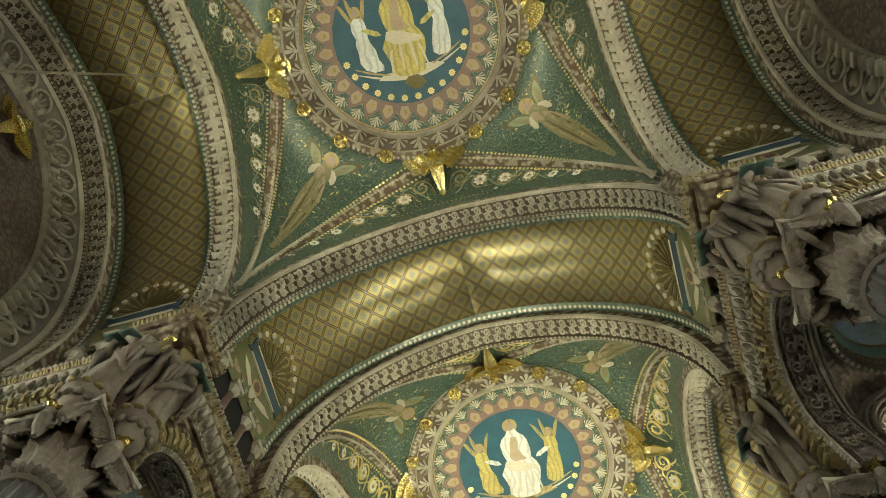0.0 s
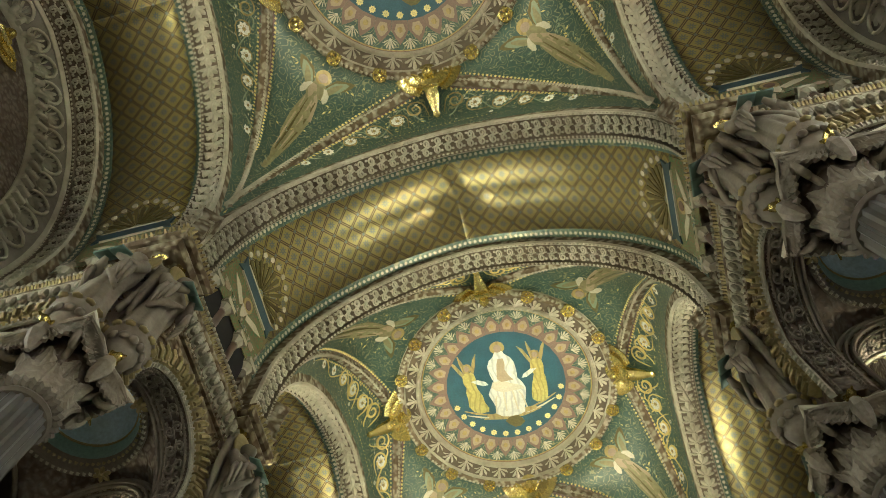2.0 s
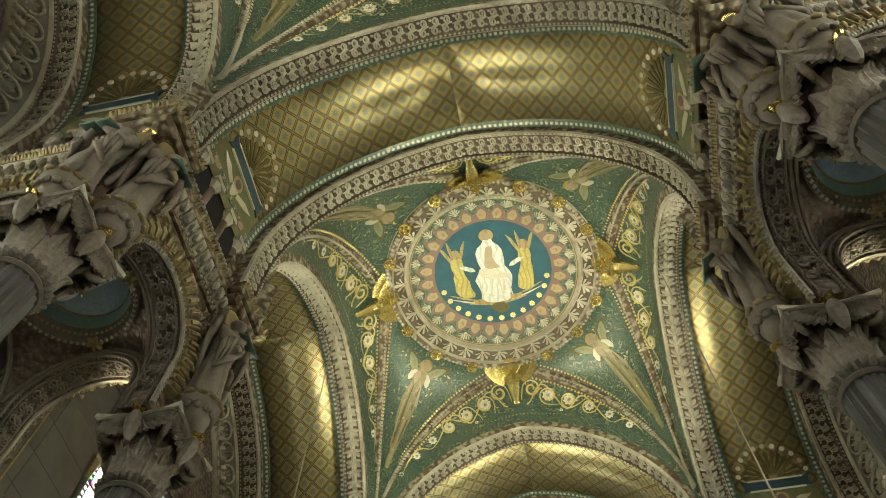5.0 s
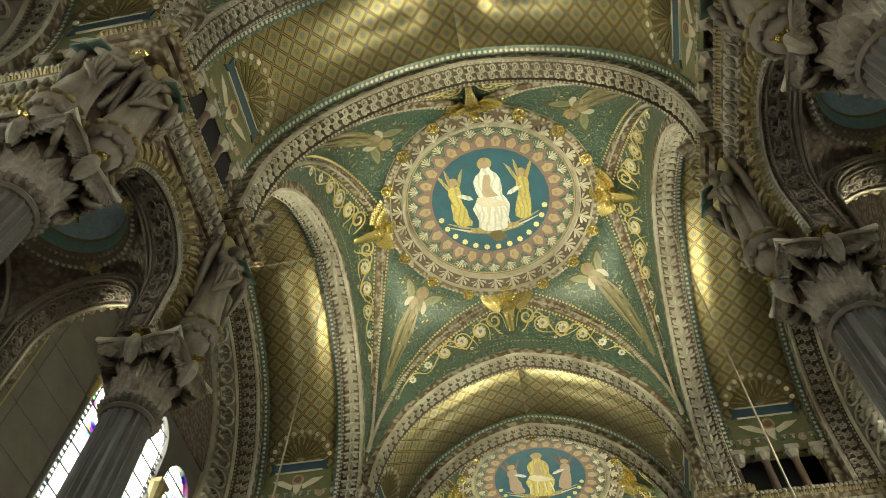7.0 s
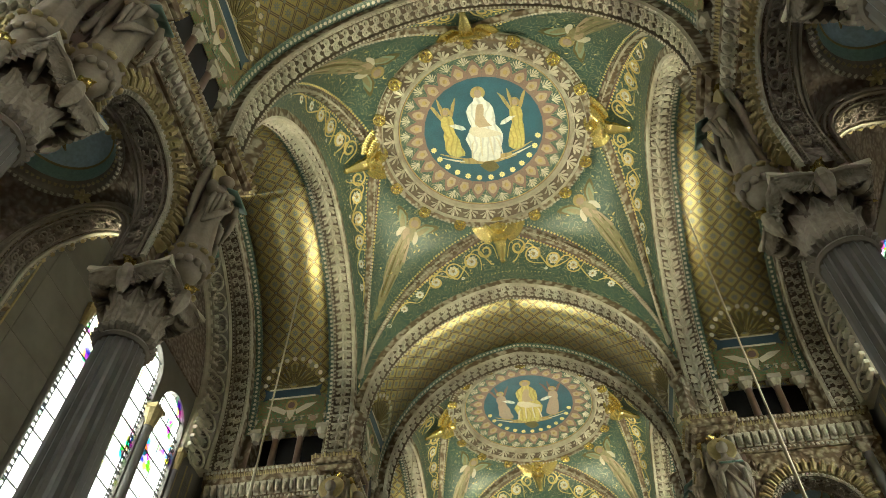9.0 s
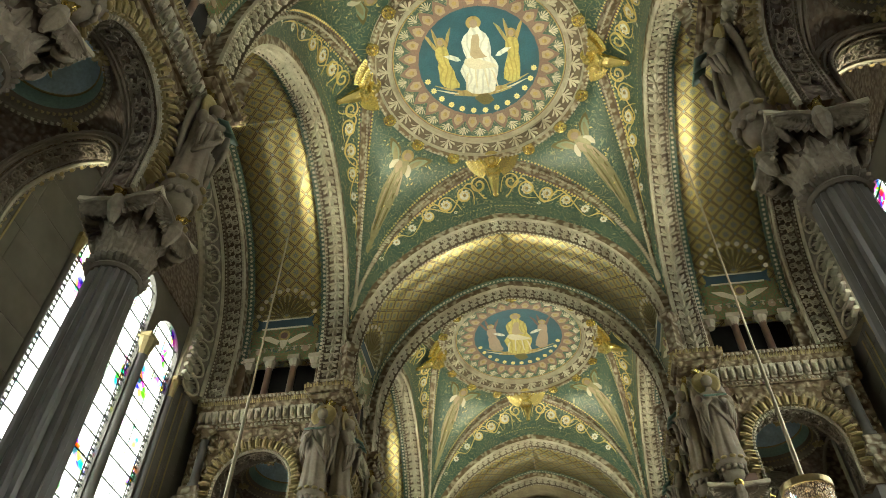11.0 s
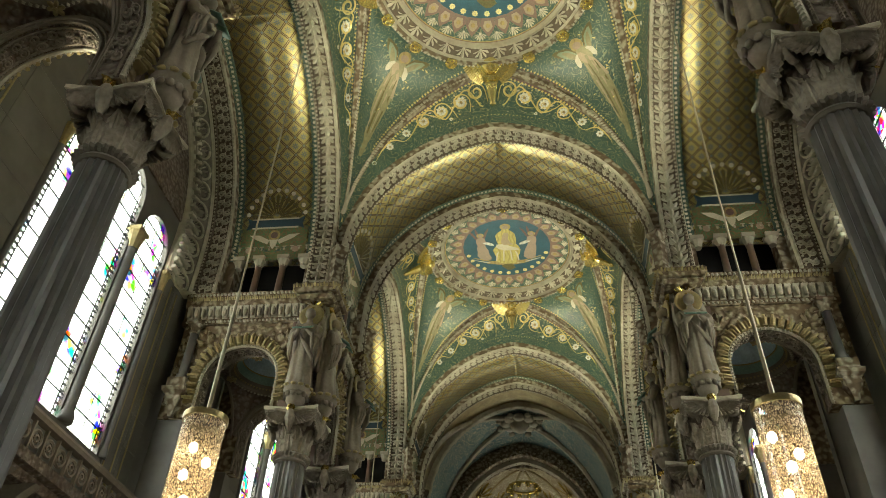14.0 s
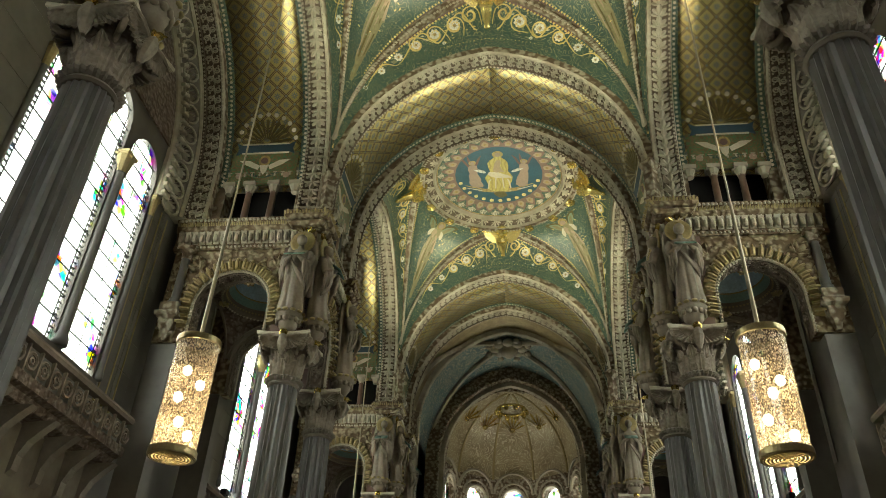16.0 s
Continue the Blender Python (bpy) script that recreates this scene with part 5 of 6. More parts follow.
    n = int(2 * half / 0.22) if rich else 0
    for k in range(n):
        piece("corbel", CORBEL, cor, Matrix.Translation((-half + 0.22 * (k + 0.5), -0.03, 14.58)) @ Matrix.Rotation(math.pi, 4, "Z") @ Matrix.Diagonal((0.75, 0.7, 1, 1)))
        piece("crest_leaf", CREST, cor, Matrix.Translation((-half + 0.22 * (k + 0.5), -0.1, 15.22)) @ Matrix.Rotation(math.pi, 4, "Z") @ Matrix.Scale(0.75, 4))


def lathe(name, prof, mat, n=32):
    return Shape().loft([[(r * math.cos(2 * math.pi * j / n), r * math.sin(2 * math.pi * j / n), z) for j in range(n)] for r, z in prof], cap=False).mesh(name, mat, True)


# the little dome within a pier: pendentives over four arches, a beaded cornice, green band, blue cap
RING_IN, RING_UP = 1.22, 13.78


def cell_mesh():
    """Pendentives between the arches and the round cornice, as a shell 0.2 thick."""
    n, k, v, f = 64, 5, [], []
    for up in (0.0, 0.2):
        for i in range(n):
            a = 2 * math.pi * i / n
            big = max(abs(math.cos(a)), abs(math.sin(a)))
            u = 1.52 * min(abs(math.cos(a)), abs(math.sin(a))) / big
            low = ARCH_Z - 0.1 + math.sqrt(max(0.0, 1.42 ** 2 - min(u, 1.42) ** 2))
            for j in range(k + 1):
                t = j / k
                r = RING_IN + (1.52 / big - RING_IN) * t
                v.append((r * math.cos(a), r * math.sin(a), RING_UP + (min(low, RING_UP - 0.02) - RING_UP) * t ** 1.6 + up))
    o = n * (k + 1)
    for i in range(n):
        h = (i + 1) % n
        for j in range(k):
            q = (i * (k + 1) + j, h * (k + 1) + j, h * (k + 1) + j + 1, i * (k + 1) + j + 1)
            f += [q, tuple(p + o for p in q[::-1])]
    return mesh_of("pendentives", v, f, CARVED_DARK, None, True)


CELL = cell_mesh()
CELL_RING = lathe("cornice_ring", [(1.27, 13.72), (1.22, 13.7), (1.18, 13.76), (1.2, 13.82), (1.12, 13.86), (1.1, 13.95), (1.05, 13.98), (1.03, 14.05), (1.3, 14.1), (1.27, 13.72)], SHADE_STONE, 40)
CELL_BEADS = Shape()
for k in range(64):
    a = 2 * math.pi * k / 64
    CELL_BEADS.add(BEAD_V, BEAD_F, 0, Matrix.Translation((1.21 * math.cos(a), 1.21 * math.sin(a), 13.71)) @ Matrix.Rotation(math.pi, 4, "X") @ Matrix.Diagonal((0.05, 0.05, 0.05, 1)))
    CELL_BEADS.add(BEAD_V, BEAD_F, 1, Matrix.Translation((1.1 * math.cos(a), 1.1 * math.sin(a), 13.87)) @ Matrix.Rotation(math.pi, 4, "X") @ Matrix.Diagonal((0.045, 0.045, 0.06, 1)))
CELL_BEADS = CELL_BEADS.mesh("bead_row", [STONE, DULL_GILT])
CELL_BAND = lathe("green_band", [(1.05, 13.98), (1.0, 14.12), (0.92, 14.24)], SEA_GREEN, 40)
CELL_LINE = Shape().tube([(0.925 * math.cos(2 * math.pi * j / 40), 0.925 * math.sin(2 * math.pi * j / 40), 14.23) for j in range(41)], 0.025, 4).mesh("gold_line", DULL_GILT)
CELL_CAP = lathe("blue_cap", [(0.925, 14.23), (0.88, 14.45), (0.74, 14.68), (0.5, 14.86), (0.25, 14.95), (0.02, 14.97)], SKY_BLUE, 40)
CELL_FLOWER = Shape()
for k in range(6):
    CELL_FLOWER.ball((0.1, 0, 0), (0.09, 0.05, 0.05), 0, 6, 3, Matrix.Rotation(k * math.pi / 3, 4, "Z"))
CELL_FLOWER = CELL_FLOWER.ball((0, 0, -0.04), 0.06, 0, 6, 3).mesh("flower", DULL_GILT)
# a pale border follows each arch round the pendentives
CELL_RIM = [(1.46, 1.4 * math.sin(a), ARCH_Z + 1.4 * math.cos(a) - 0.12) for a in [-1.45 + 2.9 * i / 28 for i in range(29)]]
CELL_RIM = Shape().tube(CELL_RIM, 0.05, 6).tube([(x - 0.06, y * 0.93, z - 0.09) for x, y, z in CELL_RIM], 0.035, 5).mesh("arch_border", SHADE_STONE)
for yc in PIERS:
    for side in (-1, 1):
        x0, x1 = side * PIER_IN, side * PIER_OUT
        pier_face(Matrix(((0, side, 0, x0), (-side, 0, 0, yc), (0, 0, 1, 0), (0, 0, 0, 1))), PIER_HALF - 0.004, 0.0, yc > 0)
        for sy in (-1, 1):
            m = Matrix(((-sy, 0, 0, (x0 + x1) / 2), (0, -sy, 0, yc + sy * PIER_HALF), (0, 0, 1, 0), (0, 0, 0, 1)))
            pier_face(m, (PIER_OUT - PIER_IN) / 2, 0.15 * side * sy, yc > 0)
        # solid black boxes: the gallery's darkness put in as colour
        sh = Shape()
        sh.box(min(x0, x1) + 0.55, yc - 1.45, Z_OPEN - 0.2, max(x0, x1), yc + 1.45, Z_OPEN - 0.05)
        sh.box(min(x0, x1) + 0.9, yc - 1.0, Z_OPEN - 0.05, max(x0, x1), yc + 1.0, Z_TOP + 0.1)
        thing("pier_core", "black box standing in for the darkness behind the gallery openings", "void", kind="structure", data=sh.mesh("pier_core", BLACK))
        little = thing("pier_dome", "small blue mosaic dome over dark pendentives within a pier", "dome", Matrix.Translation((side * 7.25, yc, 0)), "pier domes", data=CELL)
        for q in range(4):
            piece("arch_border", CELL_RIM, little, Matrix.Rotation(q * math.pi / 2, 4, "Z"), "pale moulded border")
            a = q * math.pi / 2 + math.pi / 4
            piece("flower", CELL_FLOWER, little, Matrix.Translation((1.22 * math.cos(a - 0.78), 1.22 * math.sin(a - 0.78), 13.68)), "worn gilt flower")
        ring = piece("cornice_ring", CELL_RING, little, label="beaded stone cornice ring")
        piece("bead_row", CELL_BEADS, ring, kind="stuff")
        piece("green_band", CELL_BAND, little, label="green mosaic band")
        piece("gold_line", CELL_LINE, little, label="thin gold line")
        piece("blue_cap", CELL_CAP, little, label="blue mosaic cap")

# ---- columns ----
COLUMN_SHAFT = Shape().turned([(0.53, 2.2), (0.53, 2.35), (0.44, 2.5), (0.43, 5.5), (0.385, Z_NECK - 0.15)], 40, flute=0.1).mesh("shaft", SHAFT)
NECK = Shape().turned([(0.4, Z_NECK - 0.16), (0.44, Z_NECK - 0.12), (0.41, Z_NECK - 0.06)], 32).turned([(0.44, Z_NECK - 0.06), (0.5, Z_NECK - 0.02), (0.52, Z_NECK + 0.04), (0.44, Z_NECK + 0.1)], 56, flute=0.1).mesh("neck_ring", STONE_DARK)
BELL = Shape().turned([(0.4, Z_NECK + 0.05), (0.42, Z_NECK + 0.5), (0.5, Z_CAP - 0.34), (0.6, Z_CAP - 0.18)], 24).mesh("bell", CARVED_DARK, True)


def abacus_mesh():
    sh = Shape()
    ring = []
    for q in range(4):
        for k in range(6):
            t = k / 6 * 2 - 1
            x, y = 0.72 - 0.1 * (1 - t * t), 0.72 * t
            c, d = [(1, 0), (0, 1), (-1, 0), (0, -1)][q]
            ring.append((c * x - d * y, d * x + c * y))
    sh.loft([[(x * s, y * s, z) for x, y in ring] for s, z in ((0.86, Z_CAP - 0.2), (0.95, Z_CAP - 0.13), (0.99, Z_CAP - 0.11), (1.02, Z_CAP - 0.1), (1.02, Z_CAP - 0.02), (1.0, Z_CAP))])
    return sh.mesh("abacus", PALE)


def acanthus_mesh():
    """A tall capital leaf: broad, ridged, toothed, its tip rolled outwards; x outwards, z up."""
    sh, rows = Shape(), []
    for i in range(9):
        t = i / 8
        out = 0.03 + 0.1 * t + 0.3 * max(0, t - 0.55) ** 1.3
        z = 0.72 * t - 0.55 * max(0, t - 0.8) ** 1.1
        h = (0.14 + 0.09 * math.sin(math.pi * t)) * (1 - 0.6 * t ** 4) * (1.0 if i % 2 else 0.8)
        rows.append([(out - 0.04, -h, z), (out + 0.03, -h * 0.55, z + 0.02), (out, -h * 0.2, z), (out + 0.05, 0, z + 0.02), (out, h * 0.2, z), (out + 0.03, h * 0.55, z + 0.02), (out - 0.04, h, z)])
    sh.loft(rows, cap=False, closed=False)
    sh.loft([[(x - 0.05, y, z) for x, y, z in r] for r in rows[::-1]], cap=False, closed=False)
    return sh.mesh("acanthus_leaf", CAPSTONE)


def volute_mesh():
    sh = Shape()
    pts = [(0.42 + 0.25 * k / 5, 0, 0.55 + 0.35 * k / 5) for k in range(5)]
    for k in range(14):
        a = math.pi / 2 - k * 0.62
        q = 0.17 * (1 - k / 17)
        pts.append((0.68 + q * math.cos(a), 0, 0.76 + q * math.sin(a)))
    sh.tube(pts, [0.05] * 5 + [0.06 - 0.001 * k for k in range(14)], 6)
    return sh.mesh("volute", CAPSTONE, True)


def bird_mesh():
    """A carved bird with spread wings that fills one face of a capital: y across, z up, x outwards."""
    sh = Shape()
    sh.loft([[(0.12 * r * math.cos(q) + x, 0.13 * r * math.sin(q), z) for q in [k * math.pi / 4 for k in range(8)]] for z, r, x in ((-0.5, 0.3, 0.0), (-0.35, 0.8, 0.04), (-0.15, 1.1, 0.08), (0.02, 0.8, 0.1), (0.08, 0.5, 0.12))])
    sh.ball((0.17, 0, 0.13), (0.1, 0.075, 0.085), 1, 8, 4)
    sh.loft([[(0.24, -0.025, 0.11), (0.24, 0.025, 0.11), (0.24, 0.025, 0.15), (0.24, -0.025, 0.15)], [(0.33, -0.008, 0.08), (0.33, 0.008, 0.08), (0.33, 0.008, 0.1), (0.33, -0.008, 0.1)]], 1)
    for sg in (-1, 1):
        for tier, reach in ((0, 0.66), (1, 0.4)):
            for k in range(9):
                a0, a1 = [math.radians(2 - 9.6 * q) for q in (k, k + 0.92)]
                rows = []
                for t, lift in ((0.12, 0.02), (0.5, 0.05), (0.86, 0.05), (1.0, 0.015)):
                    r = reach * t * (1 - 0.02 * (k % 2))
                    pts = [(0.02 + 0.035 * tier + 0.18 * max(0.0, t * reach - 0.3) ** 2, sg * (0.05 + r * math.cos(a)), 0.05 + 0.62 * r * math.sin(a)) for a in (a0, (a0 + a1) / 2, a1)]
                    rows.append([pts[0], (pts[1][0] + lift, pts[1][1], pts[1][2]), pts[2], (pts[1][0] - 0.05, pts[1][1], pts[1][2])])
                sh.loft(rows, 0)
        sh.tube([(0.06, 0.08 * sg, 0.04), (0.09, 0.36 * sg, 0.09), (0.08, 0.7 * sg, 0.07)], [0.05, 0.045, 0.02], 6)
    sh.turned([(0.02, 0.0), (0.11, 0.0), (0.12, 0.02), (0.09, 0.03)], 12, 1, Matrix.Translation((0.1, 0, 0.13)) @ Matrix.Rotation(math.pi / 2, 4, "Y"))
    return sh.mesh("bird_relief", [CAPSTONE, GILT])


ABACUS, ACANTHUS, VOLUTE, BIRD = abacus_mesh(), acanthus_mesh(), volute_mesh(), bird_mesh()
BASE = Shape().box(-0.7, -0.7, 0, 0.7, 0.7, 1.9, bevel=0.04).turned([(0.66, 1.9), (0.7, 2.0), (0.6, 2.12), (0.6, 2.2)], 24).mesh("base", STONE)


def column(x, y):
    top = thing("column", "fluted dark grey marble column with a carved leaf capital", "column", Matrix.Translation((x, y, 0)), "columns of the piers")
    piece("shaft", COLUMN_SHAFT, top)
    piece("base", BASE, top, label="square stone base")
    cap = piece("capital", BELL, top, label="carved stone capital with leaves and birds")
    piece("neck_ring", NECK, cap)
    piece("abacus", ABACUS, cap, label="pale marble abacus slab")
    for k in range(8):
        a = 2 * math.pi * k / 8
        piece("acanthus_leaf", ACANTHUS, cap, Matrix.Rotation(a, 4, "Z") @ Matrix.Translation((0.38, 0, Z_NECK + 0.06)) @ Matrix.Diagonal((0.5, 0.95, 0.72, 1)))
        if k % 2:
            piece("volute", VOLUTE, cap, Matrix.Rotation(a, 4, "Z") @ Matrix.Translation((0.0, 0, Z_NECK + 0.16)))
            piece("acanthus_leaf", ACANTHUS, cap, Matrix.Rotation(a + math.pi / 8, 4, "Z") @ Matrix.Translation((0.4, 0, Z_NECK + 0.36)) @ Matrix.Diagonal((0.62, 0.7, 0.62, 1)))
            piece("acanthus_leaf", ACANTHUS, cap, Matrix.Rotation(a - math.pi / 8, 4, "Z") @ Matrix.Translation((0.4, 0, Z_NECK + 0.36)) @ Matrix.Diagonal((0.62, 0.7, 0.62, 1)))
        else:
            piece("bird_relief", BIRD, cap, Matrix.Rotation(a, 4, "Z") @ Matrix.Translation((0.6, 0, Z_CAP - 0.2)) @ Matrix.Diagonal((1.0, 1.0, 0.95, 1)), "carved bird with spread wings and gilt head")
    return top


PILASTER = Shape().box(-0.38, -0.25, 0, 0.38, 0.25, Z_CAP - 0.02, bevel=0.03).mesh("pilaster", MARBLE)
SLENDER = Shape().turned([(0.2, 12.42), (0.2, 12.5), (0.15, 12.56), (0.17, 12.6), (0.13, 12.66), (0.12, 14.02)], 20).mesh("colonnette", SHAFT, True)
SLENDER_CAP = Shape().turned([(0.13, 14.0), (0.16, 14.03), (0.13, 14.07), (0.15, 14.2), (0.22, 14.3)], 12).box(-0.24, -0.24, 14.29, 0.24, 0.24, 14.4, bevel=0.02).mesh("capital", CARVED)
SLENDER_CORBEL = Shape().loft([[(-q, -q, z), (q, -q, z), (q, q, z), (-q, q, z)] for q, z in ((0.06, 11.3), (0.1, 11.5), (0.2, 11.7), (0.22, 11.9), (0.32, 11.98), (0.34, 12.1), (0.26, 12.16), (0.27, 12.4), (0.24, 12.43))]).mesh("corbel", CARVED)
first = column(-COL_X, PIERS[0] - COL_Y)
for yc in PIERS:
    for side in (-1, 1):
        for sy in (-1, 1):
            if (yc, side, sy) != (PIERS[0], -1, -1):
                copy_thing(first, Matrix.Translation((side * COL_X, yc + sy * COL_Y, 0)))
            thing("wall_pilaster", "plain dark stone pilaster against the side wall", "pilaster", Matrix.Translation((side * 9.02, yc + sy * 1.75, 0)), kind="structure",
                              data=PILASTER)
            corner = thing("wall_colonnette", "slender grey marble colonnette on a carved corbel beside the wall", "colonnette", Matrix.Translation((side * 8.98, yc + sy * 2.1, 0)), "wall colonnettes", data=SLENDER)
            piece("capital", SLENDER_CAP, corner, label="small carved stone capital")
            piece("corbel", SLENDER_CORBEL, corner, label="moulded stone corbel")

# ---- statues on the capitals ----


def statue_mesh(seed, lean):
    """A robed winged stone statue with a halo and a book, as one plain mesh; it faces +x."""
    rng = random.Random(seed)
    sh, rows = Shape(), []
    n = 60
    ph = [rng.uniform(0, 6.28) for _ in range(4)]
    for z, rx, ry, fold in ((0, 0.27, 0.33, 0.17), (0.06, 0.29, 0.35, 0.18), (0.25, 0.27, 0.32, 0.17), (0.5, 0.25, 0.3, 0.15), (0.75, 0.24, 0.29, 0.13), (1.0, 0.23, 0.28, 0.11), (1.2, 0.21, 0.26, 0.09), (1.35, 0.2, 0.25, 0.08), (1.5, 0.22, 0.27, 0.06), (1.75, 0.23, 0.31, 0.05), (1.95, 0.2, 0.33, 0.03), (2.08, 0.14, 0.25, 0.0), (2.16, 0.08, 0.1, 0.0), (2.32, 0.075, 0.075, 0)):
        ring = []
        for j in range(n):
            a = 2 * math.pi * j / n
            w = abs(math.sin(3.5 * a + ph[0] + 0.3 * math.sin(1.7 * z + ph[2]))) ** 0.7
            k = 1 + fold * (1.5 * w - 0.9 + 0.35 * abs(math.sin(7.5 * a + ph[1] + 0.5 * z)))
            ring.append((rx * k * math.cos(a) + lean * 0.05 * math.sin(1.6 * z), ry * k * math.sin(a), z))
        rows.append(ring)
    sh.loft(rows)
    # mantle: slanting folds from a shoulder to the other hip
    for k in range(6):
        t = k / 5
        sh.tube([(0.16, (-0.3 + 0.1 * t) * lean, 1.95 - 0.1 * t), (0.27, (-0.02 + 0.08 * t) * lean, 1.42 - 0.16 * t), (0.25, (0.24 + 0.02 * t) * lean, 1.12 - 0.2 * t), (0.1, 0.31 * lean, 1.0 - 0.24 * t)], [0.03, 0.045, 0.05, 0.03], 5)
    sh.ball((0.08, 0, 2.44), (0.14, 0.125, 0.17), 0, 12, 8)
    sh.ball((0.02, 0, 2.48), (0.16, 0.155, 0.17), 0, 12, 6)
    halo = Matrix.Translation((-0.12, 0, 2.48)) @ Matrix.Rotation(math.pi / 2, 4, "Y")
    sh.turned([(0.02, -0.02), (0.3, 0.0), (0.3, 0.04), (0.02, 0.02)], 28, 0, halo)
    sh.turned([(0.29, -0.01), (0.36, 0.01), (0.38, 0.05), (0.36, 0.07), (0.29, 0.05)], 28, 1, halo)
    for sg in (-1, 1):
        sh.tube([(0.0, 0.3 * sg, 2.0), (0.08, 0.39 * sg, 1.78), (0.16, 0.38 * sg, 1.55), (0.34, 0.22 * sg, 1.6), (0.42, 0.1 * sg, 1.68)], [0.1, 0.12, 0.11, 0.08, 0.05], 8)
        for k in range(3):
            sh.tube([(0.2 + 0.07 * k, (0.38 - 0.05 * k) * sg, 1.58), (0.2 + 0.06 * k, (0.4 - 0.05 * k) * sg, 1.25), (0.16 + 0.05 * k, (0.36 - 0.04 * k) * sg, 0.85 + 0.1 * k)], [0.05, 0.06, 0.015], 5)
        # folded wing: rounded shoulder above, long feathers down the back
        rows = []
        for z, y, w in ((2.62, 0.3, 0.03), (2.52, 0.3, 0.1), (2.3, 0.33, 0.13), (1.9, 0.36, 0.13), (1.4, 0.34, 0.11), (1.0, 0.3, 0.07), (0.7, 0.26, 0.02)):
            rows.append([(-0.2, sg * (y - w), z), (-0.15, sg * y, z), (-0.2, sg * (y + w), z), (-0.3, sg * y, z)])
        sh.loft(rows)
    book = Matrix.Translation((0.46, 0, 1.74)) @ Matrix.Rotation(-0.9, 4, "Y")
    sh.box(-0.04, -0.27, -0.16, 0.0, -0.005, 0.16, 2, book, 0.012)
    sh.box(-0.04, 0.005, -0.16, 0.0, 0.27, 0.16, 2, book, 0.012)
    sh.turned([(0.16, -0.55), (0.24, -0.42), (0.3, -0.2), (0.38, -0.08), (0.42, 0.0)], 12, 0)
    for k in range(12):
        m = Matrix.Rotation(k * math.pi / 6, 4, "Z")
        sh.ball((0.4, 0, -0.04), (0.06, 0.09, 0.05), 3, 6, 3, m)
        sh.ball((0.31, 0, -0.26), (0.05, 0.08, 0.1), 0, 6, 3, m)
    return sh.mesh("robed_statue", [STATUE_STONE, DULL_GILT, VERDIGRIS, DULL_GILT], True)


STATUES = [statue_mesh(5, 1), statue_mesh(9, -1)]
CANOPY = fan_mesh("leaf_crest", GILT, 0.42, 5, 0.1, 1.0)
BLOCK = Shape().box(-0.28, -0.28, 0, 0.28, 0.28, 0.15, bevel=0.03).box(-0.2, -0.2, 0.15, 0.2, 0.2, 1.15, bevel=0.03).loft([[(-q, -q, z), (q, -q, z), (q, q, z), (-q, q, z)] for q, z in ((0.2, 1.15), (0.28, 1.3), (0.3, 1.42), (0.24, 1.5))]).mesh("corner_block", CARVED)
for yc in PIERS:
    for side in (-1, 1):
        for sy in (-1, 1):
            cx, cy = side * COL_X, yc + sy * COL_Y
            thing("robed_statue", "grey stone robed winged statue with gilt halo on a capital", "statue", Matrix.Translation((cx, cy + sy * 0.5, 11.9)) @ Matrix.Rotation(sy * math.pi / 2, 4, "Z"), "statues on the capitals", data=STATUES[0])
            thing("robed_statue", "grey stone robed winged statue with gilt halo on a capital", "statue", Matrix.Translation((cx - side * 0.6, cy - sy * 0.1, 11.9)) @ Matrix.Rotation(0 if side < 0 else math.pi, 4, "Z"), "statues on the capitals", data=STATUES[1])
            sh = Shape()
            sh.box(-0.5, -0.55, 14.92, 0.62, 0.62, 15.12, bevel=0.08).box(-0.6, -0.62, 15.1, 0.74, 0.74, 15.419, bevel=0.06)
            res = thing("corner_cornice", "projecting carved stone cornice block above the statues", "cornice", Matrix.Translation((cx, cy, 0)) @ Matrix.Diagonal((-side, sy, 1, 1)), "corner cornices", data=sh.mesh("corner_cornice", CARVED_GILT))
            for k in range(5):
                piece("crest_leaf", CREST, res, Matrix.Translation((-0.5 + 0.28 * k, 0.6, 15.24)))
                piece("crest_leaf", CREST, res, Matrix.Translation((0.6, -0.5 + 0.28 * k, 15.24)) @ Matrix.Rotation(-math.pi / 2, 4, "Z"))
            piece("leaf_crest", CANOPY, res, Matrix(((0, 1, 0, 0.02), (0, 0, 1, 0.36), (1, 0, 0, 14.66), (0, 0, 0, 1))), "gilded leaf crest")
            piece("leaf_crest", CANOPY, res, Matrix(((0, 0, 1, 0.42), (0, 1, 0, -0.1), (1, 0, 0, 14.66), (0, 0, 0, 1))), "gilded leaf crest")
            thing("corner_block", "small stone pedestal at the foot of the vault ribs", "pedestal", Matrix.Translation((side * 4.86, yc + sy * 2.34, 15.42)) @ Matrix.Rotation(math.pi / 4, 4, "Z") @ Matrix.Diagonal((0.75, 0.75, 1, 1)), "corner pedestals", data=BLOCK)
            sh = Shape()
            sh.box(-0.62, -0.3, Z_CAP, 0.25, 0.3, 14.72)
            thing("pier_corner", "brown stone corner behind the statues", "pier", Matrix.Translation((cx + side * 0.0, cy - sy * 0.15, 0)) @ Matrix.Diagonal((-side, 1, 1, 1)), kind="structure", data=sh.mesh("pier_corner", BROWN))

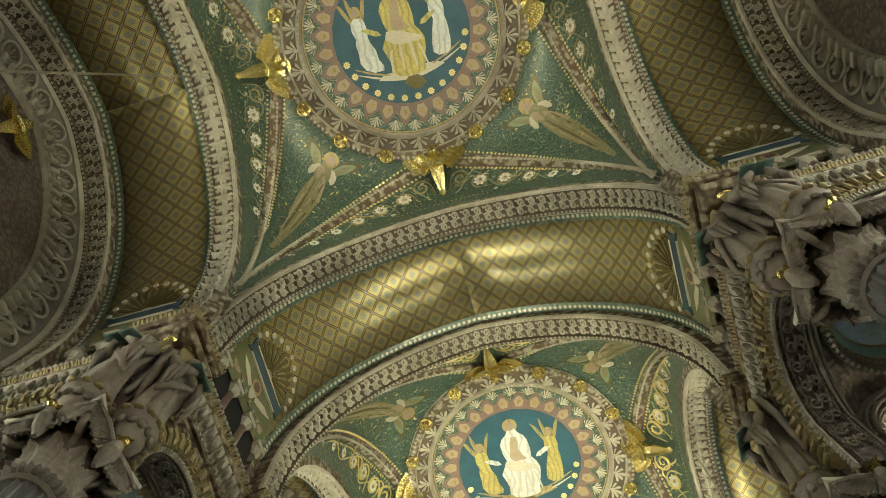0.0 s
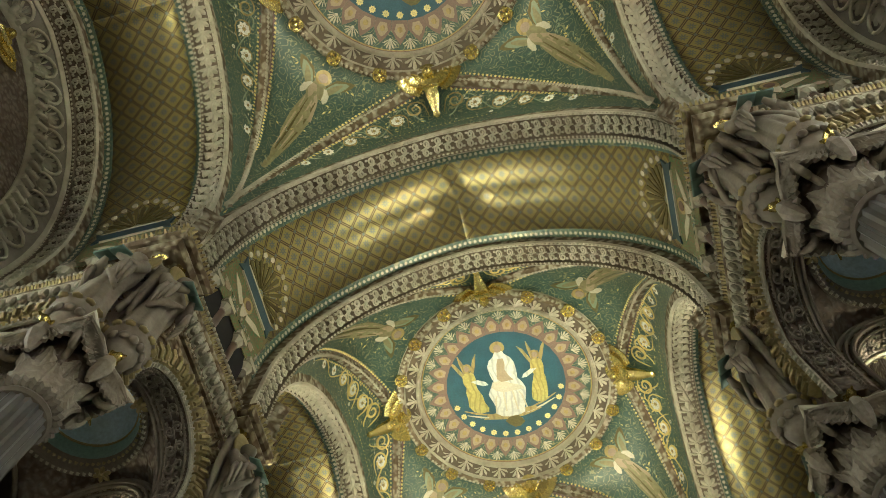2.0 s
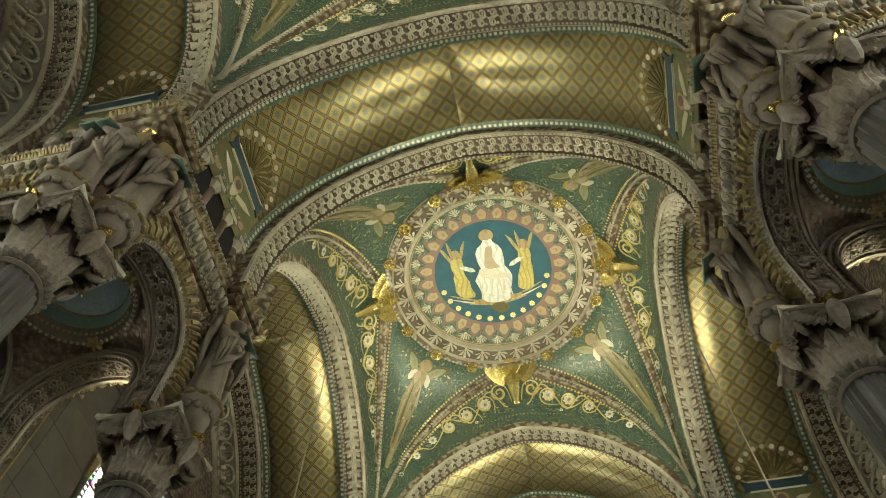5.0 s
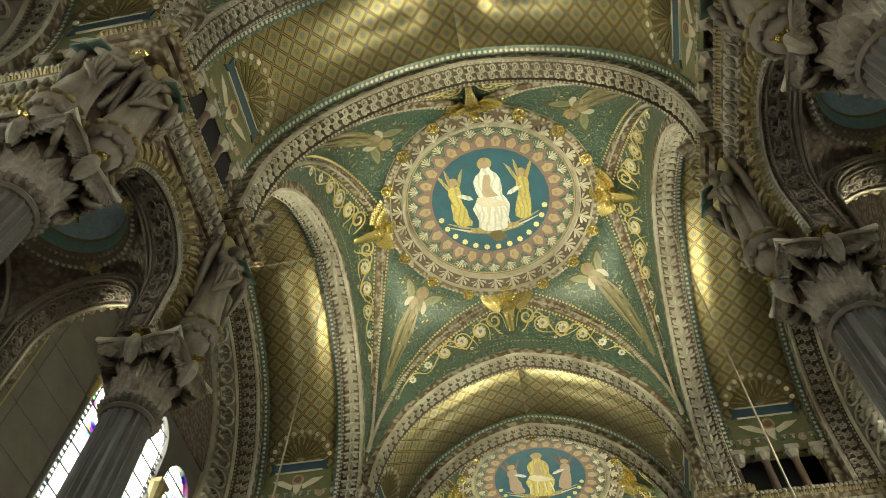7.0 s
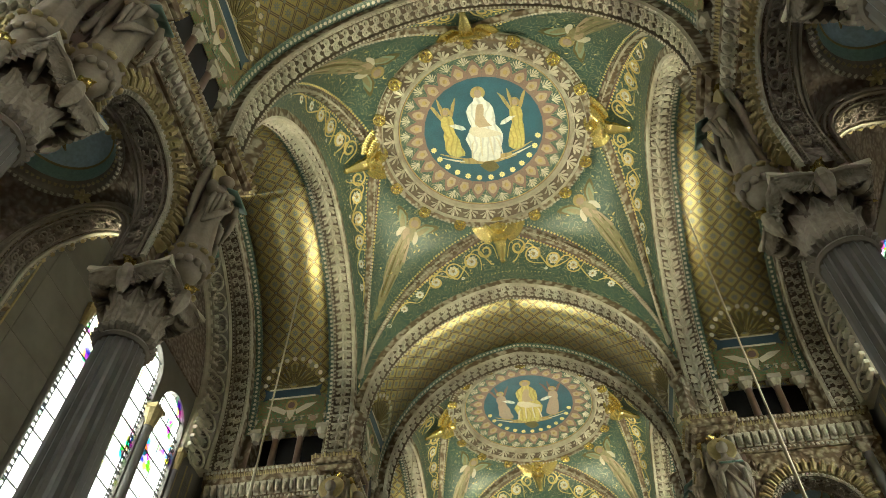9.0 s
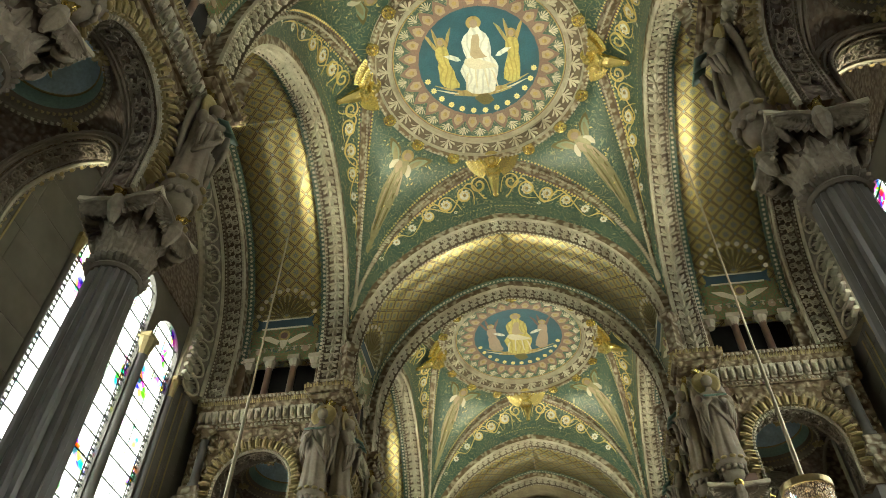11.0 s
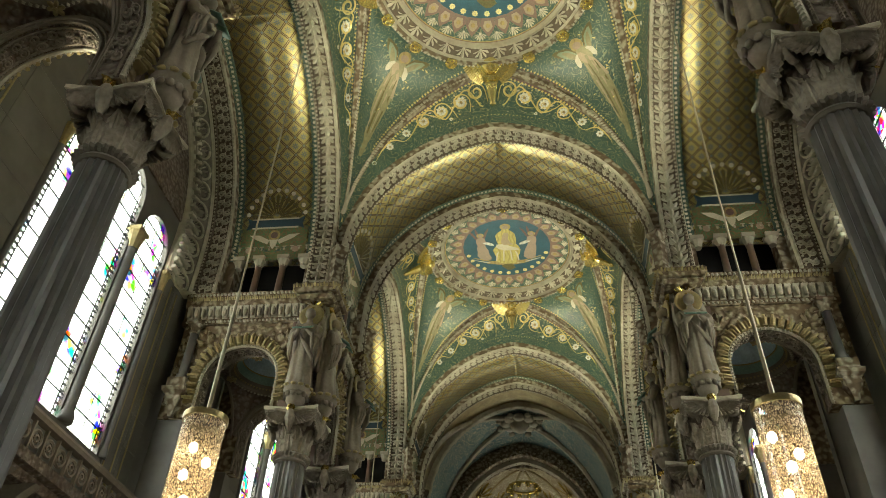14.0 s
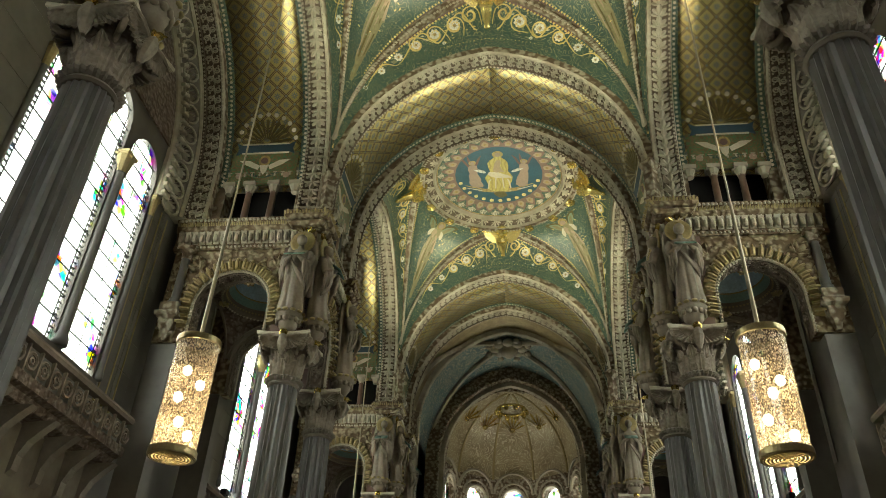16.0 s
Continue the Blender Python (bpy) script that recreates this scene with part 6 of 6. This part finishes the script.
# ---- side walls, windows, balconies ----
s = Shape()
s.box(-12, -14, -0.3, 12, 52, 0)
thing("floor", "pale stone church floor", "floor", kind="structure", data=s.mesh("floor", FLOORING))
LANCETS = [(-1.9, 0.78, 9.5, 15.7, 0.85), (0.0, 0.78, 9.5, 16.2, 0.85), (1.9, 0.78, 9.5, 15.7, 0.85)]
WIN_SHIFT = 0.9
SHELL = fan_mesh("shell", STONE, 0.42, 7, 0.1, 1.3)
SHELL_RIM = Shape().tube([(0.22 + 0.34 * math.cos(2 * math.pi * k / 14), 0.3 * math.sin(2 * math.pi * k / 14), 0.03) for k in range(15)], 0.045, 5).mesh("shell_rim", STONE, True)
BAR = Shape().box(-0.02, -0.06, -0.05, 0.34, 0.06, 0.1, bevel=0.025).mesh("dentil", STONE)
PANE = Shape().box(-0.39, -0.008, -0.3, 0.39, 0.008, 0.3).mesh("pane", GLASS)
MULLION = Shape().turned([(0.2, 9.5), (0.2, 9.65), (0.14, 9.8), (0.135, 14.6), (0.17, 14.65)], 16).mesh("shaft", SHAFT, True)
MULL_CAP = Shape().turned([(0.16, 14.65), (0.18, 14.8), (0.25, 15.2)], 10).box(-0.26, -0.2, 15.2, 0.26, 0.2, 15.36, bevel=0.03).mesh("capital", DULL_GILT)
RINGLET = Shape().tube([(0.17 * math.cos(2 * math.pi * k / 12), 0, 0.17 * math.sin(2 * math.pi * k / 12)) for k in range(13)], 0.04, 5).tube([(0.07 * math.cos(2 * math.pi * k / 8), 0, 0.07 * math.sin(2 * math.pi * k / 8)) for k in range(9)], 0.03, 4).box(-0.235, -0.04, -0.3, -0.185, 0.04, 0.3).mesh("baluster", SHADE_STONE)
BRACKET = Shape().loft([[(-0.11, -0.02, z), (0.11, -0.02, z), (0.11, y, z), (-0.11, y, z)] for z, y in ((-1.15, 0.04), (-1.05, 0.14), (-0.75, 0.16), (-0.45, 0.3), (-0.2, 0.55), (0.0, 0.78))]).mesh("bracket", STONE_DARK)


def window(yc, side, number):
    """Three leaded lancets: panes, lead bars, coloured border."""
    m = aside(side * (WALL_X + 0.08), yc + WIN_SHIFT, side)
    top = thing("window_%d" % number, "tall leaded stained-glass lancet windows bright with daylight", "window", m, kind="structure")
    for c, h, zb, zs, rise in LANCETS:
        rows = int((zs + rise - zb) / 0.6)
        for i in range(rows + 1):
            for q in (-1, 1):
                piece("pane", PANE, top, Matrix.Translation((c + q * 0.39, 0, zb + 0.3 + 0.6 * i)))
        sh = Shape()
        for i in range(rows + 2):
            sh.box(c - h, -0.02, zb + 0.6 * i - 0.01, c + h, 0.02, zb + 0.6 * i + 0.01)
        sh.box(c - 0.004, -0.012, zb, c + 0.004, 0.012, zs + rise)
        for q in (-1, 1):
            sh.box(c + q * 0.6 - 0.006, -0.018, zb, c + q * 0.6 + 0.006, 0.018, zs + rise * 0.5)
        for i in range(int((zs - zb) / 0.16)):
            for q in (-1, 1):
                sh.box(c + q * 0.66 - 0.06, -0.026, zb + 0.16 * i, c + q * 0.66 + 0.06, 0.026, zb + 0.16 * i + 0.03)
        piece("lead_bars", sh.mesh("lead_bars", LEAD), top, label="black lead and iron bars")
    for u in (-0.95, 0.95):
        p = piece("mullion", MULLION, top, Matrix.Translation((u, -0.14, 0)), "round stone mullion")
        piece("capital", MULL_CAP, p, label="gilded mullion capital")
    for u in (-2.86, 2.86):
        p = piece("mullion", MULLION, top, Matrix.Translation((u, -0.12, 0)) @ Matrix.Diagonal((0.6, 0.6, 1, 1)), "round stone mullion")
        piece("capital", MULL_CAP, p, label="gilded mullion capital")


SLAB = Shape().loft([[(-0.5, 0, -0.5), (0.5, 0, -0.5), (0.5, 0, 0.5), (-0.5, 0, 0.5)], [(-0.5, -0.015, -0.5), (0.5, -0.015, -0.5), (0.5, -0.015, 0.5), (-0.5, -0.015, 0.5)], [(-0.485, -0.02, -0.488), (0.485, -0.02, -0.488), (0.485, -0.02, 0.488), (-0.485, -0.02, 0.488)]]).mesh("slab", SLAB_STONE)
number = 0
for side in (-1, 1):
    for yc in BAYS:
        m = aside(side * WALL_X, yc, side)
        holes = [(c - side * WIN_SHIFT, h, zb, zs, rise) for c, h, zb, zs, rise in LANCETS]
        thing("wall_side", "grey marble side wall with three tall lancet windows", "wall", m, kind="structure",
              data=pierced("window_wall", -7.2, 7.2, 0, 26, 0.16, holes, MARBLE))
        number += 1
        window(yc, side, number)
        # carved arch with shells round the window wall
        face = aside(side * 9.33, yc, side)
        body = swept(lambda off: arch_pts(SPAN, SPRING, CROWN, off, 15.4), [(0.0, 0.3), (0.0, -0.02), (0.06, -0.1), (0.1, -0.06), (0.3, -0.95), (0.22, -1.0), (0.2, -1.12), (0.3, -1.2), (0.42, -1.2), (0.42, 0.3)], "shell_arch", [STONE, CARVED, STONE_DARK], [0, 0, 0, 2, 0, 0, 0, 0, 0, 0])
        arch = thing("shell_arch", "carved stone arch with a row of shells round the windows", "arch", face, "window arches", data=body)
        for u, z, a in along(arch_pts(SPAN, SPRING, CROWN, -0.88, 15.4), 0.66, 0.3):
            mm = Matrix.Translation((u, 0.26, z)) @ Matrix.Rotation(-a, 4, "Y") @ Matrix(((0, 1, 0, 0), (0, 0, -1, 0), (1, 0, 0, 0), (0, 0, 0, 1))) @ Matrix.Rotation(-0.25, 4, "Y")
            sp = piece("shell", SHELL, arch, mm @ Matrix.Translation((0.08, 0, 0.02)))
            piece("shell_rim", SHELL_RIM, sp)
        for u, z, a in along(arch_pts(SPAN, SPRING, CROWN, -1.2, 15.4), 0.3, 0.1):
            piece("dentil", BAR, arch, Matrix.Translation((u, 0.14, z)) @ Matrix.Rotation(-a, 4, "Y") @ Matrix(((0, 1, 0, 0), (0, 0, -1, 0), (1, 0, 0, 0), (0, 0, 0, 1))) @ Matrix.Translation((-0.02, 0, 0)))
        thing("gilded_angel", "gilded winged statue above the window arch", "statue", Matrix.Translation((side * 9.55, yc, 20.1)) @ Matrix(((0, 0, -side, 0), (0, side, 0, 0), (-1, 0, 0, 0), (0, 0, 0, 1))), "gilded statues", data=GILDED)
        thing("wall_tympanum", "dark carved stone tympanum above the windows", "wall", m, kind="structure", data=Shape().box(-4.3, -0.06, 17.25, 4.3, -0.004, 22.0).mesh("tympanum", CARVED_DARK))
        # balcony
        bal = thing("balcony", "carved stone balcony with a pierced balustrade under the windows", "balcony", aside(side * WALL_X, yc, side), "balconies",
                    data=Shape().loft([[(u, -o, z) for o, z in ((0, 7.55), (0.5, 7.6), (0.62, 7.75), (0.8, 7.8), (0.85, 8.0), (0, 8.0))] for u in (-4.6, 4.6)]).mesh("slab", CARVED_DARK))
        piece("handrail", Shape().loft([[(u, -o, z) for o, z in ((0.66, 8.64), (0.86, 8.64), (0.9, 8.72), (0.86, 8.8), (0.66, 8.8))] for u in (-4.6, 4.6)]).mesh("handrail", SHADE_STONE), bal)
        for k in range(20):
            piece("baluster", RINGLET, bal, Matrix.Translation((-4.4 + 0.47 * k, -0.76, 8.32)))
        for k in range(11):
            piece("bracket", BRACKET, bal, Matrix.Translation((-4.5 + 0.9 * k, 0.01, 7.6)) @ Matrix.Rotation(math.pi, 4, "Z"), "dark curved stone bracket")
        # floodlight on the balcony
        for q in (2.9 * side,):
            fl = thing("floodlight", "small black floodlight clamped on the balcony rail", "floodlight", aside(side * WALL_X, yc, side) @ Matrix.Translation((q, -0.76, 8.8)), "floodlights",
                       data=Shape().turned([(0.05, 0), (0.05, 0.12)], 8).box(-0.16, -0.1, 0.12, 0.16, 0.1, 0.3, bevel=0.02).mesh("floodlight", IRON))
        thing("wall_mosaic", "faded cream and green mosaic below the balcony", "mosaic", aside(side * WALL_X, yc, side), kind="structure",
              data=Shape().box(-4.6, -0.03, 3.0, 4.6, -0.005, 7.5).mesh("wall_mosaic", FRESCO))
        lining = thing("wall_lining", "grey marble slabs lining the side wall", "wall lining", aside(side * WALL_X, yc, side), kind="structure")
        for q in (-1, 1):
            edge = 2.9 + (WIN_SHIFT if q * side < 0 else -WIN_SHIFT)
            wide = (5.2 - edge) / 2
            for k in range(2):
                for r in range(7):
                    piece("slab", SLAB, lining, Matrix.Translation((q * (edge + wide * (k + 0.5)), -0.02, 9.3 + 0.9 * r + 0.45)) @ Matrix.Diagonal((wide - 0.012, 1, 0.888, 1)))
        for q in (-1, 1):
            sh = Shape()
            for k in range(3):
                sh.box(q * (3.9 + 0.4 * k) - 0.025, -0.06, 9.0, q * (3.9 + 0.4 * k) + 0.025, 0.0, 15.2)
            thing("trim", "narrow gilt strips on the marble wall", "trim", aside(side * WALL_X, yc, side), kind="structure", data=sh.mesh("trim", DULL_GILT))
s = Shape()
s.box(-12, -12.5, 0, 12, -12, 27)
thing("wall_back", "plain grey stone end wall", "wall", kind="structure", data=s.mesh("end", MARBLE))
s = Shape()
s.box(-12, -14, 26.2, 12, 52, 26.5)
thing("ceiling", "dark roof above the vaults", "ceiling", kind="structure", data=s.mesh("roof", STONE_DARK))

for side in (-1, 1):
    thing("wall_aisle", "plain dark stone wall beside the choir", "wall", kind="structure", data=Shape().box(side * 9.83 - 0.08, 34.21, 0, side * 9.83 + 0.08, 52, 26).box(min(side * 5.56, side * 9.74), 45.5, 0, max(side * 5.56, side * 9.74), 45.8, 26).mesh("wall_aisle", MARBLE))
    sh = Shape().box(side * 12.0 - 0.02, -12, 0, side * 12.0 + 0.02, 46, 24)
    thing("backdrop", "bright overcast sky outside the windows", "sky", kind="structure", data=sh.mesh("backdrop", SKYLIGHT))
sh = Shape().box(-12, 52.0, 0, 12, 52.04, 24)
thing("backdrop", "bright overcast sky outside the apse", "sky", kind="structure", data=sh.mesh("backdrop", SKY_DIM))

# ---- hanging lamps ----
LAMP_RING = Shape().loft([[(r * math.cos(2 * math.pi * j / 40), r * math.sin(2 * math.pi * j / 40), z) for j in range(40)] for r, z in ((0.4, 0), (0.43, 0.0), (0.435, 0.02), (0.435, 0.11), (0.43, 0.13), (0.4, 0.13), (0.4, 0))], cap=False).mesh("brass_band", BRASS, False)
LAMP_GRILLE = Shape()
for q in (0.06, 0.12, 0.18, 0.24, 0.3, 0.36, 0.4):
    LAMP_GRILLE.tube([(q * math.cos(2 * math.pi * k / 24), q * math.sin(2 * math.pi * k / 24), 0) for k in range(25)], 0.02, 4)
LAMP_GRILLE = LAMP_GRILLE.mesh("grille", BRASS)
LAMP_GLASS = Shape().loft([[(r * math.cos(2 * math.pi * j / 40), r * math.sin(2 * math.pi * j / 40), z) for j in range(40)] for r, z in ((0.4, 0.05), (0.4, 0.75), (0.4, 1.45), (0.4, 2.24))], cap=False).mesh("cut_glass", CUT_GLASS, True)
BULB = Shape().ball((0, 0, 0), (0.085, 0.085, 0.1), 0, 10, 6).mesh("bulb", BULB_GLOW, True)


def hanging_lamp(x, y):
    top = thing("hanging_lamp", "gilt cylinder lamp of cut glass hanging on a cable", "lamp", Matrix.Translation((x, y, 6.17)), "hanging lamps")
    piece("brass_band", LAMP_RING, top, Matrix.Translation((0, 0, 2.2)), "brass band")
    piece("brass_band", LAMP_RING, top, label="brass band")
    piece("grille", LAMP_GRILLE, top, label="brass grille of rings")
    piece("cut_glass", LAMP_GLASS, top, label="glowing amber cut glass")
    for k in range(5):
        piece("bulb", BULB, top, Matrix.Translation((0.2 * math.cos(2.2 * k), 0.2 * math.sin(2.2 * k), 0.4 + 0.34 * k)), "glowing bulb")
    piece("cable", Shape().tube([(0, 0, 2.3), (0, 0, 16.25)], 0.022, 6).mesh("cable", STEEL), top, label="thin steel cable")
    piece("stem", Shape().turned([(0.06, 2.25), (0.045, 2.4), (0.035, 5.2), (0.022, 5.4)], 10).mesh("stem", STEEL), top)
    return top


for yc in BAYS:
    for side in (-1, 1):
        hanging_lamp(side * LAMP_X, yc + LAMP_DY)

# ---- choir ----
inner = arch_pts(SPAN, SPRING, CROWN, 0.2, 9.0, 16)
for a, b, mat, word in ((36.35, 38.0, OLIVE_GOLD, "dim olive and gold mosaic vault before the choir"), (38.0, 43.6, TEAL, "teal and cream mosaic vault of the choir")):
    sh = Shape()
    sh.loft([[(u, w, z) for u, z in inner] for w in (a, (a + b) / 2, b)], cap=False, closed=False)
    sh.loft([[(u * 1.08, w, z + 0.4) for u, z in inner] for w in (b, (a + b) / 2, a)], cap=False, closed=False)
    thing("vault_choir", word, "vault", kind="structure", data=sh.mesh("vault_choir", mat, True))
for sg in (-1, 1):
    sh = Shape().box(sg * 5.3 - 0.25, 36.36, 0, sg * 5.3 + 0.25, 44, 17)
    thing("wall_choir", "dark stone side wall of the choir", "wall", kind="structure", data=sh.mesh("wall_choir", STONE_DARK))
    for sy in (-1, 1):
        pts = []
        for k in range(13):
            t = k / 12
            x = sg * 4.9 * (1 - t)
            pts.append((x, 40 + sy * 3.5 * (1 - t), bay_z(x, off=0.2) - 0.12))
        thing("choir_rib", "carved stone rib of the choir vault", "vault rib", None, "choir ribs", data=Shape().tube(pts, 0.16, 6).mesh("choir_rib", STONE))
boss = Shape().turned([(0.1, -0.6), (0.4, -0.45), (0.6, -0.15), (0.35, 0.1)], 14, 0, Matrix.Translation((0, 40, 22.3)))
for k in range(8):
    a = 2 * math.pi * k / 8
    boss.ball((0.8 * math.cos(a), 40 + 0.8 * math.sin(a), 22.25), (0.34, 0.34, 0.22), 0, 8, 4)
    boss.ball((1.25 * math.cos(a + 0.4), 40 + 1.25 * math.sin(a + 0.4), 22.15), (0.2, 0.2, 0.16), 0, 6, 3)
thing("vault_boss", "large carved leafy boss where the choir ribs meet", "boss", data=boss.mesh("vault_boss", STONE, True))
for y, off, mat, dep in ((38.0, -0.05, STONE, 0.4), (43.2, -0.55, CARVED, 0.5), (43.6, -0.85, STONE, 0.4)):
    me = swept(lambda o: arch_pts(SPAN, SPRING, CROWN, off + o, 2.0), [(0, 1.2), (0, 0.0), (0.06, -0.04), (dep - 0.06, -0.04), (dep, 0.0), (dep, 1.2)], "choir_arch", mat)
    a = thing("choir_arch", "moulded stone arch across the choir", "arch", across(y), "choir arches", data=me)
    sh = Shape()
    for u, z, q in along(arch_pts(SPAN, SPRING, CROWN, off, 10.0), 0.42, 0.1):
        sh.add(BEAD_V, BEAD_F, 0, Matrix.Translation((u, 0.1, z)) @ Matrix.Rotation(-q, 4, "Y") @ Matrix.Rotation(math.pi, 4, "X") @ Matrix.Diagonal((0.12, 0.1, 0.1, 1)))
        sh.add(BEAD_V, BEAD_F, 0, Matrix.Translation((u, -0.02, z + 0.2)) @ Matrix.Diagonal((0.1, 0.1, 0.1, 1)))
    piece("bead_row", sh.mesh("bead_row", STONE), a, kind="stuff")
APSE_Y, APSE_R = 44.0, 4.2
thing("wall_apse_arch", "dark stone wall around the apse arch", "wall", across(43.9), kind="structure", data=pierced("apse_front", -5.6, 5.6, 0, 26.2, 0.3, [(0, 3.95, 0, 17.0, 4.35)], CARVED))
SIDES = 5
for k in range(SIDES):
    a0 = math.pi * k / SIDES
    a1 = math.pi * (k + 1) / SIDES
    am = (a0 + a1) / 2
    w = APSE_R * math.sin((a1 - a0) / 2)
    d = APSE_R * math.cos((a1 - a0) / 2)
    m = Matrix.Translation((d * math.cos(am), APSE_Y + d * math.sin(am), 0)) @ Matrix.Rotation(am - math.pi / 2, 4, "Z")
    thing("wall_apse", "stone apse wall with a round-headed window", "wall", m, kind="structure", data=pierced("apse_side", -w - 0.1, w + 0.1, 0, 17.05, 0.5, [(0, 0.62, 9.0, 15.75, 0.62)], CARVED))
    win = thing("window_%d" % (10 + k), "round-headed apse window bright with daylight", "window", m @ Matrix.Translation((0, 0.3, 0)), kind="structure")
    for i in range(12):
        for q in (-1, 1):
            piece("pane", PANE, win, Matrix.Translation((q * 0.31, 0, 9.3 + 0.6 * i)))
    hood = Shape().tube([(-0.72 * math.cos(math.pi * i / 12), -0.03, 15.7 + 0.72 * math.sin(math.pi * i / 12)) for i in range(13)], 0.1, 6)
    hood.tube([(-1.2 * math.cos(math.pi * i / 16), -0.02, 16.1 + 1.3 * math.sin(math.pi * i / 16)) for i in range(17)], 0.09, 6)
    hood.tube([(-0.9 * math.cos(math.pi * i / 12), -0.02, 15.8 + 0.95 * math.sin(math.pi * i / 12)) for i in range(13)], 0.07, 6)
    thing("hood_mould", "round stone moulding over an apse window", "moulding", m, "apse hoods", data=hood.mesh("hood", STONE))
    # conch panel
    v, f = [], []
    for i in range(9):
        e = math.radians(90) * i / 8
        r = APSE_R * math.cos(e)
        for a in (a0, am, a1):
            v.append((r * math.cos(a), APSE_Y + r * math.sin(a), 17.0 + 4.3 * math.sin(e)))
    v += [(x * 1.06, APSE_Y + (y - APSE_Y) * 1.06, z + 0.15) for x, y, z in v]
    for i in range(8):
        for j in range(2):
            q = (3 * i + j, 3 * i + j + 1, 3 * i + j + 4, 3 * i + j + 3)
            f += [q, tuple(27 + p for p in q[::-1])]
    thing("vault_conch", "gold mosaic panel of the apse half dome", "vault", kind="structure", data=mesh_of("vault_conch", v, f, CONCH, None, True))
    rp = [((APSE_R * math.cos(e) - 0.03) * math.cos(a1), APSE_Y + (APSE_R * math.cos(e) - 0.03) * math.sin(a1), 17.0 + 4.3 * math.sin(e)) for e in [math.radians(85) * i / 10 for i in range(11)]]
    if k < SIDES - 1:
        thing("conch_rib", "gilded rib of the apse half dome", "vault rib", None, "conch ribs", data=Shape().tube(rp, 0.08, 6).mesh("conch_rib", DULL_GILT))
    e = 0.75
    p = Vector(((APSE_R * math.cos(e) - 0.15) * math.cos(am), APSE_Y + (APSE_R * math.cos(e) - 0.15) * math.sin(am), 17.0 + 4.2 * math.sin(e)))
    thing("conch_ornament", "gilded leaf ornament on an apse panel", "ornament", look(p, (0, APSE_Y - 4, 15)) @ Matrix.Rotation(math.pi / 2, 4, "Z") @ Matrix.Rotation(math.pi, 4, "X") @ Matrix.Scale(1.0, 4), "apse ornaments", data=fan_mesh("conch_ornament", BRIGHT_GILT, 1.15, 7, 0.14))
crown = Shape().tube([(0.9 * math.cos(2 * math.pi * i / 24), APSE_Y + 1.3 + 0.9 * math.sin(2 * math.pi * i / 24), 20.6) for i in range(25)], 0.09, 6)
for k in range(10):
    a = 2 * math.pi * k / 10
    crown.ball((0.95 * math.cos(a), APSE_Y + 1.3 + 0.95 * math.sin(a), 20.45), (0.16, 0.16, 0.22), 0, 6, 3)
thing("gilt_crown", "gilded leafy ring at the top of the apse vault", "ornament", data=crown.mesh("gilt_crown", GILT, True))
